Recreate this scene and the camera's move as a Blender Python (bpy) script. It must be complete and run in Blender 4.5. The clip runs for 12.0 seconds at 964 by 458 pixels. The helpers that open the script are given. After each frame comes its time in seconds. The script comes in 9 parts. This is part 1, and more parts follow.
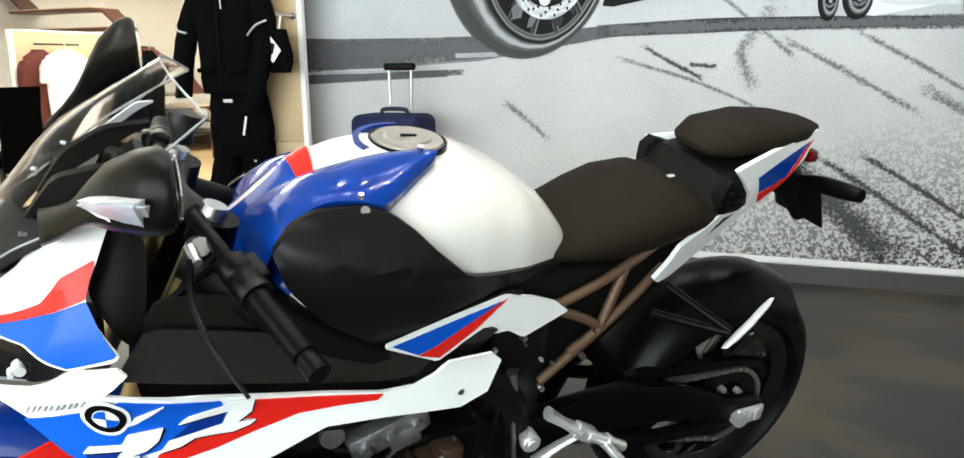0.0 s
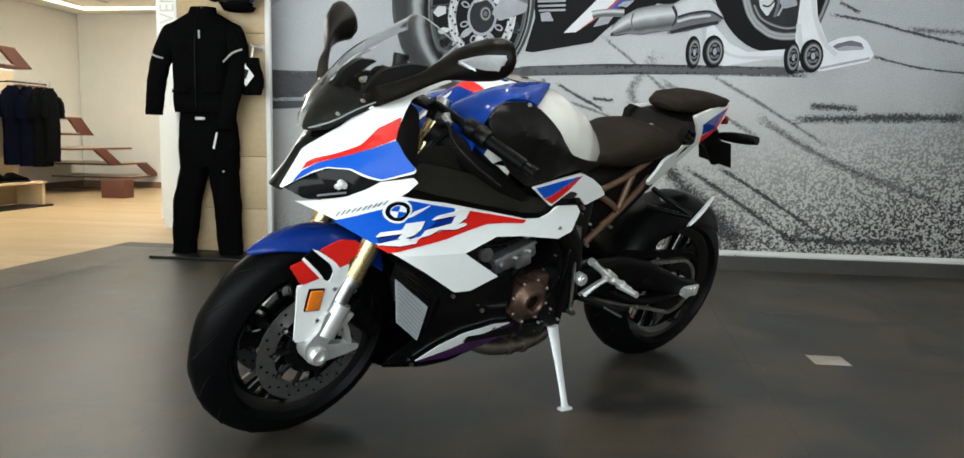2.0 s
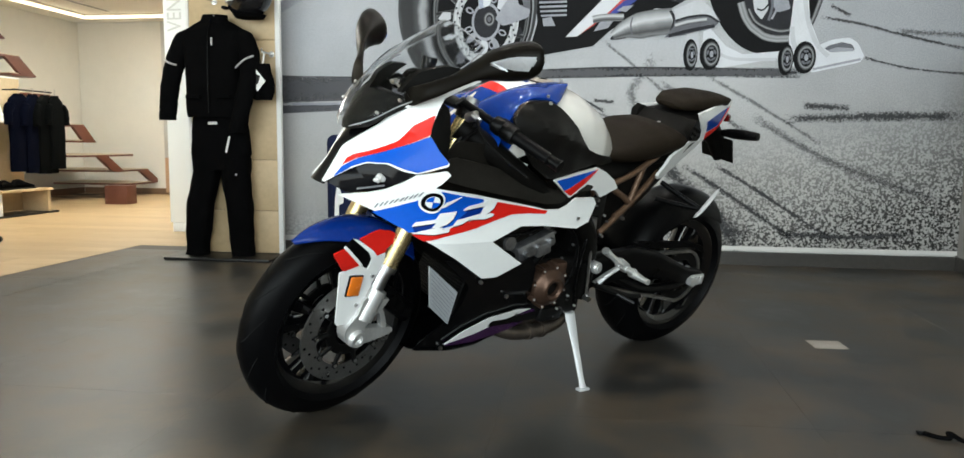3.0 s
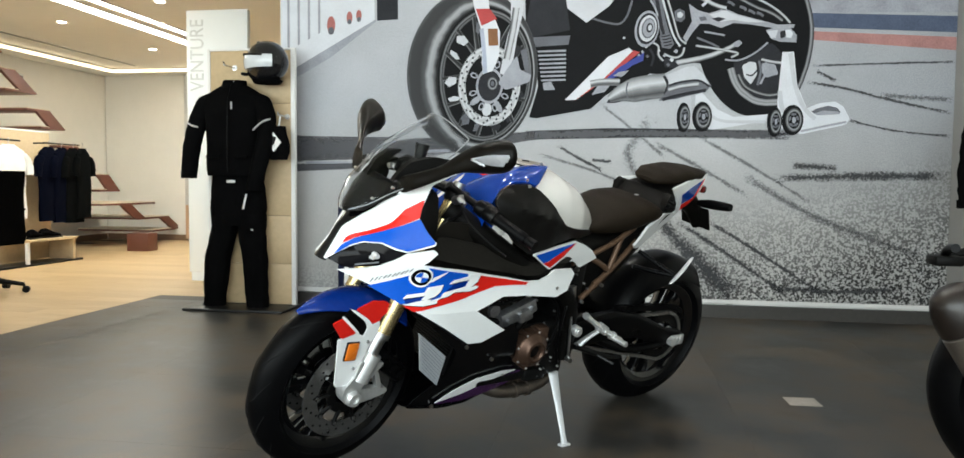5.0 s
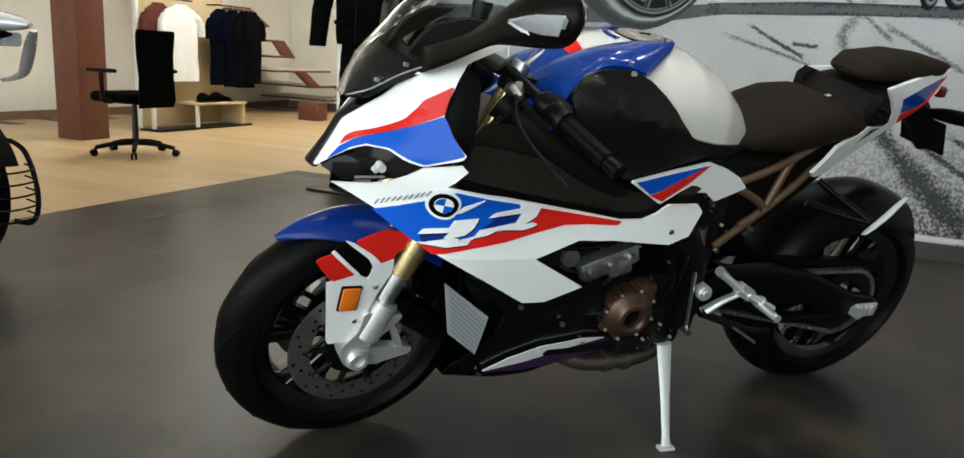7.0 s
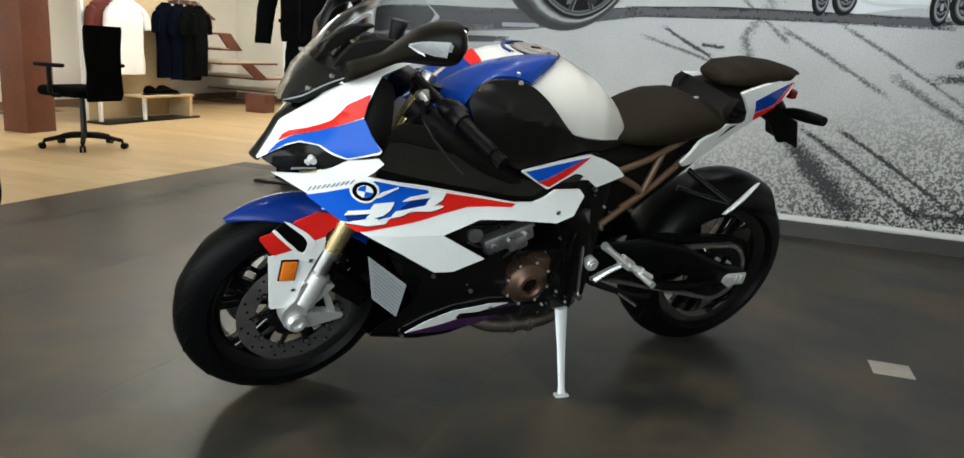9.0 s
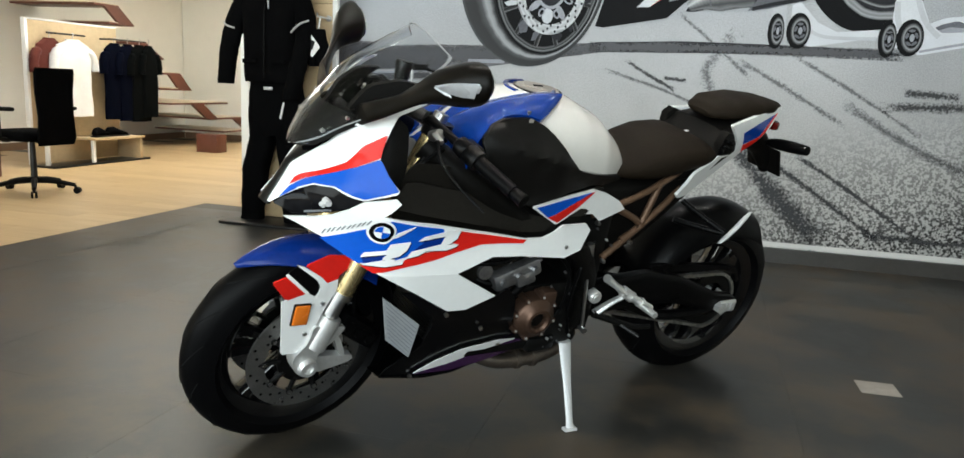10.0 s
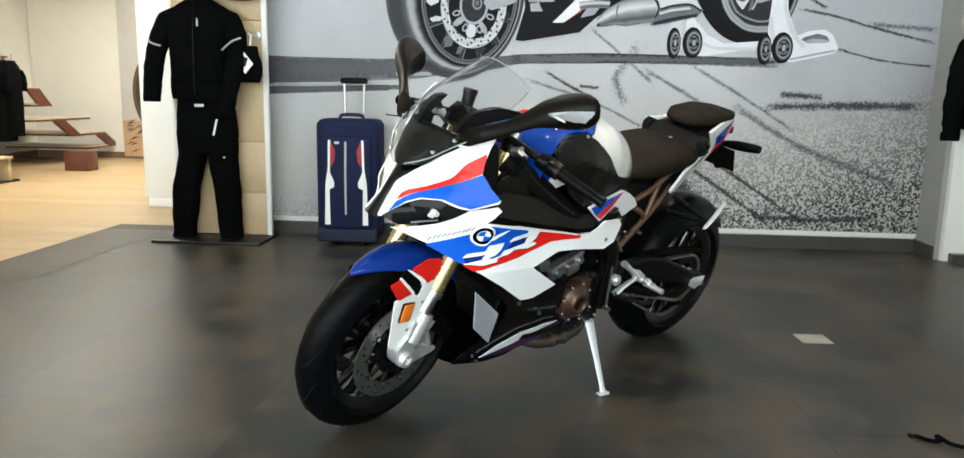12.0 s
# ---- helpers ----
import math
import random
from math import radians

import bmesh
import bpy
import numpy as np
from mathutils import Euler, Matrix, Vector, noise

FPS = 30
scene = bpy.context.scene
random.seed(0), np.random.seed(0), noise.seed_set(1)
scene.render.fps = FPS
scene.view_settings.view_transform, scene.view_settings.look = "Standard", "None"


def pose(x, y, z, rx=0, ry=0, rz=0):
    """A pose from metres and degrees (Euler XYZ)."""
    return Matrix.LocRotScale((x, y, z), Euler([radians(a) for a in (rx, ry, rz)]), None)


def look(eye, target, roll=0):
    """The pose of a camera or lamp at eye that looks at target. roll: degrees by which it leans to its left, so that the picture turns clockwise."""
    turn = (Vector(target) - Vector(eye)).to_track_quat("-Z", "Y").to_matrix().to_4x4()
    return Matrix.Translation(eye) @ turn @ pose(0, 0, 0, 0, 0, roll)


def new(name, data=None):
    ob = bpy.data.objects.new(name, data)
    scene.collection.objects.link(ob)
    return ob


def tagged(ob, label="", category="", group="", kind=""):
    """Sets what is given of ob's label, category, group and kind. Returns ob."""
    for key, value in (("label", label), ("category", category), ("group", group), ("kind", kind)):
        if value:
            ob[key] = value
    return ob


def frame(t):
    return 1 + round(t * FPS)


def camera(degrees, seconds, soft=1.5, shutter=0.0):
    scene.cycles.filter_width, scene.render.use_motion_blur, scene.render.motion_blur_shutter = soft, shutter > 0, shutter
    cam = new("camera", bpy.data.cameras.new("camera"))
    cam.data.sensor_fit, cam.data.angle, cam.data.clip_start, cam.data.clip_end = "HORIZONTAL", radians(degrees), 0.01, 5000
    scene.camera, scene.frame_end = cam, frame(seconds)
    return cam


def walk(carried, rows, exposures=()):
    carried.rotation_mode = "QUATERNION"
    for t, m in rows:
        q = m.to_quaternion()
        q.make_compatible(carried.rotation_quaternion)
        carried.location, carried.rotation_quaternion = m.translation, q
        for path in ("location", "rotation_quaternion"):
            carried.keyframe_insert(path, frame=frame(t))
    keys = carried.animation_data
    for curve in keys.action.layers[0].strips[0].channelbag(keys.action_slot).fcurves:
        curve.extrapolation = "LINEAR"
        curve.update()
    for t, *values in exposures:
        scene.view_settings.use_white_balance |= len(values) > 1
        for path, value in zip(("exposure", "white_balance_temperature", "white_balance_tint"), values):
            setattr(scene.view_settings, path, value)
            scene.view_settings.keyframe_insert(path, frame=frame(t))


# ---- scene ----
import itertools

cam = camera(64.04, 12.0)
# seconds, eye, target, lean to the left in degrees
PATH = [
    (0.0, (0.440, -1.235, 1.111), (-0.2514, 0.5937, 0.6889), -0.75),
    (0.5, (0.391, -1.628, 1.120), (-0.2140, 0.2418, 0.7509), -0.85),
    (1.0, (0.335, -1.944, 1.091), (-0.2033, -0.0434, 0.7755), -0.28),
    (1.5, (0.234, -2.158, 0.953), (-0.2365, -0.2345, 0.6733), 1.00),
    (2.0, (0.076, -2.282, 0.816), (-0.2170, -0.3176, 0.5834), 0.99),
    (2.5, (-0.003, -2.366, 0.787), (-0.2706, -0.3970, 0.5640), 0.16),
    (4.5, (0.100, -2.641, 0.874), (-0.2067, -0.6708, 0.7210), 2.10),
    (5.0, (0.132, -2.661, 0.911), (-0.1863, -0.6902, 0.7950), 0.49),
    (5.5, (0.188, -2.671, 0.905), (-0.2775, -0.7311, 0.7631), 3.07),
    (6.0, (0.265, -2.663, 0.917), (-0.2759, -0.7576, 0.6402), 3.60),
    (6.25, (0.243, -2.374, 0.926), (-0.3433, -0.4904, 0.5955), 2.49),
    (6.5, (0.183, -1.969, 0.920), (-0.4647, -0.1215, 0.5129), 1.31),
    (6.7, (0.181, -1.804, 0.903), (-0.5237, 0.0197, 0.4812), 2.11),
    (7.0, (0.250, -1.799, 0.919), (-0.5244, -0.0068, 0.4863), 3.26),
    (9.0, (0.464, -2.066, 0.975), (-0.1948, -0.2326, 0.5248), 3.51),
    (9.5, (0.406, -2.146, 0.991), (-0.2196, -0.2916, 0.5807), 2.32),
    (10.0, (0.307, -2.124, 0.979), (-0.2290, -0.2311, 0.6192), 2.53),
    (10.5, (0.190, -2.048, 0.970), (-0.2929, -0.1374, 0.6315), 1.54),
    (10.75, (0.126, -2.110, 0.973), (-0.3031, -0.1861, 0.6329), 1.76),
    (11.0, (0.115, -2.563, 1.024), (-0.2434, -0.6226, 0.6991), 1.85),
    (11.2, (0.092, -2.824, 1.050), (-0.2028, -0.8717, 0.7315), 1.41),
    (11.5, (-0.026, -2.752, 1.048), (-0.2331, -0.7915, 0.7137), 0.97),
    (12.0, (-0.253, -2.571, 1.024), (-0.3898, -0.6056, 0.6783), 1.02),
]
EXPOSURES = [(0.0, 0.56), (0.5, 0.4), (1.0, 0.16), (1.5, 0.0), (5.5, 0.05), (7.0, -0.28), (9.0, -0.06), (10.0, -0.03), (12.0, 0.25)]
walk(cam, [(t, look(e, g, r)) for t, e, g, r in PATH], EXPOSURES)

# ---- daylight and lamps ----
world = bpy.data.worlds.new("sky")
scene.world = world
world.use_nodes = True
wn = world.node_tree.nodes
sky = wn.new("ShaderNodeTexSky")
sky.sky_type, sky.sun_disc = "NISHITA", False
sky.sun_elevation, sky.sun_rotation = radians(40), radians(200)
world.node_tree.links.new(sky.outputs[0], wn["Background"].inputs[0])
wn["Background"].inputs[1].default_value = 0.10
SUN = bpy.data.lights.new("sun", "SUN")
SUN.energy, SUN.angle, SUN.color = 1.0, radians(12), (1.0, 0.95, 0.88)
sun = new("sun", SUN)
sun.matrix_world = look((0, -20, 16), (1, 0, 0))


def area_lamp(name, eye, target, sx, sy, watts, colour):
    data = bpy.data.lights.new(name, "AREA")
    data.shape, data.size, data.size_y, data.energy, data.color = "RECTANGLE", sx, sy, watts, colour
    ob = new(name, data)
    ob.matrix_world = look(eye, target)
    return ob


DAY = (0.87, 0.985, 1.0)
WARM = (0.92, 0.965, 0.89)
area_lamp("window_light", (-2.0, -6.3, 1.9), (-2.0, 0, 1.0), 11.0, 3.1, 570, DAY)
area_lamp("shop_light", (-4.9, 5.6, 2.58), (-4.9, 5.6, 0.0), 0.5, 5.0, 95, WARM)
area_lamp("shop_entrance_light", (-5.2, 2.0, 2.58), (-5.2, 2.0, 0.0), 3.0, 2.4, 28, WARM)

# ---- materials ----
MATS = {}


def mat(name, colour, rough=0.5, metal=0.0, vary=0.06, scale=6.0, bump=0.0, bump_scale=200.0, coat=0.0, spec=0.5, trans=0.0, ior=1.45, emit=0.0, by_object=0.0):
    """A painted, moulded or metal surface: colour drifts at two scales, and fine relief."""
    if name in MATS:
        return MATS[name]
    m = bpy.data.materials.new(name)
    m.use_nodes = True
    nt = m.node_tree
    n, ln = nt.nodes, nt.links
    b = n["Principled BSDF"]
    b.inputs["Roughness"].default_value, b.inputs["Metallic"].default_value = rough, metal
    b.inputs["Coat Weight"].default_value, b.inputs["Coat Roughness"].default_value = coat, 0.04
    b.inputs["Specular IOR Level"].default_value = spec
    b.inputs["Transmission Weight"].default_value, b.inputs["IOR"].default_value = trans, ior
    tc = n.new("ShaderNodeTexCoord")
    big, fine = n.new("ShaderNodeTexNoise"), n.new("ShaderNodeTexNoise")
    big.inputs["Scale"].default_value, fine.inputs["Scale"].default_value = scale, scale * 14
    big.inputs["Detail"].default_value, fine.inputs["Detail"].default_value = 4, 2
    ln.new(tc.outputs["Object"], big.inputs["Vector"])
    ln.new(tc.outputs["Object"], fine.inputs["Vector"])
    add = n.new("ShaderNodeMath")
    add.operation = "ADD"
    ln.new(big.outputs["Fac"], add.inputs[0])
    ln.new(fine.outputs["Fac"], add.inputs[1])
    last = add.outputs[0]
    if by_object:
        oi = n.new("ShaderNodeObjectInfo")
        mul = n.new("ShaderNodeMath")
        mul.operation, mul.inputs[1].default_value = "MULTIPLY_ADD", by_object
        ln.new(oi.outputs["Random"], mul.inputs[0])
        ln.new(last, mul.inputs[2])
        last = mul.outputs[0]
    ramp = n.new("ShaderNodeMapRange")
    ramp.inputs["From Min"].default_value, ramp.inputs["From Max"].default_value = 0.6, 1.4 + by_object
    ramp.inputs["To Min"].default_value, ramp.inputs["To Max"].default_value = 1 - vary, 1 + vary
    ln.new(last, ramp.inputs["Value"])
    mix = n.new("ShaderNodeVectorMath")
    mix.operation = "SCALE"
    mix.inputs[0].default_value = colour
    ln.new(ramp.outputs[0], mix.inputs["Scale"])
    ln.new(mix.outputs[0], b.inputs["Base Color"])
    rr = n.new("ShaderNodeMapRange")
    rr.inputs["To Min"].default_value, rr.inputs["To Max"].default_value = max(rough - 0.05, 0.01), min(rough + 0.07, 1)
    ln.new(big.outputs["Fac"], rr.inputs["Value"])
    ln.new(rr.outputs[0], b.inputs["Roughness"])
    if bump:
        g = n.new("ShaderNodeTexNoise")
        g.inputs["Scale"].default_value = bump_scale
        g.inputs["Detail"].default_value = 3
        ln.new(tc.outputs["Object"], g.inputs["Vector"])
        bp = n.new("ShaderNodeBump")
        bp.inputs["Strength"].default_value, bp.inputs["Distance"].default_value = bump, 0.002
        ln.new(g.outputs["Fac"], bp.inputs["Height"])
        ln.new(bp.outputs[0], b.inputs["Normal"])
    if emit:
        b.inputs["Emission Color"].default_value = (*colour, 1)
        b.inputs["Emission Strength"].default_value = emit
    MATS[name] = m
    return m


WALL = mat("warm_white_paint", (0.76, 0.735, 0.67), 0.7, vary=0.03, bump=0.05, bump_scale=90)
WHITE_WALL = mat("white_paint", (0.80, 0.80, 0.77), 0.65, vary=0.03, bump=0.05, bump_scale=90)
GREY_WALL = mat("plain_grey", (0.30, 0.30, 0.29), 0.7, vary=0.05)
CEIL = mat("ceiling_paint", (0.79, 0.775, 0.72), 0.8, vary=0.02)
SKIRT = mat("dark_tile_skirting", (0.055, 0.052, 0.048), 0.35, vary=0.15, scale=3)
SKIRT_WOOD = mat("brown_skirting", (0.20, 0.12, 0.07), 0.5, vary=0.15)
PLAIN_LINE = mat("white_strip", (0.75, 0.75, 0.74), 0.5, vary=0.03)
MAPLE = mat("light_maple_veneer", (0.52, 0.39, 0.23), 0.45, vary=0.10, scale=2.0, bump=0.03, bump_scale=60)
REDWOOD = mat("red_brown_stained_wood", (0.13, 0.045, 0.028), 0.4, vary=0.25, scale=5)
BLACK_PLASTIC = mat("black_plastic", (0.0022, 0.0022, 0.0024), 0.28, vary=0.15, spec=0.11)
MATT_BLACK = mat("matt_black_plastic", (0.0042, 0.0039, 0.0035), 0.45, vary=0.3, spec=0.10, bump=0.12, bump_scale=900)
BLACK_CLOTH = mat("black_textile", (0.003, 0.003, 0.0032), 0.95, vary=0.35, scale=9, bump=0.5, bump_scale=260, spec=0.02)
STEEL = mat("brushed_steel", (0.55, 0.55, 0.55), 0.28, 1.0, vary=0.08)


def floor_material():
    """Dark satin floor tiles with cloudy wear."""
    m = bpy.data.materials.new("dark_stone_tile")
    m.use_nodes = True
    n, ln = m.node_tree.nodes, m.node_tree.links
    b = n["Principled BSDF"]
    tc = n.new("ShaderNodeNewGeometry")
    cloud, grain, streak = (n.new("ShaderNodeTexNoise") for _ in range(3))
    for node, sc, de in ((cloud, 1.3, 3), (grain, 60, 2), (streak, 2.2, 2)):
        node.inputs["Scale"].default_value, node.inputs["Detail"].default_value = sc, de
        ln.new(tc.outputs["Position"], node.inputs["Vector"])
    ramp = n.new("ShaderNodeValToRGB")
    ramp.color_ramp.elements[0].color, ramp.color_ramp.elements[0].position = (0.0165, 0.0163, 0.0152, 1), 0.30
    ramp.color_ramp.elements[1].color, ramp.color_ramp.elements[1].position = (0.0440, 0.0430, 0.0395, 1), 0.70
    mixf = n.new("ShaderNodeMath")
    mixf.operation, mixf.inputs[1].default_value = "MULTIPLY_ADD", 0.65
    sub = n.new("ShaderNodeMath")
    sub.operation, sub.inputs[1].default_value = "MULTIPLY", 0.35
    ln.new(streak.outputs["Fac"], sub.inputs[0])
    ln.new(cloud.outputs["Fac"], mixf.inputs[0])
    ln.new(sub.outputs[0], mixf.inputs[2])
    ln.new(mixf.outputs[0], ramp.inputs[0])
    scuff, worn, brown = n.new("ShaderNodeTexNoise"), n.new("ShaderNodeMapRange"), n.new("ShaderNodeMix")
    scuff.inputs["Scale"].default_value, scuff.inputs["Detail"].default_value, scuff.inputs["Roughness"].default_value = 2.6, 7, 0.62
    ln.new(tc.outputs["Position"], scuff.inputs["Vector"])
    worn.inputs["From Min"].default_value, worn.inputs["From Max"].default_value, worn.inputs["To Max"].default_value = 0.44, 0.60, 1.0
    ln.new(scuff.outputs["Fac"], worn.inputs["Value"])
    brown.data_type = "RGBA"
    ln.new(worn.outputs[0], brown.inputs[0])
    ln.new(ramp.outputs[0], brown.inputs[6])
    brown.inputs[7].default_value = (0.070, 0.054, 0.038, 1)          # brown tone of the worn patches
    ln.new(brown.outputs[2], b.inputs["Base Color"])
    rr = n.new("ShaderNodeMapRange")
    rr.inputs["To Min"].default_value, rr.inputs["To Max"].default_value = 0.24, 0.52
    rr.inputs["From Min"].default_value, rr.inputs["From Max"].default_value = 0.1, 0.9
    b.inputs["Specular IOR Level"].default_value = 0.30
    ln.new(scuff.outputs["Fac"], rr.inputs["Value"])
    ln.new(rr.outputs[0], b.inputs["Roughness"])
    bump = n.new("ShaderNodeBump")
    bump.inputs["Strength"].default_value, bump.inputs["Distance"].default_value = 0.02, 0.002
    ln.new(grain.outputs["Fac"], bump.inputs["Height"])
    ln.new(bump.outputs[0], b.inputs["Normal"])
    return m


def wood_floor_material():
    m = bpy.data.materials.new("honey_wood_laminate")
    m.use_nodes = True
    n, ln = m.node_tree.nodes, m.node_tree.links
    b = n["Principled BSDF"]
    tc, mp, oi = n.new("ShaderNodeNewGeometry"), n.new("ShaderNodeMapping"), n.new("ShaderNodeObjectInfo")
    mp.inputs["Scale"].default_value = (1.0, 14.0, 1.0)
    grain = n.new("ShaderNodeTexNoise")
    grain.inputs["Scale"].default_value, grain.inputs["Detail"].default_value = 3.0, 6
    ln.new(tc.outputs["Position"], mp.inputs["Vector"])
    ln.new(mp.outputs[0], grain.inputs["Vector"])
    add = n.new("ShaderNodeMath")
    add.operation = "MULTIPLY_ADD"
    add.inputs[1].default_value = 0.35
    ln.new(oi.outputs["Random"], add.inputs[0])
    ln.new(grain.outputs["Fac"], add.inputs[2])
    ramp = n.new("ShaderNodeValToRGB")
    ramp.color_ramp.elements[0].color, ramp.color_ramp.elements[0].position = (0.40, 0.265, 0.13, 1), 0.3
    ramp.color_ramp.elements[1].color, ramp.color_ramp.elements[1].position = (0.57, 0.41, 0.22, 1), 1.0
    ln.new(add.outputs[0], ramp.inputs[0])
    ln.new(ramp.outputs[0], b.inputs["Base Color"])
    b.inputs["Roughness"].default_value = 0.42
    return m


GROUT = mat("grey_grout", (0.13, 0.118, 0.105), 0.8, vary=0.1)
FLOOR = floor_material()
WOOD_FLOOR = wood_floor_material()


# ---- building helpers ----
def part(name, bm, material, parent=None, label="", smooth=True):
    """Links a bmesh as one mesh object under a thing or a part."""
    me = bpy.data.meshes.new(name)
    bmesh.ops.recalc_face_normals(bm, faces=bm.faces)
    bm.to_mesh(me)
    bm.free()
    me.materials.append(material)
    if smooth:
        me.polygons.foreach_set("use_smooth", [True] * len(me.polygons))
        me.set_sharp_from_angle(angle=radians(38))
    ob = new(name, me)
    if parent is not None:
        ob.parent = parent
    if label:
        ob["label"] = label
    return ob


def each_part(name, bm, material, parent=None, label=""):
    """Links every loose piece of a bmesh as a part of its own."""
    bm.verts.index_update()
    seen, out = set(), []
    for v0 in bm.verts:
        if v0 in seen:
            continue
        stack, island = [v0], []
        seen.add(v0)
        while stack:
            v = stack.pop()
            island.append(v)
            for e in v.link_edges:
                o = e.other_vert(v)
                if o not in seen:
                    seen.add(o)
                    stack.append(o)
        one, at = bmesh.new(), {}
        for v in island:
            at[v] = one.verts.new(v.co)
        for f in {f for v in island for f in v.link_faces}:
            one.faces.new([at[v] for v in f.verts])
        out.append(part(name, one, material, parent, label))
    bm.free()
    return out


def thing(name, m, label, category, group="", kind=""):
    """An empty at a thing's base, which parents its parts."""
    ob = new(name)
    ob.empty_display_size = 0.1
    ob.matrix_world = m
    return tagged(ob, label, category, group, kind)


def solid(name, bm, material, label, category, kind="", m=None, group=""):
    ob = part(name, bm, material)
    if m is not None:
        ob.matrix_world = m
    return tagged(ob, label, category, group, kind)


def box(bm, lo, hi, bevel=0.0, m=None, seg=2):
    """A bevelled block between two corners."""
    lo, hi = Vector(lo), Vector(hi)
    mid, size = (lo + hi) / 2, hi - lo
    mm = Matrix.Translation(mid) @ Matrix.Diagonal((*size, 1))
    if m is not None:
        mm = m @ mm
    vs = bmesh.ops.create_cube(bm, size=1, matrix=mm)["verts"]
    if bevel:
        es = {e for v in vs for e in v.link_edges}
        bmesh.ops.bevel(bm, geom=list(es), offset=bevel, segments=seg, affect="EDGES", profile=0.5, clamp_overlap=True)
    return bm


def B():
    return bmesh.new()


def rod(bm, a, b, r0, r1=None, seg=16, cap=True):
    """A straight round bar from a to b."""
    a, b = Vector(a), Vector(b)
    r1 = r0 if r1 is None else r1
    q = (b - a).to_track_quat("Z", "Y").to_matrix().to_4x4()
    bmesh.ops.create_cone(bm, cap_ends=cap, segments=seg, radius1=r0, radius2=r1, depth=(b - a).length, matrix=Matrix.Translation((a + b) / 2) @ q)
    return bm


def curve_points(pts, n=6):
    """Catmull-Rom points through pts."""
    pts = [Vector(q) for q in pts]
    out = []
    for i in range(len(pts) - 1):
        p0, p1, p2, p3 = pts[max(i - 1, 0)], pts[i], pts[i + 1], pts[min(i + 2, len(pts) - 1)]
        for k in range(n):
            t = k / n
            out.append(0.5 * ((2 * p1) + (p2 - p0) * t + (2 * p0 - 5 * p1 + 4 * p2 - p3) * t * t + (3 * p1 - p0 - 3 * p2 + p3) * t ** 3))
    return out + [pts[-1]]


def rings(bm, sections, close=True, cap=True):
    """A skin over sections of equally many points."""
    rows = [[bm.verts.new(q) for q in s] for s in sections]
    k = len(rows[0])
    for a, b in zip(rows, rows[1:]):
        for i in range(k if close else k - 1):
            j = (i + 1) % k
            bm.faces.new((a[i], a[j], b[j], b[i]))
    if cap and close:
        bm.faces.new(rows[0])
        bm.faces.new(rows[-1])
    return bm


def tube(bm, pts, r, seg=10, n=6, flat=1.0):
    """A round tube through pts; r is one radius or a function of 0..1."""
    line = curve_points(pts, n)
    up = Vector((0, 0, 1))
    secs = []
    for i, q in enumerate(line):
        d = (line[min(i + 1, len(line) - 1)] - line[max(i - 1, 0)]).normalized()
        x = d.cross(up if abs(d.z) < 0.95 else Vector((0, 1, 0))).normalized()
        y = x.cross(d)
        rr = r(i / (len(line) - 1)) if callable(r) else r
        secs.append([q + x * rr * math.cos(a) + y * rr * flat * math.sin(a) for a in [2 * math.pi * k / seg for k in range(seg)]])
    return rings(bm, secs)


def turned(bm, profile, centre=(0, 0, 0), seg=48, loop=False, start=0.0, end=2 * math.pi):
    """Profile points (radius, sideways) turned about the sideways axis y."""
    full = abs(end - start - 2 * math.pi) < 1e-6
    steps = seg if full else seg + 1
    rows = []
    for i in range(steps):
        a = start + (end - start) * i / seg
        rows.append([bm.verts.new((centre[0] + r * math.cos(a), centre[1] + y, centre[2] + r * math.sin(a))) for r, y in profile])
    k = len(profile)
    for i in range(steps if full else steps - 1):
        a, b = rows[i], rows[(i + 1) % steps]
        for j in range(k if loop else k - 1):
            bm.faces.new((a[j], a[(j + 1) % k], b[(j + 1) % k], b[j]))
    return bm


def rounded(outline, rounds=2, cut=0.16):
    """Corner-cut an outline so that its corners turn softly."""
    pts = [Vector(q) for q in outline]
    for _ in range(rounds):
        out = []
        for i, q in enumerate(pts):
            r = pts[(i + 1) % len(pts)]
            out += [q.lerp(r, cut), q.lerp(r, 1 - cut)]
        pts = out
    return pts


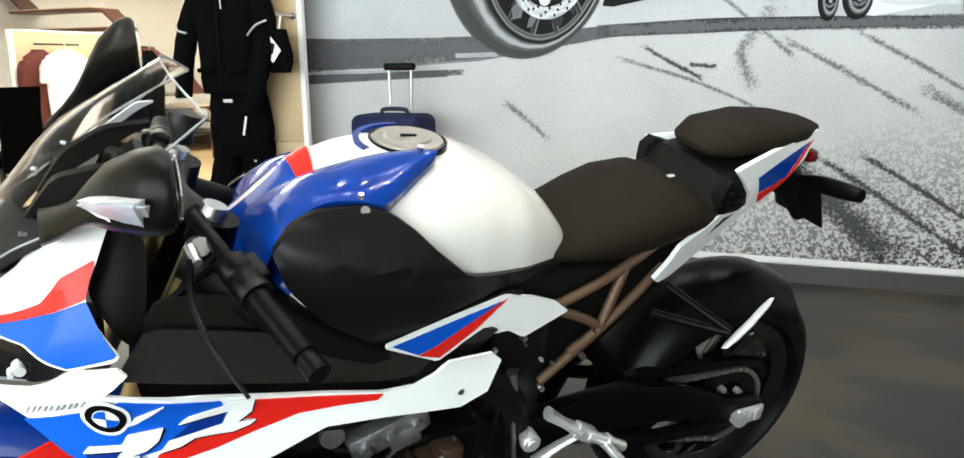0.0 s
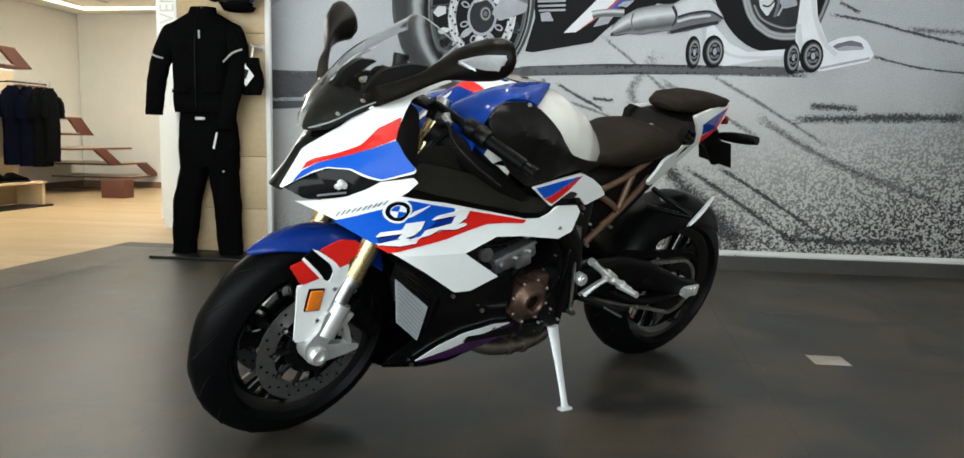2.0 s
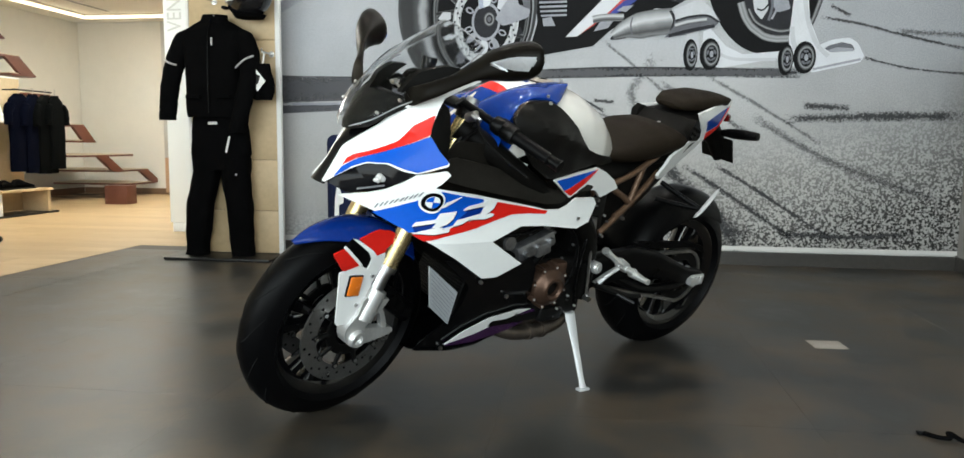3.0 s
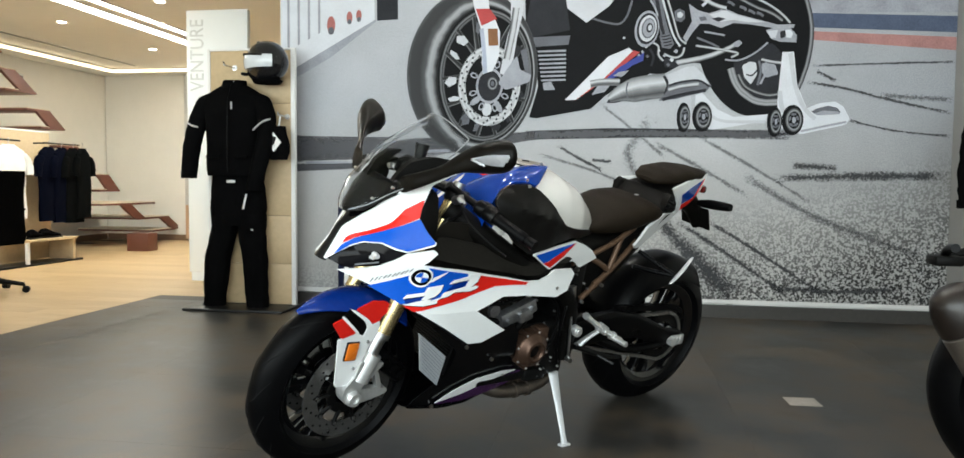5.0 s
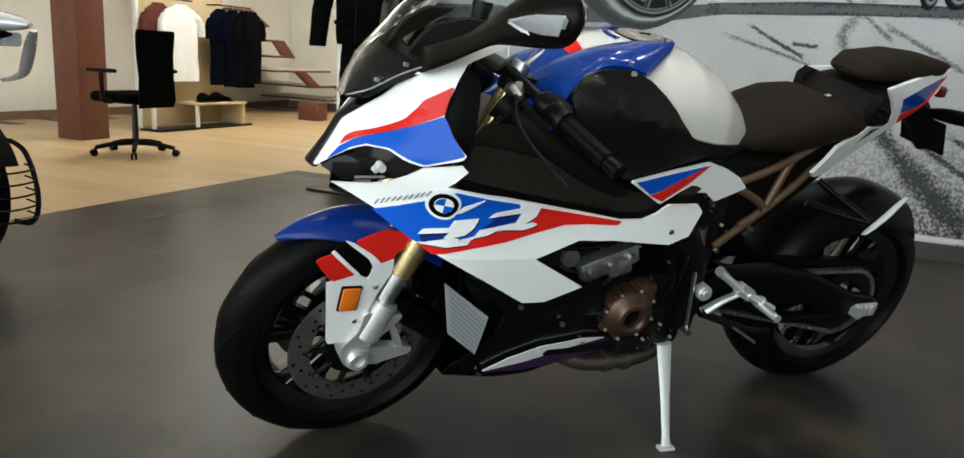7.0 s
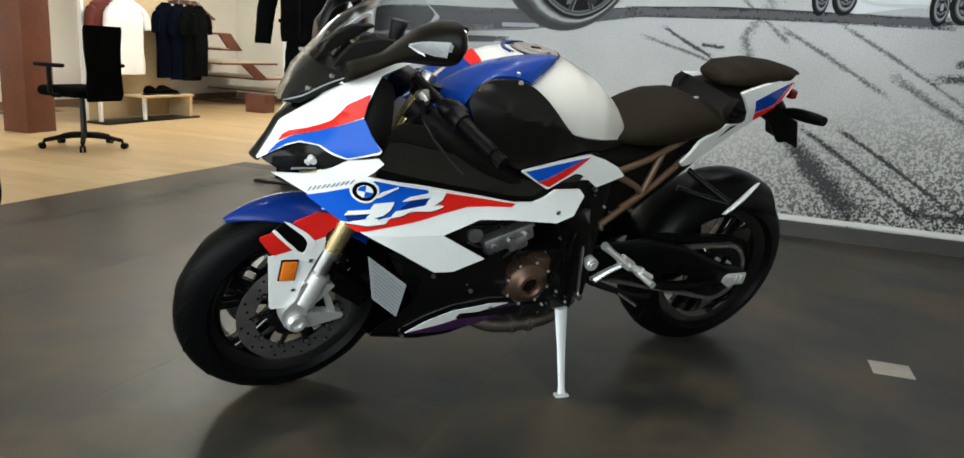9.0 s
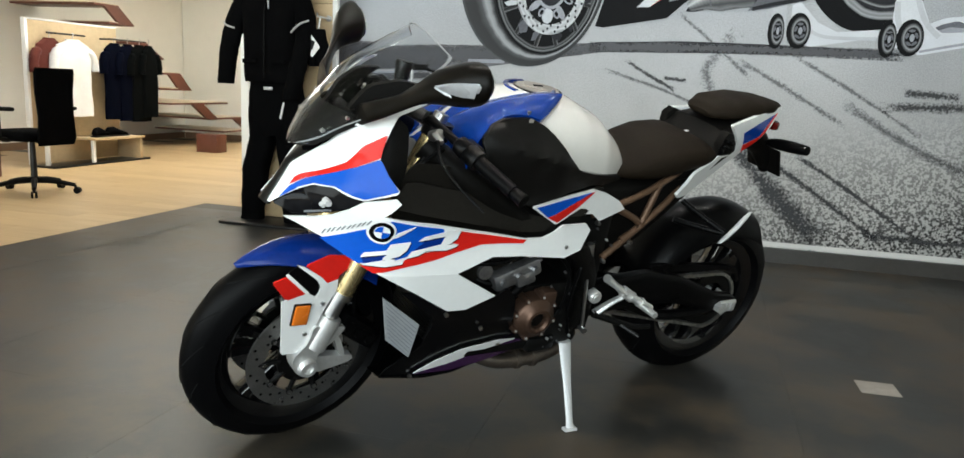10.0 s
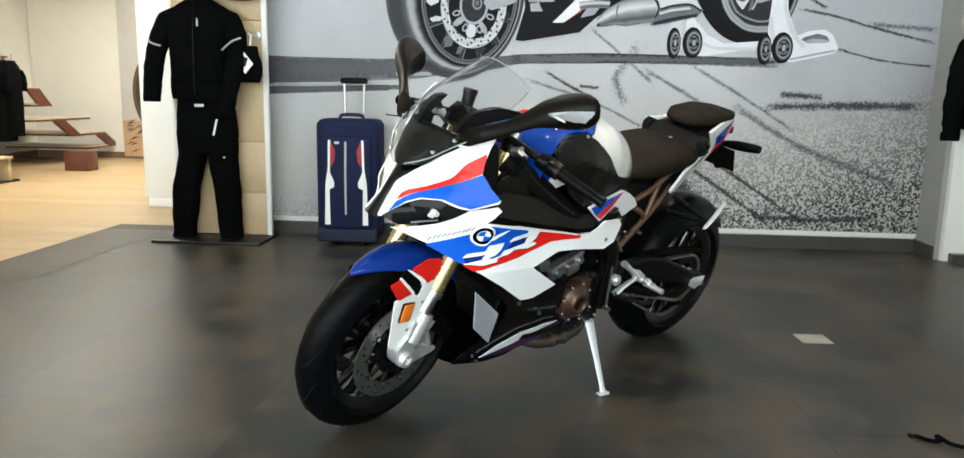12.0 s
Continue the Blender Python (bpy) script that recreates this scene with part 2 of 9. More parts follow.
def sheet(bm, outline, side, thick=0.006, grain=0.05, soft=1, cut=0.1, rim=0.0):
    """A shaped panel: an outline in (u, w), bent to the sideways surface v = side(u, w), with thickness towards the middle."""
    pts = rounded(outline, soft, cut) if soft else [Vector(q) for q in outline]
    flat = B()
    flat.faces.new([flat.verts.new((q[0], 0, q[1])) for q in pts])
    for axis in (0, 1):          # cut into a grid, so that the panel bends evenly
        lo, hi = min(q[axis] for q in pts), max(q[axis] for q in pts)
        normal = Vector((1, 0, 0)) if axis == 0 else Vector((0, 0, 1))
        k = math.floor(lo / grain) + 1
        while k * grain < hi:
            if min(abs(k * grain - q[axis]) for q in pts) > 1e-4:
                bmesh.ops.bisect_plane(flat, geom=flat.verts[:] + flat.edges[:] + flat.faces[:], dist=1e-6, plane_co=normal * (k * grain), plane_no=normal)
            k += 1
    bmesh.ops.triangulate(flat, faces=[f for f in flat.faces if len(f.verts) > 4], quad_method="BEAUTY", ngon_method="EAR_CLIP")
    made = {v: bm.verts.new((v.co.x, side(v.co.x, v.co.z), v.co.z)) for v in flat.verts}
    fs = [bm.faces.new([made[v] for v in f.verts]) for f in flat.faces]
    flat.free()
    if thick:
        back = bmesh.ops.extrude_face_region(bm, geom=fs)["geom"]
        for v in back:
            if isinstance(v, bmesh.types.BMVert):
                v.co.y -= math.copysign(thick, v.co.y if abs(v.co.y) > 1e-6 else 1)
    return bm


def flat_shape(bm, outline, y, thick, soft=0, cut=0.1):
    """A flat cut-out in the (x, z) plane facing -y."""
    pts = rounded(outline, soft, cut) if soft else [Vector(q) for q in outline]
    vs = [bm.verts.new((q[0], y, q[1])) for q in pts]
    f = bm.faces.new(vs)
    back = bmesh.ops.extrude_face_region(bm, geom=[f])["geom"]
    for v in back:
        if isinstance(v, bmesh.types.BMVert):
            v.co.y -= thick
    return bm


def mirrored(bm):
    for v in bm.verts:
        v.co.y = -v.co.y
    return bm


def lettering(name, text, size, m, material, parent, label="", depth=0.002):
    cu = bpy.data.curves.new(name, "FONT")
    cu.body, cu.size, cu.extrude = text, size, depth / 2
    cu.align_x, cu.align_y = "CENTER", "CENTER"
    tmp = bpy.data.objects.new(name, cu)
    me = bpy.data.meshes.new_from_object(tmp)
    bpy.data.objects.remove(tmp)
    me.transform(m)
    me.materials.append(material)
    ob = new(name, me)
    ob.parent = parent
    if label:
        ob["label"] = label
    return ob


# ---- the showroom ----
WY = 2.853          # face of the printed wall
ROOM_Z = 3.4        # ceiling over the bikes
FAR_Z = 2.62        # ceiling over the clothes shop


def block(name, lo, hi, material, label, category, bevel=0.0):
    return solid(name, box(B(), lo, hi, bevel), material, label, category, "structure")


ground = block("floor", (-9.0, -6.6, -0.14), (6.5, 10.0, -0.0015), GROUT, "dark stone tiled showroom floor with fine joints", "floor")
block("wall_north", (-2.30, WY + 0.012, 0.0), (2.36, 3.02, ROOM_Z), WHITE_WALL, "white plastered wall behind the printed mural", "wall")
block("wall_north_return", (-3.05, 3.03, 2.62), (6.4, 3.2, ROOM_Z), WHITE_WALL, "white wall closing the space above the shop ceiling", "wall")
# thin grey slab on the side of the white display wall
block("wall_pier", (2.368, 2.60, 0.0), (2.40, 3.02, ROOM_Z), GREY_WALL, "grey side of the wall pier", "wall")
block("wall_display", (2.402, 2.56, 0.0), (6.4, 3.02, ROOM_Z), WHITE_WALL, "white display wall beside the mural", "wall")
block("wall_east", (6.4, -6.5, 0.0), (6.55, 9.0, ROOM_Z), WALL, "plain warm white wall", "wall")
block("wall_west_front", (-9.0, -6.5, 0.0), (-8.85, 0.4, ROOM_Z), WALL, "plain warm white wall", "wall")
block("wall_west_shop", (-7.80, 0.4, 0.0), (-7.65, 9.0, ROOM_Z), WALL, "warm white wall behind the staircase", "wall")
block("wall_west_step", (-8.84, 0.25, 0.0), (-7.81, 0.40, ROOM_Z), WALL, "plain warm white wall", "wall")
block("wall_shop_north", (-7.64, 8.40, 0.0), (6.39, 8.55, ROOM_Z), WALL, "warm white back wall of the clothes shop", "wall")
block("wall_south_sill", (-9.0, -6.6, 0.0), (6.55, -6.45, 0.35), WHITE_WALL, "low white sill under the shop window", "wall")
block("wall_south_head", (-9.0, -6.6, 3.2), (6.55, -6.45, ROOM_Z), WHITE_WALL, "white lintel over the shop window", "wall")
block("ceiling", (-9.0, -6.6, ROOM_Z + 0.002), (6.55, 3.02, ROOM_Z + 0.15), CEIL, "white showroom ceiling", "ceiling")
block("ceiling_shop", (-7.64, 3.03, FAR_Z), (6.39, 8.39, FAR_Z + 0.12), CEIL, "white plasterboard ceiling over the clothes shop", "ceiling")
block("ceiling_shop_front", (-7.64, 0.42, FAR_Z), (-3.06, 3.02, FAR_Z + 0.12), CEIL, "white plasterboard ceiling over the shop entrance", "ceiling")
block("baseboard_north", (-2.29, WY - 0.012, 0.0), (2.366, WY + 0.011, 0.088), SKIRT, "dark grey tile skirting under the mural", "skirting")
block("baseboard_pier", (2.352, 2.60, 0.0), (2.367, WY - 0.014, 0.088), SKIRT, "dark grey tile skirting round the pier", "skirting")
block("baseboard_west", (-7.65, 0.42, 0.0), (-7.635, 8.38, 0.09), SKIRT_WOOD, "brown wooden skirting", "skirting")
block("baseboard_shop", (-7.63, 8.385, 0.0), (6.38, 8.40, 0.09), SKIRT_WOOD, "brown wooden skirting", "skirting")


# ---- the white, blue and red sports motorcycle ----
WHITE = mat("white_gloss_lacquer", (0.91, 0.92, 0.915), 0.22, vary=0.02, coat=0.4)
# white lacquer with the warm light on the tank put into its colour
WARM_WHITE = mat("warm_lit_white_lacquer", (0.85, 0.83, 0.785), 0.22, vary=0.02, coat=0.8)
BLUE = mat("blue_gloss_lacquer", (0.002, 0.040, 0.285), 0.13, vary=0.08, coat=0.22, spec=0.16)
LIGHT_BLUE = mat("bright_blue_gloss_lacquer", (0.004, 0.090, 0.545), 0.25, vary=0.06, coat=0.06, spec=0.16)
DEEP_BLUE = mat("deep_blue_gloss_lacquer", (0.003, 0.026, 0.20), 0.16, vary=0.1, coat=0.12, spec=0.2)
RED = mat("red_gloss_lacquer", (0.70, 0.018, 0.012), 0.25, vary=0.05, coat=0.06, spec=0.2)
PURPLE = mat("dark_purple_lacquer", (0.05, 0.012, 0.07), 0.25, vary=0.1, coat=0.9)
GLOSS_BLACK = mat("gloss_black_plastic", (0.0025, 0.0025, 0.003), 0.16, vary=0.1, coat=0.1, spec=0.22)
WHEEL_BLACK = mat("gloss_black_wheel_paint", (0.003, 0.003, 0.0035), 0.09, vary=0.08, coat=0.6, spec=0.5)
GROOVE = mat("dusty_tread_groove", (0.011, 0.011, 0.011), 0.85, vary=0.2, spec=0.05)
RUBBER = mat("tyre_rubber", (0.0021, 0.0021, 0.0024), 0.40, vary=0.2, scale=12, bump=0.1, bump_scale=500, spec=0.085)
SEAT_CLOTH = mat("dark_brown_seat_cover", (0.0125, 0.0088, 0.0055), 0.65, vary=0.2, bump=0.3, bump_scale=700, spec=0.10)
BRONZE = mat("bronze_anodised_metal", (0.10, 0.058, 0.040), 0.4, 0.7, vary=0.1)
FRAME_BRONZE = mat("bronze_painted_tube", (0.13, 0.075, 0.045), 0.45, 0.35, vary=0.12)
ALU = mat("cast_aluminium", (0.74, 0.74, 0.73), 0.33, 0.7, vary=0.1, bump=0.1, bump_scale=400)
DULL_ALU = mat("dull_cast_aluminium", (0.34, 0.34, 0.35), 0.33, 0.9, vary=0.45, scale=40, bump=0.6, bump_scale=160)
SATIN_SILVER = mat("satin_silver_paint", (0.62, 0.63, 0.64), 0.42, 0.25, vary=0.05)
GOLD_TUBE = mat("champagne_fork_tube", (0.55, 0.43, 0.22), 0.25, 0.9, vary=0.06)
DISC_STEEL = mat("brake_disc_steel", (0.24, 0.235, 0.23), 0.28, 0.85, vary=0.25, scale=20)
DARK_METAL = mat("dark_engine_metal", (0.005, 0.005, 0.005), 0.4, 0.5, vary=0.25, bump=0.1, bump_scale=300)
CHAIN_STEEL = mat("oiled_chain_steel", (0.30, 0.29, 0.27), 0.4, 0.9, vary=0.3, scale=60)
ORANGE = mat("orange_reflector", (0.85, 0.20, 0.015), 0.25, vary=0.08, scale=40, coat=0.6)
LENS = mat("headlamp_lens", (0.004, 0.004, 0.005), 0.10, vary=0.05, spec=0.15)
LAMP_WHITE = mat("lamp_element", (0.62, 0.62, 0.62), 0.3, vary=0.02)
SCREEN_EDGE = mat("polished_acrylic_edge", (0.30, 0.31, 0.32), 0.15, vary=0.05)
MIRROR_SHELL = mat("satin_black_mirror_shell", (0.0040, 0.0032, 0.0024), 0.30, vary=0.15, spec=0.13)
MIRROR_GLASS = mat("silvered_mirror", (0.85, 0.86, 0.87), 0.03, 1.0, vary=0.01)
MIRROR_LENS = mat("mirror_lamp_lens", (0.78, 0.80, 0.83), 0.25, 0.0, vary=0.1)
GLASS = mat("smoked_acrylic", (0.86, 0.87, 0.88), 0.03, vary=0.01, trans=1.0, ior=1.12)
LEDGE_BLACK = mat("satin_black_moulding", (0.010, 0.0088, 0.0072), 0.42, vary=0.35, scale=6, spec=0.2, bump=0.1, bump_scale=900)
KNEE_BLACK = mat("satin_black_cover", (0.0062, 0.0058, 0.0054), 0.34, vary=0.2, spec=0.28, bump=0.1, bump_scale=900)
CHEEK_SILVER = mat("dull_silver_grille", (0.36, 0.38, 0.40), 0.45, 0.2, vary=0.12, scale=12)
BAR_GREY = mat("grey_print", (0.22, 0.23, 0.25), 0.4, vary=0.05)

BIKE = Matrix.Translation((0.23708, 0.74384, 0)) @ pose(0, 0, 0, 0, 0, -134.219) @ pose(0, 0, 0, -15.011)
bike = thing("motorcycle", BIKE, "white, blue and red faired sports motorcycle leaning on its side stand", "motorcycle")
WB, RAKE = 1.441, radians(23.9)
_piv = Matrix.Translation((WB + 0.094, 0, 0))
STEER = _piv @ Matrix.Rotation(radians(8.94), 4, Vector((-math.sin(RAKE), 0, math.cos(RAKE)))) @ _piv.inverted()


# the flank panels are drawn on a datum turned a little against the middle plane
FLANK = pose(-0.0021, 0.0113, 0.0030, 2.160, 0.045, -0.166)


def flanked(bm):
    bmesh.ops.transform(bm, matrix=FLANK, verts=bm.verts)
    return bm


def steered(bm):
    bmesh.ops.transform(bm, matrix=STEER, verts=bm.verts)
    return bm


def ramp(x, xs, ys):
    return float(np.interp(x, xs, ys))


def hull(u, w):
    """Half width of the fairing at a length u and a height w."""
    a = ramp(u, (0.60, 0.70, 0.85, 0.95, 1.1, 1.25, 1.32, 1.4, 1.45, 1.5, 1.55, 1.6), (0.25, 0.27, 0.285, 0.292, 0.29, 0.285, 0.272, 0.225, 0.185, 0.147, 0.108, 0.06))
    b = ramp(w, (0.2, 0.3, 0.4, 0.475, 0.6, 0.7, 0.76, 0.81, 0.9, 1.0, 1.06), (0.42, 0.6, 0.78, 0.86, 0.95, 0.94, 1.0, 1.03, 1.0, 0.92, 0.8))
    return a * b


def proud(mm):
    return lambda u, w: hull(u, w) + mm / 1000


def both(name, build, material, label="", parents=(bike, bike), datum=True, far=(0.0, 0.0)):
    """A part on the left flank and its twin on the right; far moves the twin inwards and up."""
    left = part(name, flanked(build()) if datum else build(), material, parents[0], label)
    twin = mirrored(flanked(build()) if datum else build())
    bmesh.ops.translate(twin, vec=(0, far[0], far[1]), verts=twin.verts)
    return left, part(name, twin, material, parents[1], label)


def sheets(outline, side, thick=0.006, grain=0.04, soft=1, cut=0.12):
    return lambda: sheet(B(), outline, side, thick, grain, soft, cut)


# wheels
def tyre(r, wide, rim, centre, crown):
    prof = []
    for k in range(15):
        a = -1.0 + 2.0 * k / 14
        y = a * wide / 2
        rr = rim + 0.012 + (r - rim - 0.012) * (1 - abs(a) ** crown) ** 0.62 if abs(a) < 1 else rim + 0.012
        prof.append((rr, y))
    inner = [(rim - 0.004, wide * 0.36), (rim - 0.004, -wide * 0.36)]
    return turned(B(), prof + inner, centre, 72, loop=True)


def tread(r, wide, rim, centre, crown, count):
    """Curved grooves across both shoulders of a tyre."""
    bm = B()
    for side in (1, -1):
        for k in range(count):
            pts = []
            for j in range(5):
                a = 0.10 + 0.68 * j / 4
                rr = rim + 0.012 + (r - rim - 0.012) * (1 - a ** crown) ** 0.62
                t = 2 * math.pi * (k + (0.5 if side < 0 else 0)) / count + 0.30 * (j / 4) ** 1.5
                pts.append((centre[0] + rr * math.cos(t), side * a * wide / 2, centre[2] + rr * math.sin(t)))
            tube(bm, pts, lambda t: 0.0022 * (1.15 - 0.6 * t), 5, 2)
    return bm


def wheel_spoke(centre, hub, rim, wide, a, lean):
    b = a + lean
    p0 = Vector((centre[0] + hub * math.cos(a), centre[1], centre[2] + hub * math.sin(a)))
    p1 = Vector((centre[0] + rim * math.cos(b), centre[1], centre[2] + rim * math.sin(b)))
    d = (p1 - p0).normalized()
    n = Vector((-d.z, 0, d.x))
    secs = []
    for q, h, t in ((p0, 0.022, wide * 0.5), (p0.lerp(p1, 0.5), 0.014, wide * 0.42), (p1, 0.020, wide * 0.5)):
        secs.append([q + n * h * c + Vector((0, t * e, 0)) for c, e in ((1, 0.6), (0.6, 1), (-0.6, 1), (-1, 0.6), (-1, -0.6), (-0.6, -1), (0.6, -1), (1, -0.6))])
    return rings(B(), secs)


def rim_ring(bm, centre, r, wide):
    prof = [(r + 0.006, -wide / 2), (r + 0.006, -wide / 2 + 0.008), (r - 0.018, -wide / 2 + 0.02), (r - 0.026, 0), (r - 0.018, wide / 2 - 0.02), (r + 0.006, wide / 2 - 0.008),
            (r + 0.006, wide / 2), (r - 0.006, wide / 2 - 0.002), (r - 0.034, wide / 2 - 0.02), (r - 0.040, 0), (r - 0.034, -wide / 2 + 0.02), (r - 0.006, -wide / 2 + 0.002)]
    return turned(bm, prof, centre, 64, loop=True)


FC, RC = (WB, 0, 0.30), (0, 0, 0.32)
bm = B()
rim_ring(bm, FC, 0.224, 0.095)
front_wheel = part("front_wheel", steered(bm), WHEEL_BLACK, bike, "gloss black cast front wheel")
part("hub", steered(rod(B(), (WB, -0.055, 0.30), (WB, 0.055, 0.30), 0.055, seg=28)), GLOSS_BLACK, front_wheel)
for k in range(10):
    part("spoke", steered(wheel_spoke(FC, 0.045, 0.20, 0.05, 0.3 + 2 * math.pi * (k // 2) / 5, (-0.2, 0.2)[k % 2])), WHEEL_BLACK, front_wheel)
part("tyre", steered(tyre(0.30, 0.122, 0.222, FC, 2.3)), RUBBER, front_wheel, "black road tyre")
tagged(part("tread_groove", steered(tread(0.30, 0.122, 0.222, FC, 2.3, 15)), GROOVE, front_wheel), kind="stuff")


def disc(y):
    bm = B()
    turned(bm, [(0.112, y - 0.003), (0.112, y + 0.003), (0.160, y + 0.003), (0.160, y - 0.003)], FC, 64, loop=True)
    return bm


def disc_carrier(y):
    bm = B()
    turned(bm, [(0.048, y - 0.004), (0.048, y + 0.004), (0.078, y + 0.004), (0.078, y - 0.004)], FC, 40, loop=True)
    for k in range(10):
        a = 2 * math.pi * k / 10
        c, s = math.cos(a), math.sin(a)
        rod(bm, (WB + 0.07 * c, y, 0.30 + 0.07 * s), (WB + 0.116 * c, y, 0.30 + 0.116 * s), 0.008, 0.006, 8)
        rod(bm, (WB + 0.114 * c, y - 0.006, 0.30 + 0.114 * s), (WB + 0.114 * c, y + 0.007, 0.30 + 0.114 * s), 0.009, seg=10)
    return bm


def disc_holes(y):
    """Dark drillings round the disc, as short plugs."""
    bm = B()
    for k in range(36):
        a = 2 * math.pi * k / 36
        r = (0.124, 0.136, 0.149)[k % 3]
        c, s = r * math.cos(a), r * math.sin(a)
        rod(bm, (WB + c, y - 0.0035, 0.30 + s), (WB + c, y + 0.0035, 0.30 + s), 0.0042, seg=7)
    return bm


for side in (1, -1):
    y = side * 0.068
    d = part("brake_disc", steered(disc(y)), DISC_STEEL, front_wheel, "drilled steel brake disc")
    each_part("disc_carrier", steered(disc_carrier(y)), DARK_METAL, front_wheel)
    bobbins = B()
    for k in range(10):
        c, s = 0.114 * math.cos(2 * math.pi * k / 10), 0.114 * math.sin(2 * math.pi * k / 10)
        rod(bobbins, (WB + c, y - 0.0075, 0.30 + s), (WB + c, y + 0.0085, 0.30 + s), 0.0065, 0.006, 10)
    each_part("disc_bobbin", steered(bobbins), STEEL, front_wheel, "bright disc bobbin")
    tagged(part("drilling", steered(disc_holes(y)), BLACK_PLASTIC, front_wheel), kind="stuff")

bm = B()
rim_ring(bm, RC, 0.224, 0.155)
rear_wheel = part("rear_wheel", bm, WHEEL_BLACK, bike, "gloss black cast rear wheel")
part("hub", rod(B(), (0, -0.08, 0.32), (0, 0.08, 0.32), 0.06, seg=28), GLOSS_BLACK, rear_wheel)
for k in range(10):
    part("spoke", wheel_spoke(RC, 0.05, 0.20, 0.06, 0.9 + 2 * math.pi * (k // 2) / 5, (-0.2, 0.2)[k % 2]), WHEEL_BLACK, rear_wheel)
part("tyre", tyre(0.32, 0.194, 0.222, RC, 2.2), RUBBER, rear_wheel, "wide black road tyre")
tagged(part("tread_groove", tread(0.32, 0.194, 0.222, RC, 2.2, 15), GROOVE, rear_wheel), kind="stuff")
bm = B()
turned(bm, [(0.066, 0.093), (0.066, 0.099), (0.098, 0.099), (0.098, 0.093)], RC, 48, loop=True)
for k in range(42):
    a = 2 * math.pi * k / 42
    box(bm, (-0.006, 0.093, 0.096), (0.006, 0.099, 0.106), m=Matrix.Translation(RC) @ Matrix.Rotation(a, 4, "Y"))
sprocket = part("sprocket", bm, DARK_METAL, rear_wheel, "dark toothed rear sprocket")
bm = B()
turned(bm, [(0.03, 0.082), (0.03, 0.112), (0.012, 0.116), (0.0, 0.116)], RC, 24)
for k in range(5):
    a = 2 * math.pi * k / 5
    rod(bm, (0.05 * math.cos(a), 0.09, 0.32 + 0.05 * math.sin(a)), (0.05 * math.cos(a), 0.106, 0.32 + 0.05 * math.sin(a)), 0.009, seg=6)
part("wheel_nut", bm, ALU, rear_wheel, "bare aluminium axle nut")

# fork, calipers, mudguard
fx = lambda w, off=0.0: WB + 0.028 + off - (w - 0.30) * math.tan(RAKE)


def fork_leg(side):
    y = side * 0.105
    return steered(rod(B(), (fx(0.50), y, 0.50), (fx(0.93), y, 0.93), 0.0265, seg=24))


def fork_slider(side):
    y = side * 0.105
    bm = B()
    rod(bm, (fx(0.37), y, 0.37), (fx(0.50), y, 0.50), 0.0215, seg=20)
    rod(bm, (fx(0.495), y, 0.495), (fx(0.51), y, 0.51), 0.029, seg=20)
    return steered(bm)


FOOT = [(1.456, 0.436), (1.423, 0.420), (1.372, 0.417), (1.367, 0.408), (1.396, 0.376), (1.428, 0.352), (1.439, 0.336), (1.430, 0.305), (1.439, 0.283), (1.466, 0.279), (1.493, 0.297), (1.504, 0.323), (1.502, 0.348), (1.486, 0.366), (1.468, 0.384)]
FOOT_ARM = [(1.442, 0.334), (1.379, 0.320), (1.332, 0.312), (1.328, 0.294), (1.373, 0.286), (1.440, 0.279)]
FOOT_LINK = [(1.394, 0.386), (1.378, 0.384), (1.349, 0.312), (1.367, 0.311)]


def fork_foot(side):
    """The cast axle clamp: a clamp round the slider, the axle boss and the caliper arm with its strut."""
    bm = B()
    for outline, y, thick in ((FOOT, 0.128, 0.040), (FOOT_ARM, 0.122, 0.026), (FOOT_LINK, 0.120, 0.022)):
        sheet(bm, outline, lambda u, w, y=y: y, thick, 0.2, 1, 0.2)
    rod(bm, (fx(0.36), 0.112, 0.36), (fx(0.445), 0.112, 0.445), 0.030, 0.029, seg=20)
    turned(bm, [(0.0, 0.134), (0.012, 0.134), (0.013, 0.141), (0.022, 0.141), (0.026, 0.133), (0.026, 0.095)], (WB + 0.022, 0, 0.309), 24)
    if side < 0:
        mirrored(bm)
    return steered(bm)


def caliper(side):
    bm = B()
    m = Matrix.Translation((WB - 0.125, side * 0.082, 0.375)) @ Matrix.Rotation(radians(-38), 4, "Y")
    box(bm, (-0.075, -0.034, -0.030), (0.075, 0.034, 0.030), 0.012, m)
    for k in (-0.042, 0.0, 0.042):
        rod(bm, m @ Vector((k, 0.02 * side, 0)), m @ Vector((k, 0.042 * side, 0)), 0.016, seg=14)
    return steered(bm)


for side in (1, -1):
    leg = part("fork_leg", fork_leg(side), GOLD_TUBE, bike, "champagne gold fork tube")
    part("slider", fork_slider(side), STEEL, leg, "bright steel fork slider")
    part("fork_foot", fork_foot(side), ALU, leg, "cast silver axle clamp")
    part("brake_caliper", caliper(side), BLACK_PLASTIC, bike, "black radial brake caliper")

# mudguard: a crown over the tyre with a white leg on each side
GC, GR = (WB, 0, 0.30), 0.322


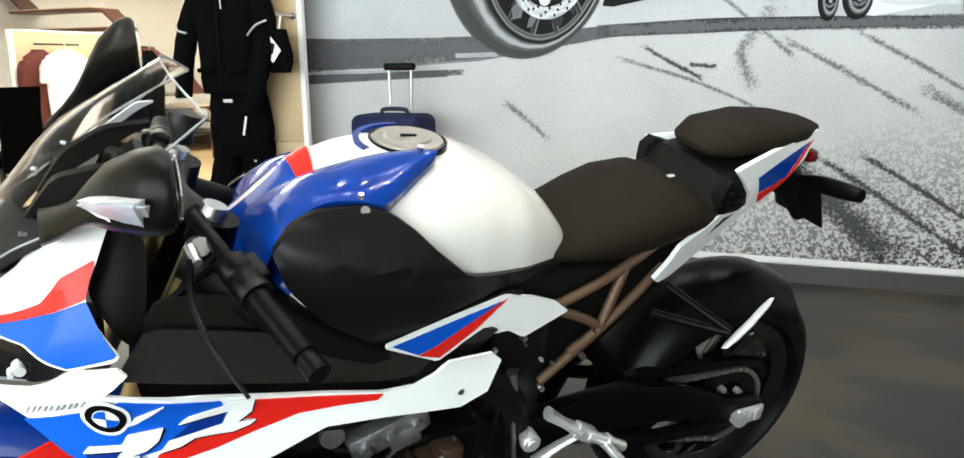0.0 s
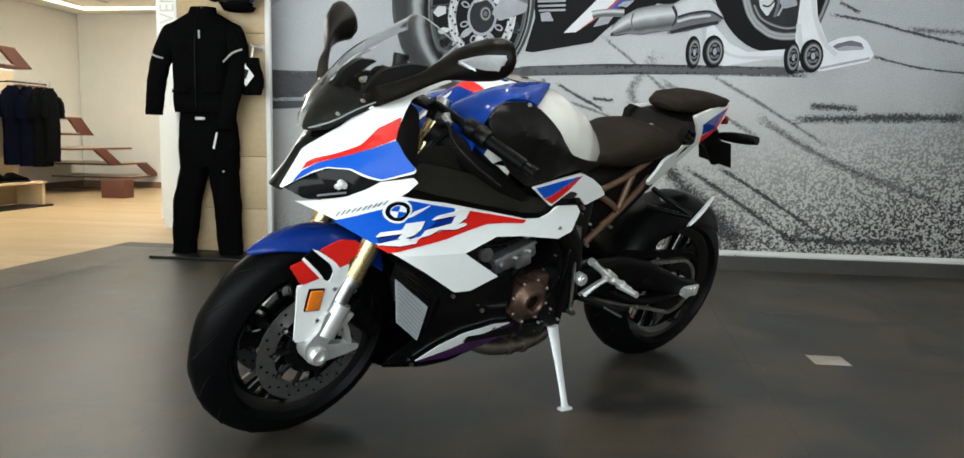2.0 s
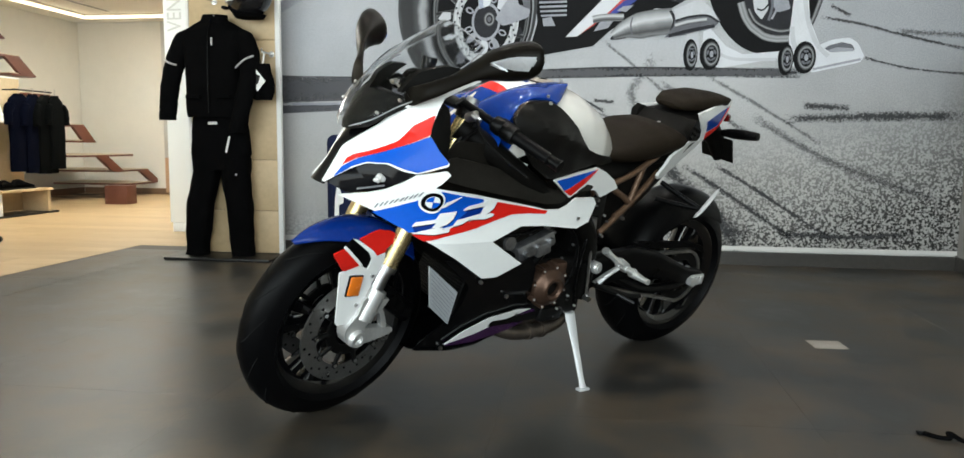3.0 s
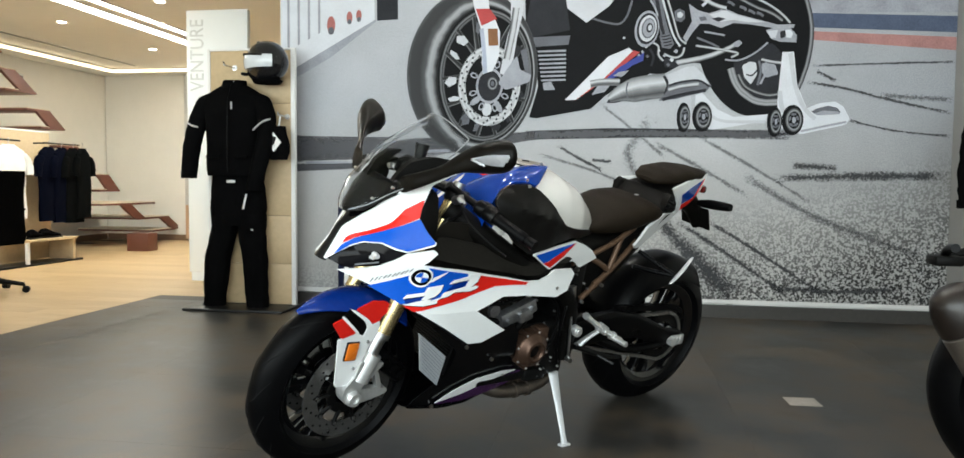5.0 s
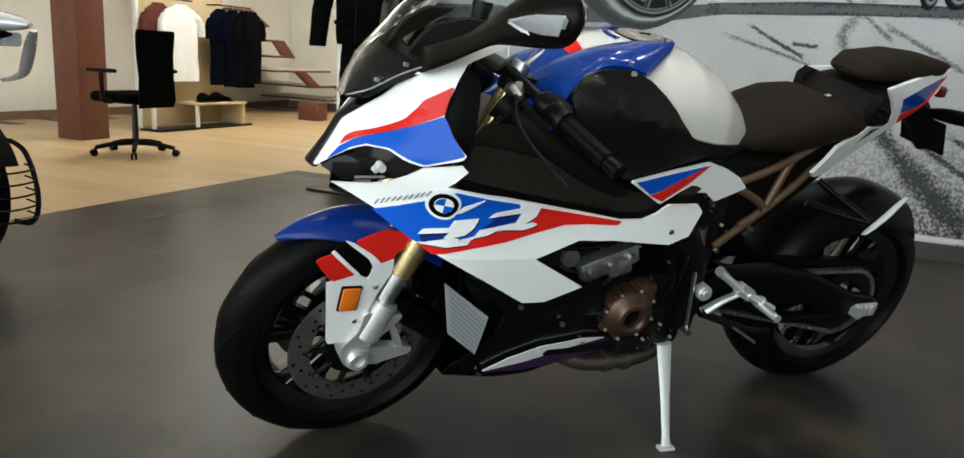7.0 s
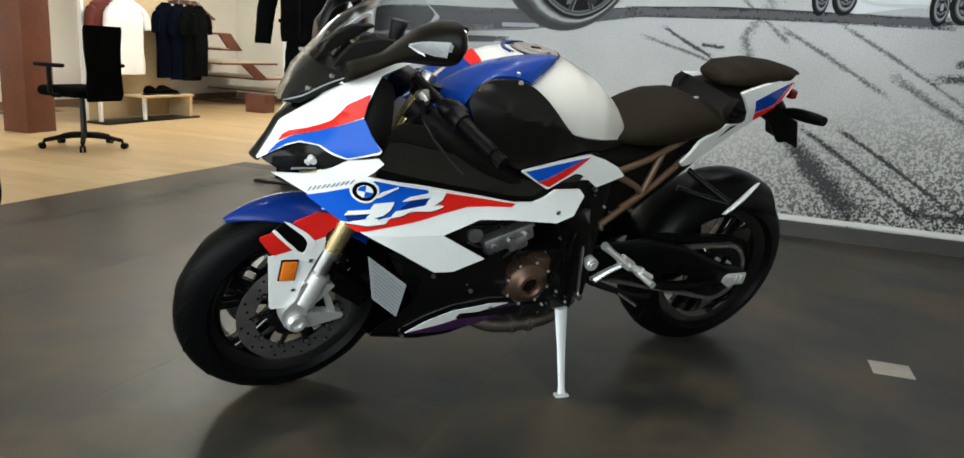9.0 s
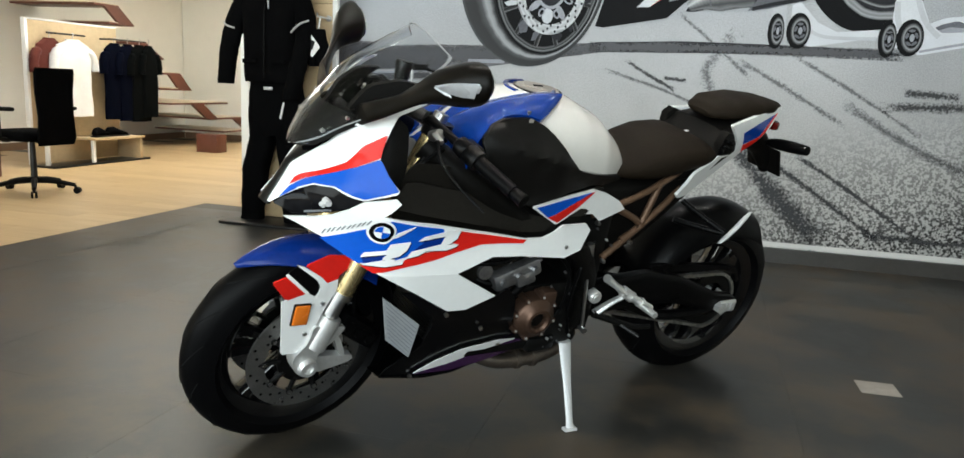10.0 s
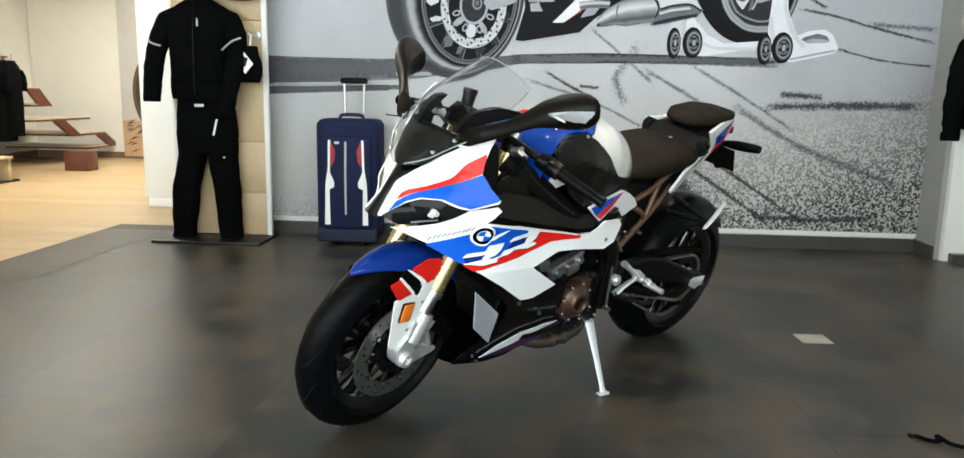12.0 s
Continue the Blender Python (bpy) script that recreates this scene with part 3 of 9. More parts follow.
def guard_crown(a0, a1, w0, w1, r=GR, half=1.0):
    """A curved blade over the tyre between two angles from straight ahead."""
    bm = B()
    rows = []
    for i in range(19):
        t = i / 18
        a = radians(a0 + (a1 - a0) * t)
        wide = w0 + (w1 - w0) * min(1, t * 1.7) ** 0.85
        row = []
        for j in range(13):
            s = -1 + 2 * j / 12
            rr = r + 0.006 - 0.012 * min(1, 2 * t) - 0.048 * abs(s) ** 2.4 * min(1, 0.15 + t * 1.7)
            row.append(Vector((GC[0] + rr * math.cos(a), s * wide, GC[2] + rr * math.sin(a))))
        rows.append(row)
    rings(bm, rows, close=False)
    geom = bmesh.ops.extrude_face_region(bm, geom=list(bm.faces))["geom"]
    for v in geom:
        if isinstance(v, bmesh.types.BMVert):
            d = Vector((v.co.x - GC[0], 0, v.co.z - GC[2])).normalized()
            v.co -= d * 0.004
    return bm


mudguard = part("front_mudguard", steered(guard_crown(56, 128, 0.006, 0.100)), DEEP_BLUE, bike, "deep blue front mudguard with red and white legs")
leg_side = lambda u, w: 0.112 + 0.02 * (0.60 - w) - 0.35 * max(0, w - 0.56)
LEG_WHITE = [(1.546, 0.519), (1.535, 0.521), (1.481, 0.532), (1.458, 0.517), (1.443, 0.538), (1.431, 0.549), (1.401, 0.558), (1.401, 0.530), (1.432, 0.470), (1.449, 0.430), (1.454, 0.393), (1.468, 0.368), (1.484, 0.357), (1.536, 0.361), (1.540, 0.437)]
LEG_RED = [(1.572, 0.574), (1.530, 0.584), (1.483, 0.533), (1.537, 0.522)]
LEG_RED_REAR = [(1.485, 0.600), (1.420, 0.617), (1.376, 0.610), (1.350, 0.590), (1.398, 0.566), (1.401, 0.558), (1.433, 0.550), (1.455, 0.575)]
LEG_STRUT = [(1.509, 0.607), (1.489, 0.600), (1.446, 0.570), (1.428, 0.549), (1.438, 0.517), (1.456, 0.515), (1.448, 0.544), (1.458, 0.565)]
LEG_SLOT = [(1.532, 0.588), (1.499, 0.604), (1.450, 0.563), (1.444, 0.542), (1.458, 0.514), (1.478, 0.530)]
LEG_EDGE = [(1.538, 0.586), (1.530, 0.590), (1.476, 0.533), (1.484, 0.530)]
for side in (1, -1):
    def leg_part(outline, mm, thick=0.004):
        b2 = sheet(B(), outline if side > 0 else [(u - 0.055, w - 0.05) for u, w in outline], lambda u, w: leg_side(u, w) + mm / 1000 - (0.0 if side > 0 else 0.026), thick, 0.05, 1, 0.1)
        return steered(b2 if side > 0 else mirrored(b2))
    part("guard_leg", leg_part(LEG_WHITE, 3), WHITE, mudguard, "white mudguard leg")
    part("guard_slot", leg_part(LEG_SLOT, 0.5), BLACK_PLASTIC, mudguard)
    part("red_panel", leg_part(LEG_RED, 5), RED, mudguard, "red lacquered panel")
    if side > 0:
        part("red_panel", leg_part(LEG_RED_REAR, 2), RED, mudguard, "red lacquered panel")
    part("white_strut", leg_part(LEG_STRUT, 6), WHITE, mudguard, "thin white edge strip")
    part("white_strut", leg_part(LEG_EDGE, 6.5), WHITE, mudguard, "thin white edge strip")
    b2 = B()
    turn = Matrix.Translation((1.494, 0, 0.474)) @ Matrix.Rotation(radians(-7), 4, "Y")
    box(b2, (-0.020, 0.117, -0.028), (0.020, 0.127, 0.028), 0.004, turn)
    b3 = B()
    box(b3, (-0.023, 0.115, -0.031), (0.023, 0.123, 0.031), 0.003, turn)
    if side < 0:
        mirrored(b2), mirrored(b3)
    part("reflector_frame", steered(b3), BLACK_PLASTIC, mudguard)
    part("reflector", steered(b2), ORANGE, mudguard, "orange rectangular side reflector")
    b2 = B()
    for u, w in ((1.438, 0.495), (1.478, 0.413)):
        rod(b2, (u, side * 0.115, w), (u, side * 0.1235, w), 0.005, seg=10)
    each_part("screw", steered(b2), STEEL, mudguard)

# the fairing narrows to a blade at the nose
NOSE_EDGE = [(1.535, 0.700, 0.079, (1.514, 0.060, 0.692)), (1.55, 0.734, 0.078, (1.549, 0.040, 0.722)), (1.538, 0.787, 0.094, (1.514, 0.028, 0.778)), (1.522, 0.821, 0.107, (1.493, 0.028, 0.820)),
             (1.484, 0.87, 0.128, (1.452, 0.055, 0.860)), (1.451, 0.907, 0.144, (1.425, 0.087, 0.894)), (1.418, 0.946, 0.157, (1.402, 0.110, 0.930)), (1.39, 0.977, 0.169, (1.361, 0.140, 0.967))]          # outline at full width, and where its edge comes to lie
FAR = (0.010, 0.0)          # the right half of the fairing sits a little nearer to the middle
FLANK_BACK = FLANK.inverted()


def nosed(bm):
    """Draws the panels in towards the middle near the front edge."""
    for v in bm.verts:
        best = None
        for (ua, wa, ha, pa), (ub, wb, hb, pb) in zip(NOSE_EDGE, NOSE_EDGE[1:]):
            d = Vector((ub - ua, wb - wa))
            k = min(1, max(0, (Vector((v.co.x - ua, v.co.z - wa))).dot(d) / d.length_squared))
            u, w = ua + d.x * k, wa + d.y * k
            far = Vector((v.co.x - u, v.co.z - w)).length
            if best is None or far < best[0]:
                broad = Vector((-0.585, -1.0, -0.36)) * max(0.0, hull(u, w) - (ha + (hb - ha) * k))
                best = (far, broad, FLANK_BACK @ Vector(pa).lerp(Vector(pb), k) - Vector((u, hull(u, w), w)) - broad)
        for reach, move in ((0.22, best[1]), (0.10, best[2])):          # a broad taper, and a sharper one at the lip
            t = max(0.0, 1 - best[0] / reach)
            v.co += t * t * (3 - 2 * t) * move
    return bm


def nose_sheets(*args):
    return lambda: nosed(sheets(*args)())


# upper fairing
UPPER = [(1.55, 0.734), (1.538, 0.787), (1.522, 0.821), (1.484, 0.87), (1.451, 0.907), (1.418, 0.946), (1.39, 0.977), (1.334, 1.007), (1.254, 1.037), (1.218, 1.031), (1.256, 1.02), (1.324, 0.994),
         (1.34, 0.959), (1.354, 0.915), (1.357, 0.887), (1.34, 0.856), (1.307, 0.82), (1.379, 0.787), (1.409, 0.791), (1.441, 0.803), (1.478, 0.792), (1.507, 0.774)]
UP_RED = [(1.514, 0.797), (1.468, 0.829), (1.421, 0.867), (1.386, 0.916), (1.347, 0.949), (1.353, 0.916), (1.357, 0.894), (1.42, 0.853), (1.468, 0.819), (1.523, 0.780)]
UP_BLUE = [(1.533, 0.752), (1.521, 0.779), (1.468, 0.818), (1.42, 0.852), (1.3565, 0.891), (1.339, 0.857), (1.3135, 0.8245), (1.38, 0.792), (1.408, 0.797), (1.44, 0.807), (1.478, 0.796), (1.508, 0.778)]
upper = both("upper_fairing", nose_sheets(UPPER, hull, 0.007, 0.02, 1, 0.1), WHITE, "white upper fairing half with a red and blue band", far=FAR)
part("red_band", flanked(nose_sheets(UP_RED, proud(3), 0.003, 0.02, 1, 0.08)()), RED, upper[0], "red band")
part("blue_band", flanked(nose_sheets(UP_BLUE, proud(3.4), 0.003, 0.02, 1, 0.05)()), LIGHT_BLUE, upper[0], "bright blue band")
INNER_UP = [(1.325, 0.99), (1.345, 0.955), (1.356, 0.887), (1.312, 0.824), (1.29, 0.80), (1.27, 0.85), (1.27, 0.95)]
both("fairing_lining", nose_sheets(INNER_UP, lambda u, w: hull(u, w) - 0.034 - 0.5 * max(0, 1.345 - u), 0.004, 0.03), MATT_BLACK)

# nose: a black blade between the two white halves
def nose_point(u, w):
    probe = B()
    probe.verts.new((u, hull(u, w), w))
    q = [v.co.copy() for v in nosed(probe).verts][0]
    probe.free()
    return q


bm = B()
rows = []
for u, w in [(1.55, 0.734), (1.538, 0.787), (1.522, 0.821), (1.484, 0.87), (1.451, 0.907), (1.418, 0.946), (1.39, 0.977)]:
    q = FLANK @ nose_point(u, w)
    rows.append([Vector((q.x + 0.012 * (1 - k * k) - 0.003, 0.005 + k * (q.y - 0.007), q.z + 0.003 * (1 - k * k) - 0.002)) for k in [j / 6 - 1 for j in range(13)]])
rings(bm, rows, close=False)
geom = bmesh.ops.extrude_face_region(bm, geom=list(bm.faces))["geom"]
for v in geom:
    if isinstance(v, bmesh.types.BMVert):
        v.co.x -= 0.006
part("nose_panel", bm, GLOSS_BLACK, bike, "gloss black nose panel below the screen")
bm = B()
box(bm, (1.33, -0.05, 0.69), (1.485, 0.05, 0.755), 0.02)
part("ram_intake", bm, MATT_BLACK, bike, "black air intake between the headlights")

HEAD = [(1.538, 0.737), (1.503, 0.776), (1.441, 0.800), (1.375, 0.785), (1.40, 0.761), (1.439, 0.735), (1.512, 0.712)]
lamps = both("headlight", nose_sheets(HEAD, lambda u, w: hull(u, w) - 0.012, 0.02, 0.03, 1, 0.1), LENS, "dark slanted headlight lens", far=FAR)
for side in (1, -1):
    bm = B()
    q = nose_point(1.447, 0.762)
    y = side * (q.y - 0.006)
    back = 0.0 if side > 0 else 0.05
    rod(bm, (q.x - 0.002 - back, y - 0.012, q.z), (q.x - 0.002 - back, y + 0.006, q.z), 0.012, 0.008, 14)
    rod(bm, (q.x + 0.010 - back, y - 0.012, q.z - 0.006), (q.x + 0.010 - back, y + 0.005, q.z - 0.006), 0.006, 0.004, 12)
    part("lamp_element", flanked(bm) if side > 0 else mirrored(flanked(mirrored(bm))), LAMP_WHITE, lamps[0 if side > 0 else 1], "bright headlamp element")
    if side < 0:
        continue
    bm = B()
    sheet(bm, [(1.490, 0.724), (1.437, 0.742), (1.437, 0.746), (1.488, 0.729)], lambda u, w: hull(u, w) - 0.007, 0.004, 0.03, 0)
    nosed(bm)
    part("light_guide", flanked(bm), BAR_GREY, lamps[0])

# windscreen
bm = B()
rows = []
CL = curve_points([(1.502, 0.012, 0.872), (1.468, 0.012, 0.938), (1.424, 0.012, 0.996), (1.356, 0.012, 1.072), (1.212, 0.012, 1.164)], 4)
for i, q in enumerate(CL):
    t = i / (len(CL) - 1)
    half = ramp(t, (0, 0.06, 0.25, 0.5, 0.75, 0.9, 1), (0.030, 0.066, 0.120, 0.148, 0.150, 0.140, 0.120))
    back = ramp(t, (0, 0.25, 0.5, 0.8, 1), (0.012, 0.048, 0.072, 0.066, 0.046))
    down = ramp(t, (0, 0.25, 0.5, 0.8, 1), (-0.004, -0.006, 0.012, 0.040, 0.048))
    rows.append([Vector((q.x - back * abs(s) ** 2.2, q.y + s * half, q.z - down * abs(s) ** 2.0)) for s in [k / 8 - 1 for k in range(17)]])
rings(bm, rows, close=False)
geom = bmesh.ops.extrude_face_region(bm, geom=list(bm.faces))["geom"]
for v in geom:
    if isinstance(v, bmesh.types.BMVert):
        v.co += Vector((-0.0022, 0, -0.0018))
screen = part("windscreen", bm, GLASS, bike, "clear smoked double-bubble windscreen")
screen.visible_shadow = False
bm = B()
rings(bm, [[Vector((q.x - 0.012 - 0.01 * abs(q.y) / 0.1, q.y * 0.93, q.z - 0.008)) for q in r] for r in rows[0:8]], close=False)
part("nacelle", bm, MATT_BLACK, bike, "black nacelle behind the screen")
bm = B()
for side in (1, -1):
    tube(bm, [r[16 if side > 0 else 0] for r in rows[::2]], 0.0018, 6, 3)
tube(bm, [v + Vector((0, 0, 0.001)) for v in rows[-1][::2]], 0.0018, 6, 3)
part("screen_edge", bm, SCREEN_EDGE, screen, "pale polished screen edge")
bm = B()
for side in (1, -1):
    for i in (3, 6, 9):
        q = rows[i][15 if side > 0 else 1]
        rod(bm, q + Vector((-0.004, 0, 0)), q + Vector((0.004, side * 0.002, 0.003)), 0.004, seg=8)
each_part("screen_screw", bm, STEEL, screen)

# instrument nacelle and mirrors
both("mirror_base", sheets([(1.405, 0.972), (1.34, 1.006), (1.25, 1.040), (1.225, 1.050), (1.30, 1.058), (1.36, 1.035)], lambda u, w: min(0.235, 0.152 + 0.55 * max(0, 1.385 - u)), 0.02, 0.03), MATT_BLACK, "black trim between screen and fairing", far=(0.045, -0.040))
bm = B()
box(bm, (-0.008, -0.072, -0.032), (0.014, 0.072, 0.034), 0.008, Matrix.Translation((1.268, 0.010, 0.992)) @ Matrix.Rotation(radians(-38), 4, "Y"))
dash = part("instrument_display", bm, BLACK_PLASTIC, bike, "black instrument display behind the screen")
bm = B()
tube(bm, [(1.30, 0.055, 0.975), (1.292, 0.045, 1.012), (1.28, 0.010, 1.022), (1.292, -0.030, 1.012), (1.30, -0.04, 0.975)], 0.008, 8)
part("display_bracket", bm, MATT_BLACK, dash)
bm = B()
rod(bm, (1.186, -0.094, 1.000), (1.180, -0.096, 1.036), 0.019, 0.021, 18)
rod(bm, (1.180, -0.096, 1.036), (1.178, -0.097, 1.050), 0.024, 0.022, 18)
reservoir = part("fluid_reservoir", bm, DARK_METAL, bike, "small dark brake fluid reservoir")
part("reservoir_bracket", tube(B(), [(1.190, -0.092, 1.004), (1.205, -0.098, 0.985), (1.20, -0.11, 0.962)], 0.005, 8), DARK_METAL, reservoir)


def mirror_body(stalk=1.0):
    """A swept mirror housing, thin at the stalk and full at the outer end."""
    secs = []
    tilt = radians(16)
    for t in [k / 18 for k in range(19)]:
        key = (0, 0.15, 0.3, 0.42, 0.56, 0.74, 0.92, 1)
        u = ramp(t, key, (1.380, 1.356, 1.334, 1.316, 1.292, 1.262, 1.238, 1.231))
        cv = ramp(t, key, (0.150, 0.200, 0.262, 0.308, 0.346, 0.374, 0.384, 0.384))
        cw = ramp(t, key, (0.982, 1.010, 1.046, 1.080, 1.104, 1.118, 1.123, 1.123))
        rv = ramp(t, key, (0.036, 0.034, 0.031, 0.038, 0.056, 0.068, 0.072, 0.062))
        rw = ramp(t, key, (0.024 * stalk, 0.021 * stalk, 0.017 * stalk, 0.022 * (1 + stalk) / 2, 0.036, 0.045, 0.046, 0.038))
        ring = []
        for x in [2 * math.pi * k / 24 for k in range(24)]:
            y, z = rv * math.copysign(abs(math.cos(x)) ** 0.8, math.cos(x)), rw * math.copysign(abs(math.sin(x)) ** 0.8, math.sin(x))
            ring.append(Vector((u, cv + y * math.cos(tilt) - z * math.sin(tilt), cw + y * math.sin(tilt) + z * math.cos(tilt))))
        secs.append(ring)
    return rings(B(), secs)


def settle(bm):
    """The right mirror is folded in and down a little."""
    for v in bm.verts:
        t = min(1.0, max(0.0, (v.co.y - 0.16) / 0.15))
        v.co.y -= 0.055 * t
        v.co.z -= 0.026 * t
    return bm


for side in (1, -1):
    bm = mirror_body(1.0 if side > 0 else 1.6)
    if side < 0:
        settle(bm)
    mirror = part("mirror", bm if side > 0 else mirrored(bm), MIRROR_SHELL, bike, "black mirror with a clear indicator lens")
    lens = [Vector(q) for q in ((1.329, 0.374, 1.113), (1.314, 0.440, 1.139), (1.268, 0.470, 1.147), (1.256, 0.432, 1.097), (1.302, 0.398, 1.099))]
    if side < 0:
        lens = [q + Vector((-0.030, -0.058, -0.016)) for q in lens]
    bm = rings(B(), [lens, [q + Vector((-0.035, -0.070, -0.020)) for q in lens]])
    bmesh.ops.bevel(bm, geom=list(bm.edges), offset=0.006, segments=2, affect="EDGES", clamp_overlap=True)
    pane = [Vector((1.2275, 0.384 + 0.060 * math.cos(x) * math.cos(0.28) - 0.036 * math.sin(x) * math.sin(0.28), 1.123 + 0.060 * math.cos(x) * math.sin(0.28) + 0.036 * math.sin(x) * math.cos(0.28))) for x in [2 * math.pi * k / 28 for k in range(28)]]
    b2 = rings(B(), [pane, [q + Vector((-0.002, 0, 0)) for q in pane]])
    if side < 0:
        settle(b2), settle(bm)
    part("mirror_glass", b2 if side > 0 else mirrored(b2), MIRROR_GLASS, mirror, "mirror glass")
    if side > 0:
        part("mirror_lens", bm, MIRROR_LENS, mirror, "pale indicator lens")

# side fairing
SIDE = [(1.532, 0.705), (1.469, 0.721), (1.435, 0.735), (1.404, 0.759), (1.376, 0.784), (1.313, 0.803), (1.301, 0.792), (1.32, 0.769), (1.333, 0.754), (1.213, 0.738), (0.941, 0.682), (0.885, 0.679), (0.851, 0.691),
        (0.824, 0.711), (0.743, 0.707), (0.723, 0.687), (0.746, 0.63), (0.798, 0.613), (0.944, 0.634), (1.031, 0.638), (1.127, 0.597), (1.325, 0.602), (1.444, 0.67)]
SIDE_LOW = [(1.127, 0.5985), (0.991, 0.515), (1.072, 0.478), (1.125, 0.479), (1.232, 0.549), (1.325, 0.6035)]


def side_shell():
    return nosed(sheet(sheet(B(), SIDE, hull, 0.007, 0.022, 0), SIDE_LOW, hull, 0.007, 0.022, 0))


SIDE_BLUE = [(1.457, 0.670), (1.359, 0.718), (1.314, 0.746), (1.184, 0.724), (1.172, 0.686), (1.247, 0.659), (1.324, 0.635), (1.375, 0.627)]
SIDE_RED = [(1.136, 0.715), (0.941, 0.680), (0.950, 0.672), (1.016, 0.676), (1.074, 0.676), (1.138, 0.659), (1.195, 0.641), (1.263, 0.627), (1.341, 0.607), (1.369, 0.622), (1.323, 0.625), (1.274, 0.634), (1.272, 0.643),
            (1.246, 0.656), (1.194, 0.665), (1.140, 0.673), (1.137, 0.681), (1.156, 0.684), (1.143, 0.694)]
sides = both("side_fairing", side_shell, WHITE, "white side fairing with blue and red graphics")
both("blue_graphic", nose_sheets(SIDE_BLUE, proud(2.8), 0.003, 0.02, 0), LIGHT_BLUE, "bright blue graphic", sides)
both("red_graphic", nose_sheets(SIDE_RED, proud(3.4), 0.003, 0.02, 0), RED, "red graphic", sides)
MARKS = [[(1.371, 0.645), (1.363, 0.657), (1.317, 0.670), (1.309, 0.685), (1.262, 0.692), (1.270, 0.671), (1.286, 0.656), (1.311, 0.648), (1.325, 0.646), (1.316, 0.661)],
         [(1.365, 0.626), (1.352, 0.633), (1.311, 0.649), (1.296, 0.647), (1.297, 0.643), (1.276, 0.640), (1.279, 0.635), (1.318, 0.628)],
         [(1.242, 0.694), (1.228, 0.705), (1.181, 0.716), (1.177, 0.722), (1.138, 0.719), (1.142, 0.697), (1.161, 0.683), (1.184, 0.682), (1.174, 0.704)],
         [(1.269, 0.650), (1.257, 0.668), (1.222, 0.675), (1.184, 0.683), (1.137, 0.680), (1.146, 0.674), (1.169, 0.667), (1.194, 0.668), (1.221, 0.668), (1.241, 0.657)],
         [(1.306, 0.700), (1.296, 0.716), (1.259, 0.734), (1.277, 0.718), (1.297, 0.703)]]
SHADES = [[(1.367, 0.641), (1.322, 0.660), (1.326, 0.645), (1.363, 0.629)], [(1.225, 0.692), (1.178, 0.704), (1.184, 0.683), (1.227, 0.675), (1.252, 0.670)]]
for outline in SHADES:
    both("dark_flash", nose_sheets(outline, proud(4.4), 0.003, 0.02, 0), DEEP_BLUE, "dark blue slanted flash", sides)
for outline in MARKS[:4]:
    both("dark_edge", nose_sheets([(u - 0.0022, w - 0.0030) for u, w in outline], proud(5.0), 0.003, 0.02, 0), GLOSS_BLACK, "thin dark edge below a flash", sides)
for outline in MARKS:
    both("white_flash", nose_sheets(outline, proud(6.6), 0.003, 0.02, 0), WHITE, "white slanted flash", sides)


def round_plate(u, w, r, mm, a0=0.0, a1=2 * math.pi):
    n = max(6, int(28 * (a1 - a0) / (2 * math.pi)))
    pts = [(u + r * math.cos(a0 + (a1 - a0) * k / n), w + r * math.sin(a0 + (a1 - a0) * k / n)) for k in range(n + (0 if a1 - a0 > 6 else 1))]
    if a1 - a0 < 6:
        pts.append((u, w))
    return sheets(pts, proud(mm), 0.0015, 0.02, 0)


EU, EW = 1.333, 0.716
badge = both("emblem", round_plate(EU, EW, 0.0315, 5.0), WHITE, "round black, white and blue emblem", sides)
both("emblem_ring", round_plate(EU, EW, 0.0262, 6.2), GLOSS_BLACK, "", sides)
both("emblem_face", round_plate(EU, EW, 0.0168, 7.4), WHITE, "", sides)
for a in (0, math.pi):
    both("emblem_quarter", round_plate(EU, EW, 0.0160, 8.6, a, a + math.pi / 2), LIGHT_BLUE, "", sides)
for k in range(5):
    t = k / 4
    u, w = 1.449 - 0.078 * t, 0.684 + 0.040 * t
    for e in (0.0, 0.0105):
        both("print_bar", nose_sheets([(u + 0.0055 - e, w - 0.002 + e * 0.5), (u - 0.001 - e, w + 0.011 + e * 0.5), (u - 0.004 - e, w + 0.012 + e * 0.5), (u + 0.0025 - e, w - 0.001 + e * 0.5)], proud(3.0), 0.0015, 0.02, 0), BAR_GREY, "", sides)
screws = B()
for u, w in ((1.123, 0.466), (0.80, 0.645), (1.0, 0.40), (0.905, 0.31), (1.14, 0.205)):
    for side in (1, -1):
        h = hull(u, w)
        q = FLANK @ Vector((u, h, w))
        rod(screws, (q.x, side * (q.y - 0.004), q.z), (q.x, side * (q.y + 0.003), q.z), 0.006, seg=10)
each_part("fairing_screw", screws, STEEL, bike)

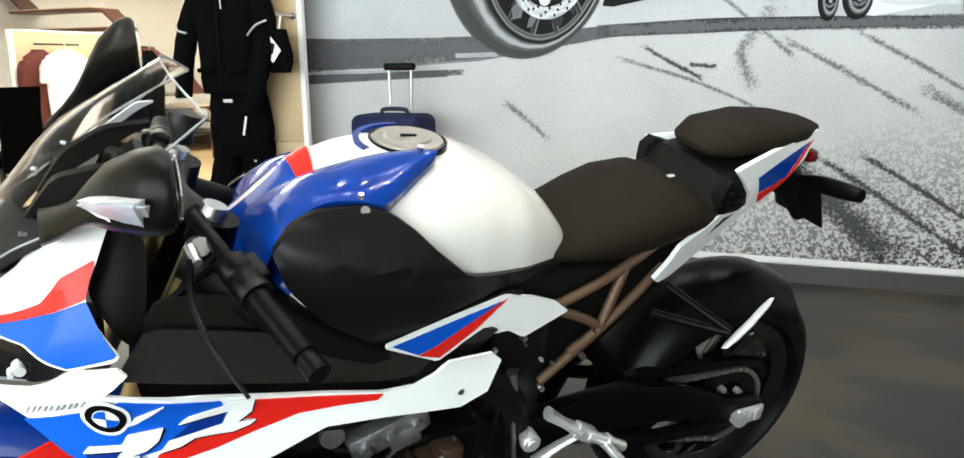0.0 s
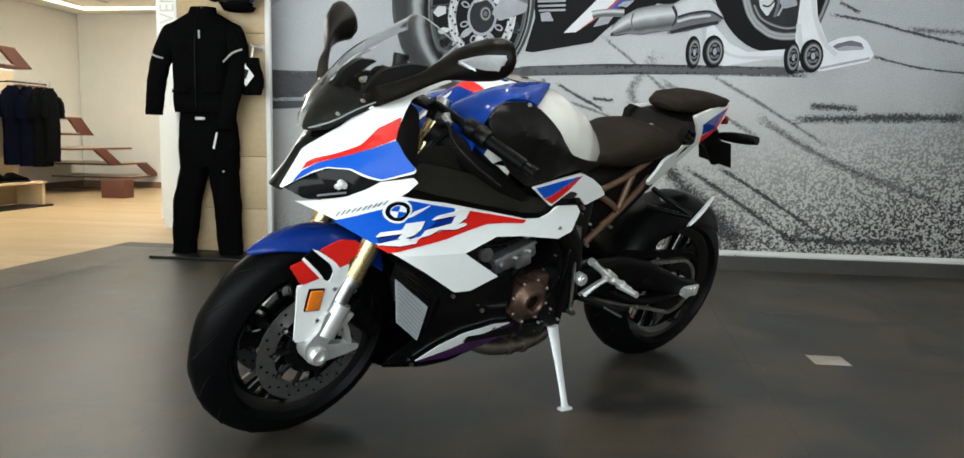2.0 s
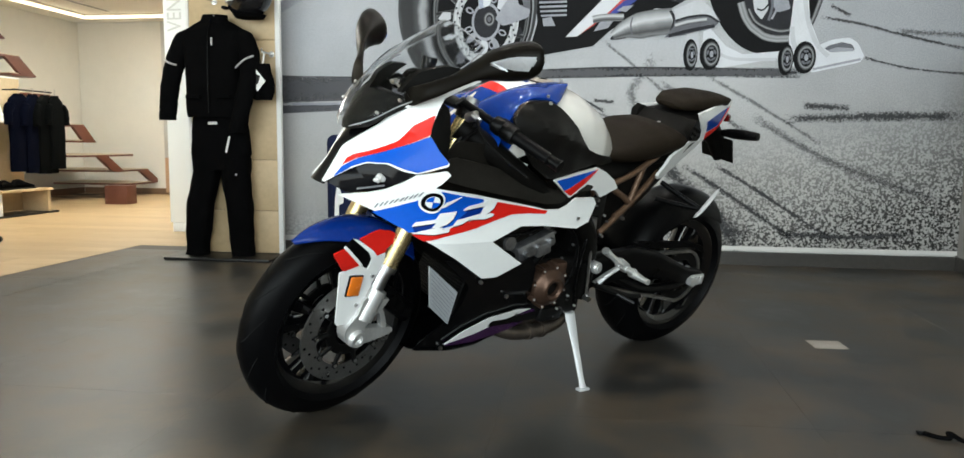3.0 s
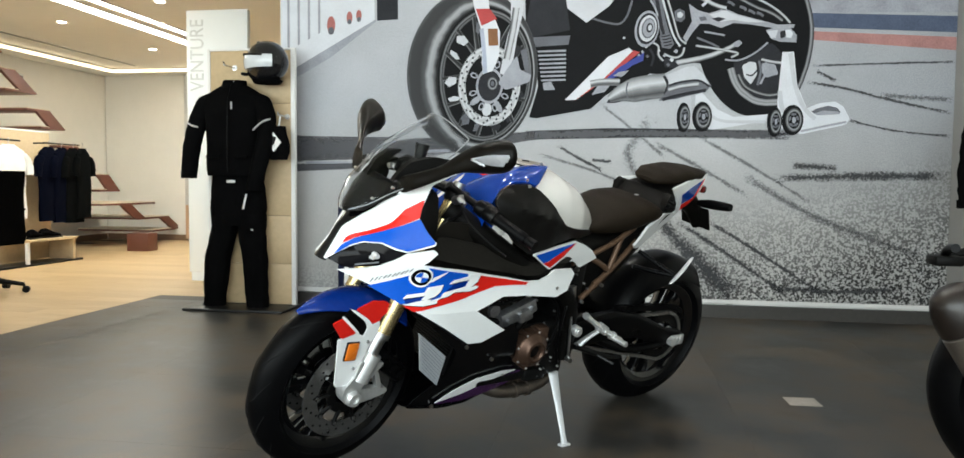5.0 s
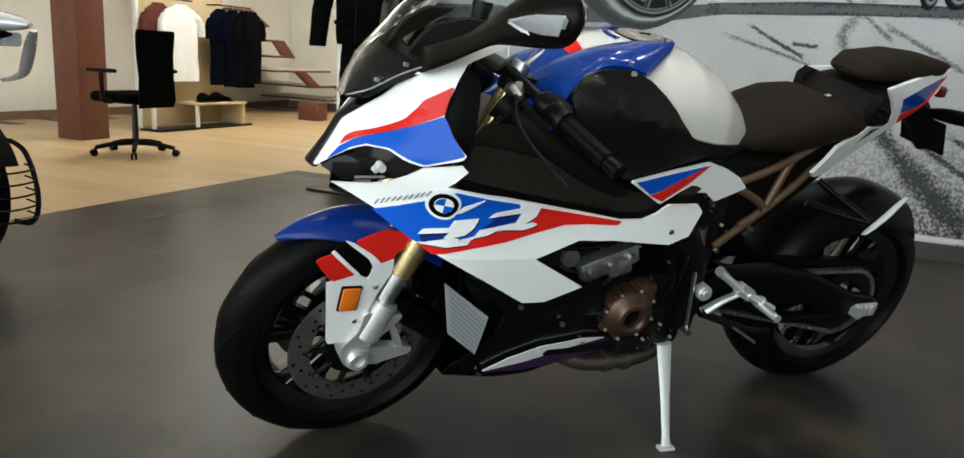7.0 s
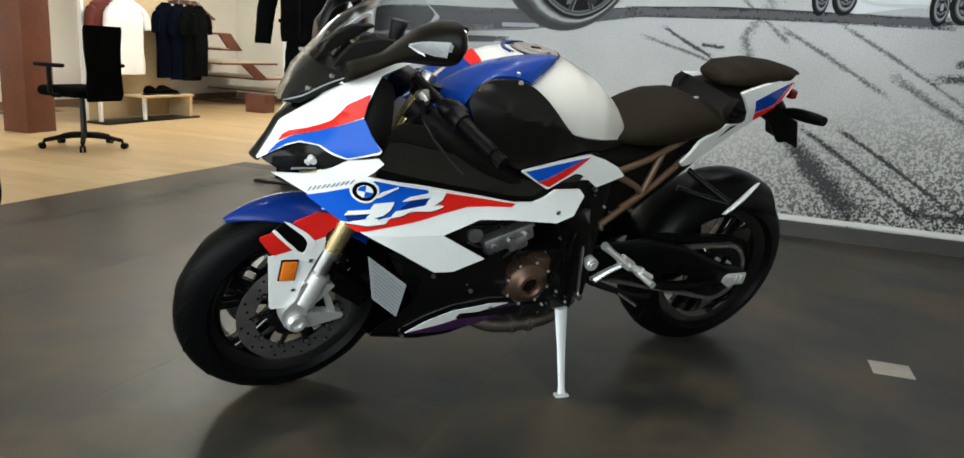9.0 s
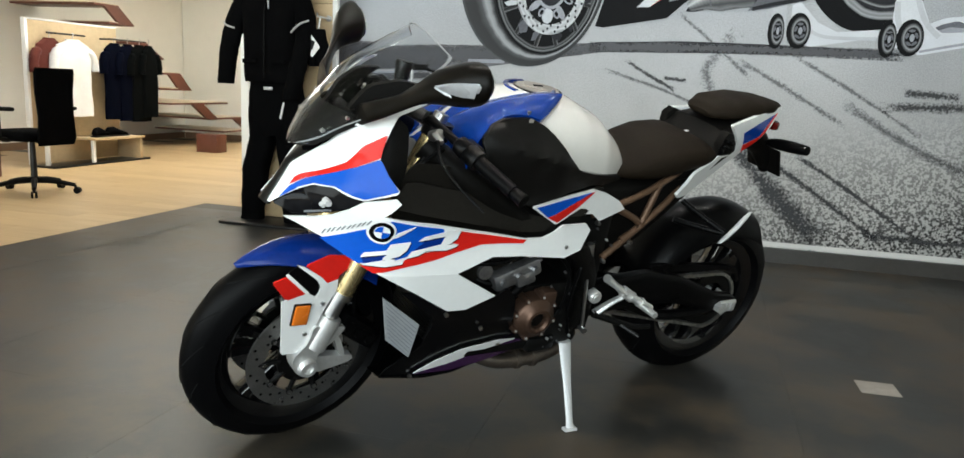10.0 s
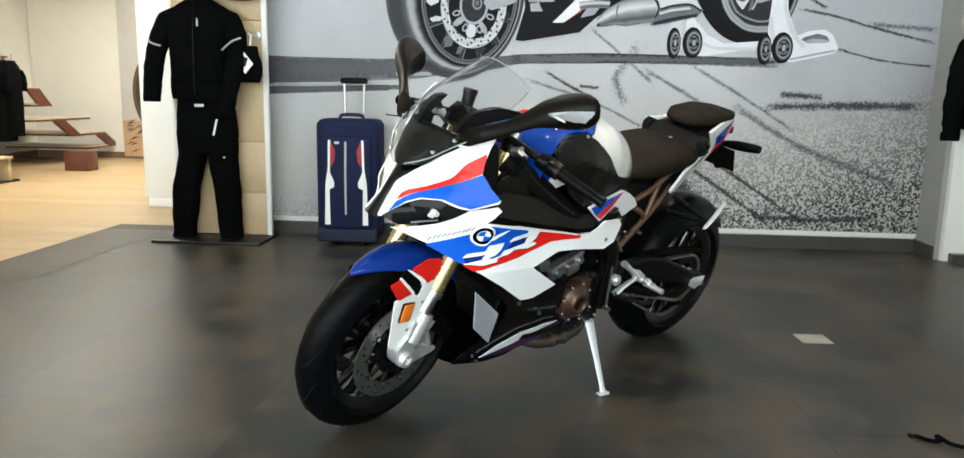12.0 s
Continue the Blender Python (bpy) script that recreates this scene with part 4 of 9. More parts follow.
# belly pan
BELLY = [(1.262, 0.545), (1.232, 0.540), (1.123, 0.470), (1.071, 0.470), (0.99, 0.505), (0.95, 0.53), (0.915, 0.49), (0.895, 0.42), (0.875, 0.345), (0.80, 0.305), (0.783, 0.287), (0.866, 0.234), (0.996, 0.187), (1.096, 0.183),
         (1.231, 0.205), (1.225, 0.238), (1.150, 0.335), (1.146, 0.45)]
belly = both("belly_fairing", sheets(BELLY, lambda u, w: hull(u, w) - 0.011, 0.006, 0.025, 1, 0.1), GLOSS_BLACK, "gloss black belly fairing with a white stripe")
both("white_stripe", sheets([(1.139, 0.217), (1.086, 0.27), (1.015, 0.311), (0.912, 0.33), (0.846, 0.322), (0.936, 0.294), (1.035, 0.247)], proud(1), 0.003, 0.02, 1, 0.06), WHITE, "white stripe", belly)
both("purple_stripe", sheets([(1.135, 0.212), (1.033, 0.241), (0.914, 0.291), (0.835, 0.318), (0.795, 0.290), (0.889, 0.240), (1.02, 0.207)], proud(0.5), 0.003, 0.02, 1, 0.06), PURPLE, "dark purple stripe", belly)
bm = B()
rows = [[Vector((q.x, k * (q.y - 0.008), q.z - 0.03 * (1 - k * k))) for k in [j / 6 - 1 for j in range(13)]] for q in [FLANK @ Vector((u, hull(u, w), w)) for u, w in ((1.231, 0.215), (1.096, 0.192), (0.996, 0.196), (0.866, 0.242), (0.783, 0.295))]]
rings(bm, rows, close=False)
part("belly_floor", bm, BLACK_PLASTIC, bike)

# radiator
bm = B()
m = Matrix.Translation((1.060, 0, 0.44)) @ Matrix.Rotation(radians(-14), 4, "Y")
box(bm, (-0.02, -0.12, -0.13), (0.02, 0.12, 0.13), 0.006, m)
radiator = part("radiator", bm, DARK_METAL, bike, "dark finned radiator behind the front wheel")
bm = B()
for k in range(26):
    z = -0.12 + 0.0096 * k
    box(bm, (0.02, -0.11, z), (0.027, 0.11, z + 0.005), 0, m)
each_part("radiator_fin", bm, DARK_METAL, radiator, "fine dark radiator fins")
RADSIDE = [(1.298, 0.538), (1.187, 0.447), (1.204, 0.350), (1.275, 0.412)]
both("radiator_cheek", sheets(RADSIDE, lambda u, w: 0.2215, 0.006, 0.04, 0), CHEEK_SILVER, "silver grey radiator side panel", datum=False)
for k in range(1, 10):
    t = k / 10
    ua, wa, ub, wb = 1.298 - 0.023 * t, 0.538 - 0.126 * t, 1.187 + 0.017 * t, 0.447 - 0.097 * t
    both("cheek_slot", sheets([(ua - 0.006, wa), (ub + 0.006, wb), (ub + 0.006, wb - 0.0028), (ua - 0.006, wa - 0.0028)], lambda u, w: 0.2226, 0.002, 0.08, 0), BAR_GREY, datum=False)

# dark body behind the fairing
CORE = [(1.30, 0.79), (1.27, 0.60), (1.15, 0.50), (0.86, 0.60), (0.72, 0.70), (0.66, 0.80), (0.905, 0.74), (1.05, 0.80), (1.15, 0.86), (1.25, 0.87)]
both("inner_panel", sheets(CORE, lambda u, w: 0.205 + 0.10 * max(0, w - 0.75), 0.006, 0.05, 1, 0.12), LEDGE_BLACK, "matt black inner panel")
LEDGE = [(1.315, 0.775), (1.22, 0.752), (0.95, 0.697), (0.885, 0.695), (0.83, 0.725), (0.745, 0.722), (0.72, 0.735), (0.80, 0.75), (0.905, 0.73), (1.10, 0.795), (1.27, 0.83)]
both("fairing_ledge", sheets(LEDGE, lambda u, w: 0.265 - 0.55 * max(0, w - (0.70 + 0.16 * (u - 0.88))), 0.006, 0.04, 1, 0.12), LEDGE_BLACK, "satin black ledge inside the fairing")

# tank
def tank_section(u):
    top = ramp(u, (0.515, 0.535, 0.57, 0.65, 0.74, 0.83, 0.90, 0.95, 1.0, 1.04, 1.07, 1.10, 1.17), (0.838, 0.866, 0.908, 0.970, 1.009, 1.022, 1.024, 1.017, 1.001, 0.978, 0.952, 0.925, 0.870))
    low = ramp(u, (0.515, 0.57, 0.70, 0.80, 0.88, 1.0, 1.17), (0.803, 0.805, 0.828, 0.855, 0.865, 0.850, 0.790))
    half = ramp(u, (0.515, 0.535, 0.566, 0.60, 0.65, 0.75, 0.83, 0.95, 1.05, 1.17), (0.070, 0.092, 0.112, 0.132, 0.160, 0.194, 0.210, 0.214, 0.205, 0.140))
    return top, low, half


def tank_point(u, s, lift=0.0):
    """s runs from -1 on the right edge over the top to 1 on the left edge."""
    top, low, half = tank_section(u)
    a = s * math.pi / 2
    c, d = abs(math.cos(a)), math.sin(a)
    front = ramp(u, (0.55, 0.80, 0.95), (0.58, 0.66, 0.86))
    return Vector((u, math.copysign(abs(d) ** 0.82, d) * (half + lift), low + (top + lift - low) * c ** front))


def slope(bm):
    """The right shoulder of the tank lies a little lower than the left one."""
    for v in bm.verts:
        v.co.z += 0.42 * min(0.0, v.co.y + 0.03)
    return bm


def sunk(bm):
    """The right shroud hangs lower on its shoulder."""
    bmesh.ops.translate(bm, vec=(0, -0.030, -0.034), verts=bm.verts)
    return bm


us = [0.515 + 0.655 * k / 46 for k in range(47)]
bm = rings(B(), [[tank_point(u, k / 18 - 1) for k in range(37)] for u in us], close=False)
ends = [[v for v in bm.verts if abs(v.co.x - e) < 1e-5] for e in (us[0], us[-1])]
for e in ends:
    bm.faces.new(e)
tank = part("fuel_tank", slope(bm), WARM_WHITE, bike, "white fuel tank with blue and red panels")


def tank_patch(edge, lift, thick=0.003):
    """A painted panel on the tank: each row of edge gives the span of s at one u."""
    bm = B()
    rows = []
    fine = []
    for (u0, a0, b0), (u1, a1, b1) in zip(edge, edge[1:]):
        for k in range(4):
            fine.append((u0 + (u1 - u0) * k / 4, a0 + (a1 - a0) * k / 4, b0 + (b1 - b0) * k / 4))
    fine.append(edge[-1])
    for u, s0, s1 in fine:
        rows.append([tank_point(u, s0 + (s1 - s0) * k / 12, lift) for k in range(13)])
    rings(bm, rows, close=False)
    geom = bmesh.ops.extrude_face_region(bm, geom=list(bm.faces))["geom"]
    for v in geom:
        if isinstance(v, bmesh.types.BMVert):
            v.co -= Vector((0, math.copysign(thick, v.co.y) * 0.6, thick * 0.7))
    return bm


def tank_shroud():
    """The raised blue cover that sweeps back along the shoulder of the tank, wide at the steering head and pointed behind."""
    upper = curve_points([(0.812, 0.100, 1.034), (0.845, 0.088, 1.033), (0.900, 0.076, 1.026), (0.955, 0.066, 1.013), (1.005, 0.050, 0.993), (1.045, 0.034, 0.970), (1.085, 0.020, 0.938), (1.125, 0.012, 0.900)], 4)
    lower = curve_points([(0.822, 0.116, 1.020), (0.880, 0.165, 1.006), (0.930, 0.203, 0.995), (0.968, 0.204, 1.004), (1.020, 0.198, 1.003), (1.066, 0.200, 0.978), (1.098, 0.206, 0.938), (1.118, 0.200, 0.860)], 4)
    rows = []
    for i, (a, b) in enumerate(zip(upper, lower)):
        k = i / (len(upper) - 1)
        swell = 0.020 * math.sin(min(1.0, 0.25 + 1.6 * k) * math.pi / 2)
        row = []
        for j in range(13):
            t = j / 12
            q = a.lerp(b, t)
            bulge = swell * math.sin(math.pi * t) ** 0.7
            row.append(q + Vector((0.0, 0.45 * bulge, 0.9 * bulge)))
        row.append(b + Vector((0, -0.006, -0.010)))
        rows.append(row)
    bm = rings(B(), rows, close=False)
    geom = bmesh.ops.extrude_face_region(bm, geom=list(bm.faces))["geom"]
    for v in geom:
        if isinstance(v, bmesh.types.BMVert):
            v.co -= Vector((0, 0.005, 0.009))
    return bm


FRONT_SPAN = [(1.030, -0.34, 0.16), (1.040, -0.5, 0.5), (1.060, -0.8, 0.8), (1.09, -1.0, 1.0), (1.17, -1.0, 1.0)]
RED_SPAN = [(0.820, -0.34, -0.325), (0.865, -0.42, -0.315), (0.90, -0.45, -0.295), (0.95, -0.47, -0.262), (0.985, -0.48, -0.225), (0.999, -0.34, 0.02), (1.006, -0.34, 0.16), (1.030, -0.34, 0.18)]
for side in (1, -1):
    shroud = part("tank_shroud", tank_shroud() if side > 0 else sunk(slope(mirrored(tank_shroud()))), BLUE, tank, "raised gloss blue tank shroud")
    bm = B()
    for q, r in (((0.845, 0.108, 1.045), 0.0055), ((0.968, 0.198, 1.012), 0.0045)):
        z = q[2] if side > 0 else q[2] + 0.42 * min(0.0, 0.03 - q[1]) - 0.034
        rod(bm, (q[0], side * q[1], z - 0.006), (q[0], side * (q[1] + 0.002), z + 0.002), r, seg=12)
    each_part("shroud_screw", bm, STEEL, shroud)
part("front_panel", slope(tank_patch(FRONT_SPAN, 0.004)), BLUE, tank, "gloss blue panel behind the steering head")
part("red_stripe", slope(tank_patch(RED_SPAN, 0.0045)), RED, tank, "red tank stripe")
bm = B()
m = Matrix.Translation((0.830, 0.012, 1.020)) @ Matrix.Rotation(radians(-2), 4, "Y")
ring_m = m @ Matrix.Rotation(radians(90), 4, "X")
turned(bm, [(0.0, 0.009), (0.038, 0.009), (0.041, 0.006), (0.060, 0.006), (0.064, 0.0), (0.064, -0.01)], (0, 0, 0), 40)
bmesh.ops.transform(bm, matrix=ring_m, verts=bm.verts)
cap = part("filler_cap", bm, mat("brushed_cap_metal", (0.36, 0.335, 0.30), 0.42, 0.6, vary=0.15, scale=30), tank, "brushed round filler cap")
bm = turned(B(), [(0.0645, 0.004), (0.068, 0.004), (0.068, -0.012), (0.0645, -0.012)], (0, 0, 0), 40, loop=True)
bmesh.ops.transform(bm, matrix=ring_m, verts=bm.verts)
part("cap_seal", bm, BLACK_PLASTIC, cap)
bm = B()
box(bm, (-0.014, -0.004, 0.008), (0.014, 0.004, 0.012), 0.001, m)
part("cap_lock", bm, BLACK_PLASTIC, cap)
bm = B()
turned(bm, [(0.084, 0.002), (0.094, 0.002), (0.094, -0.008), (0.084, -0.008)], (0, 0, 0), 40, loop=True, start=radians(-20), end=radians(95))
bmesh.ops.transform(bm, matrix=ring_m, verts=bm.verts)
part("cap_surround", bm, DEEP_BLUE, tank)

# knee panel: the broad black cover under the tank
KNEE = [(1.104, 0.953), (1.075, 0.982), (1.039, 0.997), (0.964, 1.0), (0.92, 0.981), (0.888, 0.957), (0.844, 0.913), (0.792, 0.865), (0.699, 0.838), (0.552, 0.807), (0.545, 0.792), (0.634, 0.790), (0.71, 0.806), (0.827, 0.802), (0.946, 0.779), (1.02, 0.824), (1.084, 0.895)]
knee_side = lambda u, w: ramp(u, (0.5, 0.55, 0.65, 0.75, 0.85, 0.95, 1.05, 1.12), (0.07, 0.10, 0.155, 0.20, 0.235, 0.25, 0.25, 0.235)) - 0.6 * max(0, w - 0.93) + 0.012 * math.exp(-((u - 0.98) / 0.08) ** 2 - ((w - 0.90) / 0.04) ** 2) + 0.012 * math.exp(-((w - 0.935 - 0.32 * (u - 1.0)) / 0.018) ** 2)
knee = both("knee_panel", sheets(KNEE, knee_side, 0.01, 0.018, 1, 0.14), KNEE_BLACK, "matt black cover beneath the tank", datum=False, far=(0.02, -0.09))
bm = B()
rod(bm, (0.965, 0.205, 0.990), (0.965, 0.213, 0.993), 0.007, seg=12)
part("knee_screw", bm, STEEL, knee[0])

# quarter panel under the seat
QUARTER = [(0.947, 0.785), (0.811, 0.795), (0.704, 0.8), (0.641, 0.778), (0.577, 0.746), (0.541, 0.715), (0.651, 0.696), (0.691, 0.725), (0.784, 0.739), (0.841, 0.719)]
q_side = lambda u, w: 0.132 + 0.278 * (u - 0.54) + 0.022
quarters = both("quarter_panel", sheets(QUARTER, q_side, 0.008, 0.03, 1, 0.06), WHITE, "white quarter panel with blue and red wedge", datum=False)
both("blue_wedge", sheets([(0.930, 0.782), (0.809, 0.789), (0.718, 0.793), (0.849, 0.7525), (0.881, 0.748)], lambda u, w: q_side(u, w) + 0.0018, 0.002, 0.04, 0), LIGHT_BLUE, "", quarters, False)
both("red_wedge", sheets([(0.880, 0.746), (0.849, 0.7505), (0.716, 0.792), (0.703, 0.794), (0.764, 0.757), (0.838, 0.726)], lambda u, w: q_side(u, w) + 0.0018, 0.002, 0.04, 0), RED, "", quarters, False)


# seats and tail
def cushion(name, spine, material, label, parent=bike):
    """spine rows: u, top, bottom, half width."""
    secs = []
    for u, top, low, half in spine:
        secs.append([Vector((u, half * math.copysign(abs(math.cos(a)) ** 0.7, math.cos(a)), low + (top - low) * (0.5 + 0.5 * math.copysign(abs(math.sin(a)) ** 0.85, math.sin(a))))) for a in [2 * math.pi * k / 28 for k in range(28)]])
    return part(name, rings(B(), secs), material, parent, label)


def blend(rows, n=4):
    return [tuple(q) for q in np.array([[*p] for p in np.vstack([np.interp(np.linspace(0, len(rows) - 1, (len(rows) - 1) * n + 1), range(len(rows)), np.array(rows)[:, c]) for c in range(4)]).T])]


rider_seat = cushion("rider_seat", blend([(0.590, 0.815, 0.792, 0.095), (0.56, 0.832, 0.787, 0.115), (0.52, 0.846, 0.780, 0.127), (0.475, 0.864, 0.776, 0.138), (0.42, 0.888, 0.778, 0.150), (0.35, 0.910, 0.792, 0.158), (0.27, 0.915, 0.815, 0.155), (0.21, 0.897, 0.832, 0.138), (0.165, 0.866, 0.845, 0.105)]), SEAT_CLOTH, "dark brown rider seat")
bm = B()
box(bm, (-0.014, -0.006, 0), (0.014, 0.006, 0.002), 0.001, Matrix.Translation((0.248, 0.012, 0.9075)) @ Matrix.Rotation(radians(8), 4, "Y"))
part("seat_tab", bm, LAMP_WHITE, rider_seat, "small pale tab")
cushion("pillion_seat", blend([(0.204, 0.982, 0.970, 0.040), (0.190, 0.998, 0.960, 0.066), (0.145, 1.019, 0.957, 0.092), (0.04, 1.032, 0.966, 0.100), (-0.05, 1.028, 0.982, 0.080), (-0.11, 1.018, 0.996, 0.046), (-0.137, 1.008, 1.000, 0.022)]), SEAT_CLOTH, "dark brown raised pillion seat")
bm = B()
secs = []
for u, top, low, half in ((0.34, 0.82, 0.76, 0.10), (0.24, 0.88, 0.79, 0.135), (0.19, 0.945, 0.82, 0.135), (0.13, 0.960, 0.85, 0.120), (0.04, 0.967, 0.88, 0.098), (-0.06, 0.980, 0.93, 0.062), (-0.12, 0.990, 0.96, 0.035)):
    secs.append([Vector((u, half * math.copysign(abs(math.cos(a)) ** 0.5, math.cos(a)), low + (top - low) * (0.5 + 0.5 * math.copysign(abs(math.sin(a)) ** 0.5, math.sin(a))))) for a in [2 * math.pi * k / 20 for k in range(20)]])
rings(bm, secs)
part("tail_body", bm, MATT_BLACK, bike, "matt black tail unit under the seats")
TAIL = [(-0.105, 1.011), (0.067, 0.990), (0.180, 0.974), (0.200, 0.970), (0.165, 0.941), (0.130, 0.906), (0.116, 0.866), (0.214, 0.872), (0.243, 0.850), (0.305, 0.822), (0.318, 0.786), (0.345, 0.750), (0.328, 0.735), (0.294, 0.737), (0.195, 0.798), (0.078, 0.866), (-0.006, 0.908), (-0.068, 0.948)]
tail_side = lambda u, w: 0.062 + 0.31 * (u + 0.09) - 0.3 * max(0, 0.914 - w)
tails = both("tail_fairing", sheets(TAIL, tail_side, 0.012, 0.03, 1, 0.06), WHITE, "white tail fairing with blue and red flash", datum=False)
for v in tails[1].data.vertices:
    v.co.z -= 0.030 * min(1.0, max(0.0, v.co.x / 0.12))
both("blue_flash", sheets([(0.114, 0.940), (0.02, 0.966), (-0.067, 0.987), (-0.002, 0.921), (0.093, 0.902)], lambda u, w: tail_side(u, w) + 0.0018, 0.002, 0.04, 0), BLUE, "", tails, False)
both("red_flash", sheets([(0.091, 0.898), (-0.005, 0.9185), (-0.072, 0.986), (-0.082, 0.990), (-0.034, 0.930), (0.017, 0.897), (0.076, 0.871)], lambda u, w: tail_side(u, w) + 0.0018, 0.002, 0.04, 0), RED, "", tails, False)
VENT = [(0.214, 0.926), (0.196, 0.946), (0.150, 0.934), (0.110, 0.880), (0.185, 0.864), (0.222, 0.870)]
both("tail_vent", sheets(VENT, lambda u, w: min(tail_side(u, w) - 0.010, 0.150), 0.03, 0.05, 0), MATT_BLACK, "black slotted side vent", datum=False)
bm = B()
for side in (1, -1):
    for r in range(3):
        for c in range(3):
            u, w = 0.200 - 0.026 * c, 0.920 - 0.019 * r - 0.008 * c
            box(bm, (u - 0.008, side * (tail_side(u, w) - 0.010), w - 0.005), (u + 0.008, side * (tail_side(u, w) - 0.004), w + 0.005), 0.002)
each_part("vent_cell", bm, GLOSS_BLACK, bike)
bm = B()
tube(bm, [(-0.05, 0, 0.90), (-0.12, 0, 0.86), (-0.17, 0, 0.80), (-0.185, 0, 0.765)], lambda t: 0.05 - 0.035 * t, 10, 5, 1.0)
box(bm, (-0.004, -0.075, -0.05), (0.004, 0.075, 0.05), 0.01, Matrix.Translation((-0.165, 0, 0.815)) @ Matrix.Rotation(radians(24), 4, "Y"))
holder = part("plate_holder", bm, MATT_BLACK, bike, "black number plate holder")
for side in (1, -1):
    bm = B()
    tube(bm, [(-0.12, side * 0.03, 0.880), (-0.125, side * 0.09, 0.89), (-0.13, side * 0.185, 0.903)], lambda t: 0.010 + 0.010 * math.sin(t * 2.6), 10)
    part("rear_indicator", bm, BLACK_PLASTIC, holder, "slim black rear indicator")
bm = B()
box(bm, (-0.135, -0.05, 0.925), (-0.105, 0.05, 0.955), 0.008)
part("tail_light", bm, mat("dark_red_lens", (0.12, 0.006, 0.006), 0.15, coat=0.8), bike, "dark red tail light")


# subframe, swingarm, chain
def bars(pairs, r, sides=(1, -1)):
    bm = B()
    for s in sides:
        for pts in pairs:
            tube(bm, [(u, s * v, w) for u, v, w in pts], r, 10, 4)
    return bm


SUBFRAME = [[(0.585, 0.165, 0.550), (0.45, 0.152, 0.640), (0.345, 0.134, 0.712), (0.30, 0.118, 0.748)], [(0.655, 0.165, 0.690), (0.48, 0.155, 0.742), (0.355, 0.135, 0.790), (0.31, 0.120, 0.806)], [(0.452, 0.152, 0.640), (0.405, 0.146, 0.772)], [(0.52, 0.158, 0.600), (0.46, 0.154, 0.65), (0.58, 0.158, 0.712)]]
both("subframe", lambda: bars(SUBFRAME, 0.0105, (1,)), FRAME_BRONZE, "bronze tubular subframe")
bm = B()
secs = []
for u, top, low, half in ((0.70, 0.80, 0.50, 0.125), (0.60, 0.800, 0.50, 0.128), (0.50, 0.792, 0.53, 0.128), (0.42, 0.788, 0.575, 0.122), (0.34, 0.792, 0.640, 0.112), (0.26, 0.815, 0.700, 0.100), (0.20, 0.84, 0.760, 0.085)):
    secs.append([Vector((u, half * math.copysign(abs(math.cos(a)) ** 0.45, math.cos(a)), low + (top - low) * (0.5 + 0.5 * math.copysign(abs(math.sin(a)) ** 0.45, math.sin(a))))) for a in [2 * math.pi * k / 24 for k in range(24)]])
part("undertray", rings(bm, secs), MATT_BLACK, bike, "matt black tray beneath the seat")
bm = B()
for side in (1, -1):
    for u, w in ((0.585, 0.555), (0.64, 0.682), (0.50, 0.612)):
        rod(bm, (u, side * 0.162, w), (u, side * 0.175, w), 0.007, 0.0055, 10)
each_part("subframe_bolt", bm, STEEL, bike)


def swing(side):
    bm = B()
    y = side * 0.13
    secs = []
    for u, w, h, d in ((0.60, 0.40, 0.055, 0.03), (0.50, 0.415, 0.06, 0.028), (0.36, 0.425, 0.062, 0.022), (0.22, 0.405, 0.052, 0.02), (0.10, 0.365, 0.042, 0.018), (0.02, 0.33, 0.042, 0.018), (-0.06, 0.322, 0.036, 0.016), (-0.085, 0.322, 0.02, 0.012)):
        secs.append([Vector((u, y + d * math.copysign(abs(math.cos(a)) ** 0.6, math.cos(a)), w + h * math.copysign(abs(math.sin(a)) ** 0.7, math.sin(a)))) for a in [2 * math.pi * k / 16 for k in range(16)]])
    rings(bm, secs)
    tube(bm, [(0.42, y, 0.37), (0.26, y, 0.31), (0.10, y, 0.30), (0.0, y, 0.315)], 0.018, 8)
    return bm


for side in (1, -1):
    part("swingarm", swing(side), BLACK_PLASTIC, bike, "gloss black swingarm")
bm = B()
box(bm, (-0.075, 0.148, 0.300), (0.005, 0.160, 0.345), 0.006)
rod(bm, (0.0, 0.145, 0.32), (0.0, 0.17, 0.32), 0.020, seg=6)
for k in range(3):
    box(bm, (-0.06 + 0.02 * k, 0.159, 0.306), (-0.048 + 0.02 * k, 0.164, 0.339), 0.002)
part("chain_adjuster", bm, ALU, bike, "bare metal chain adjuster")


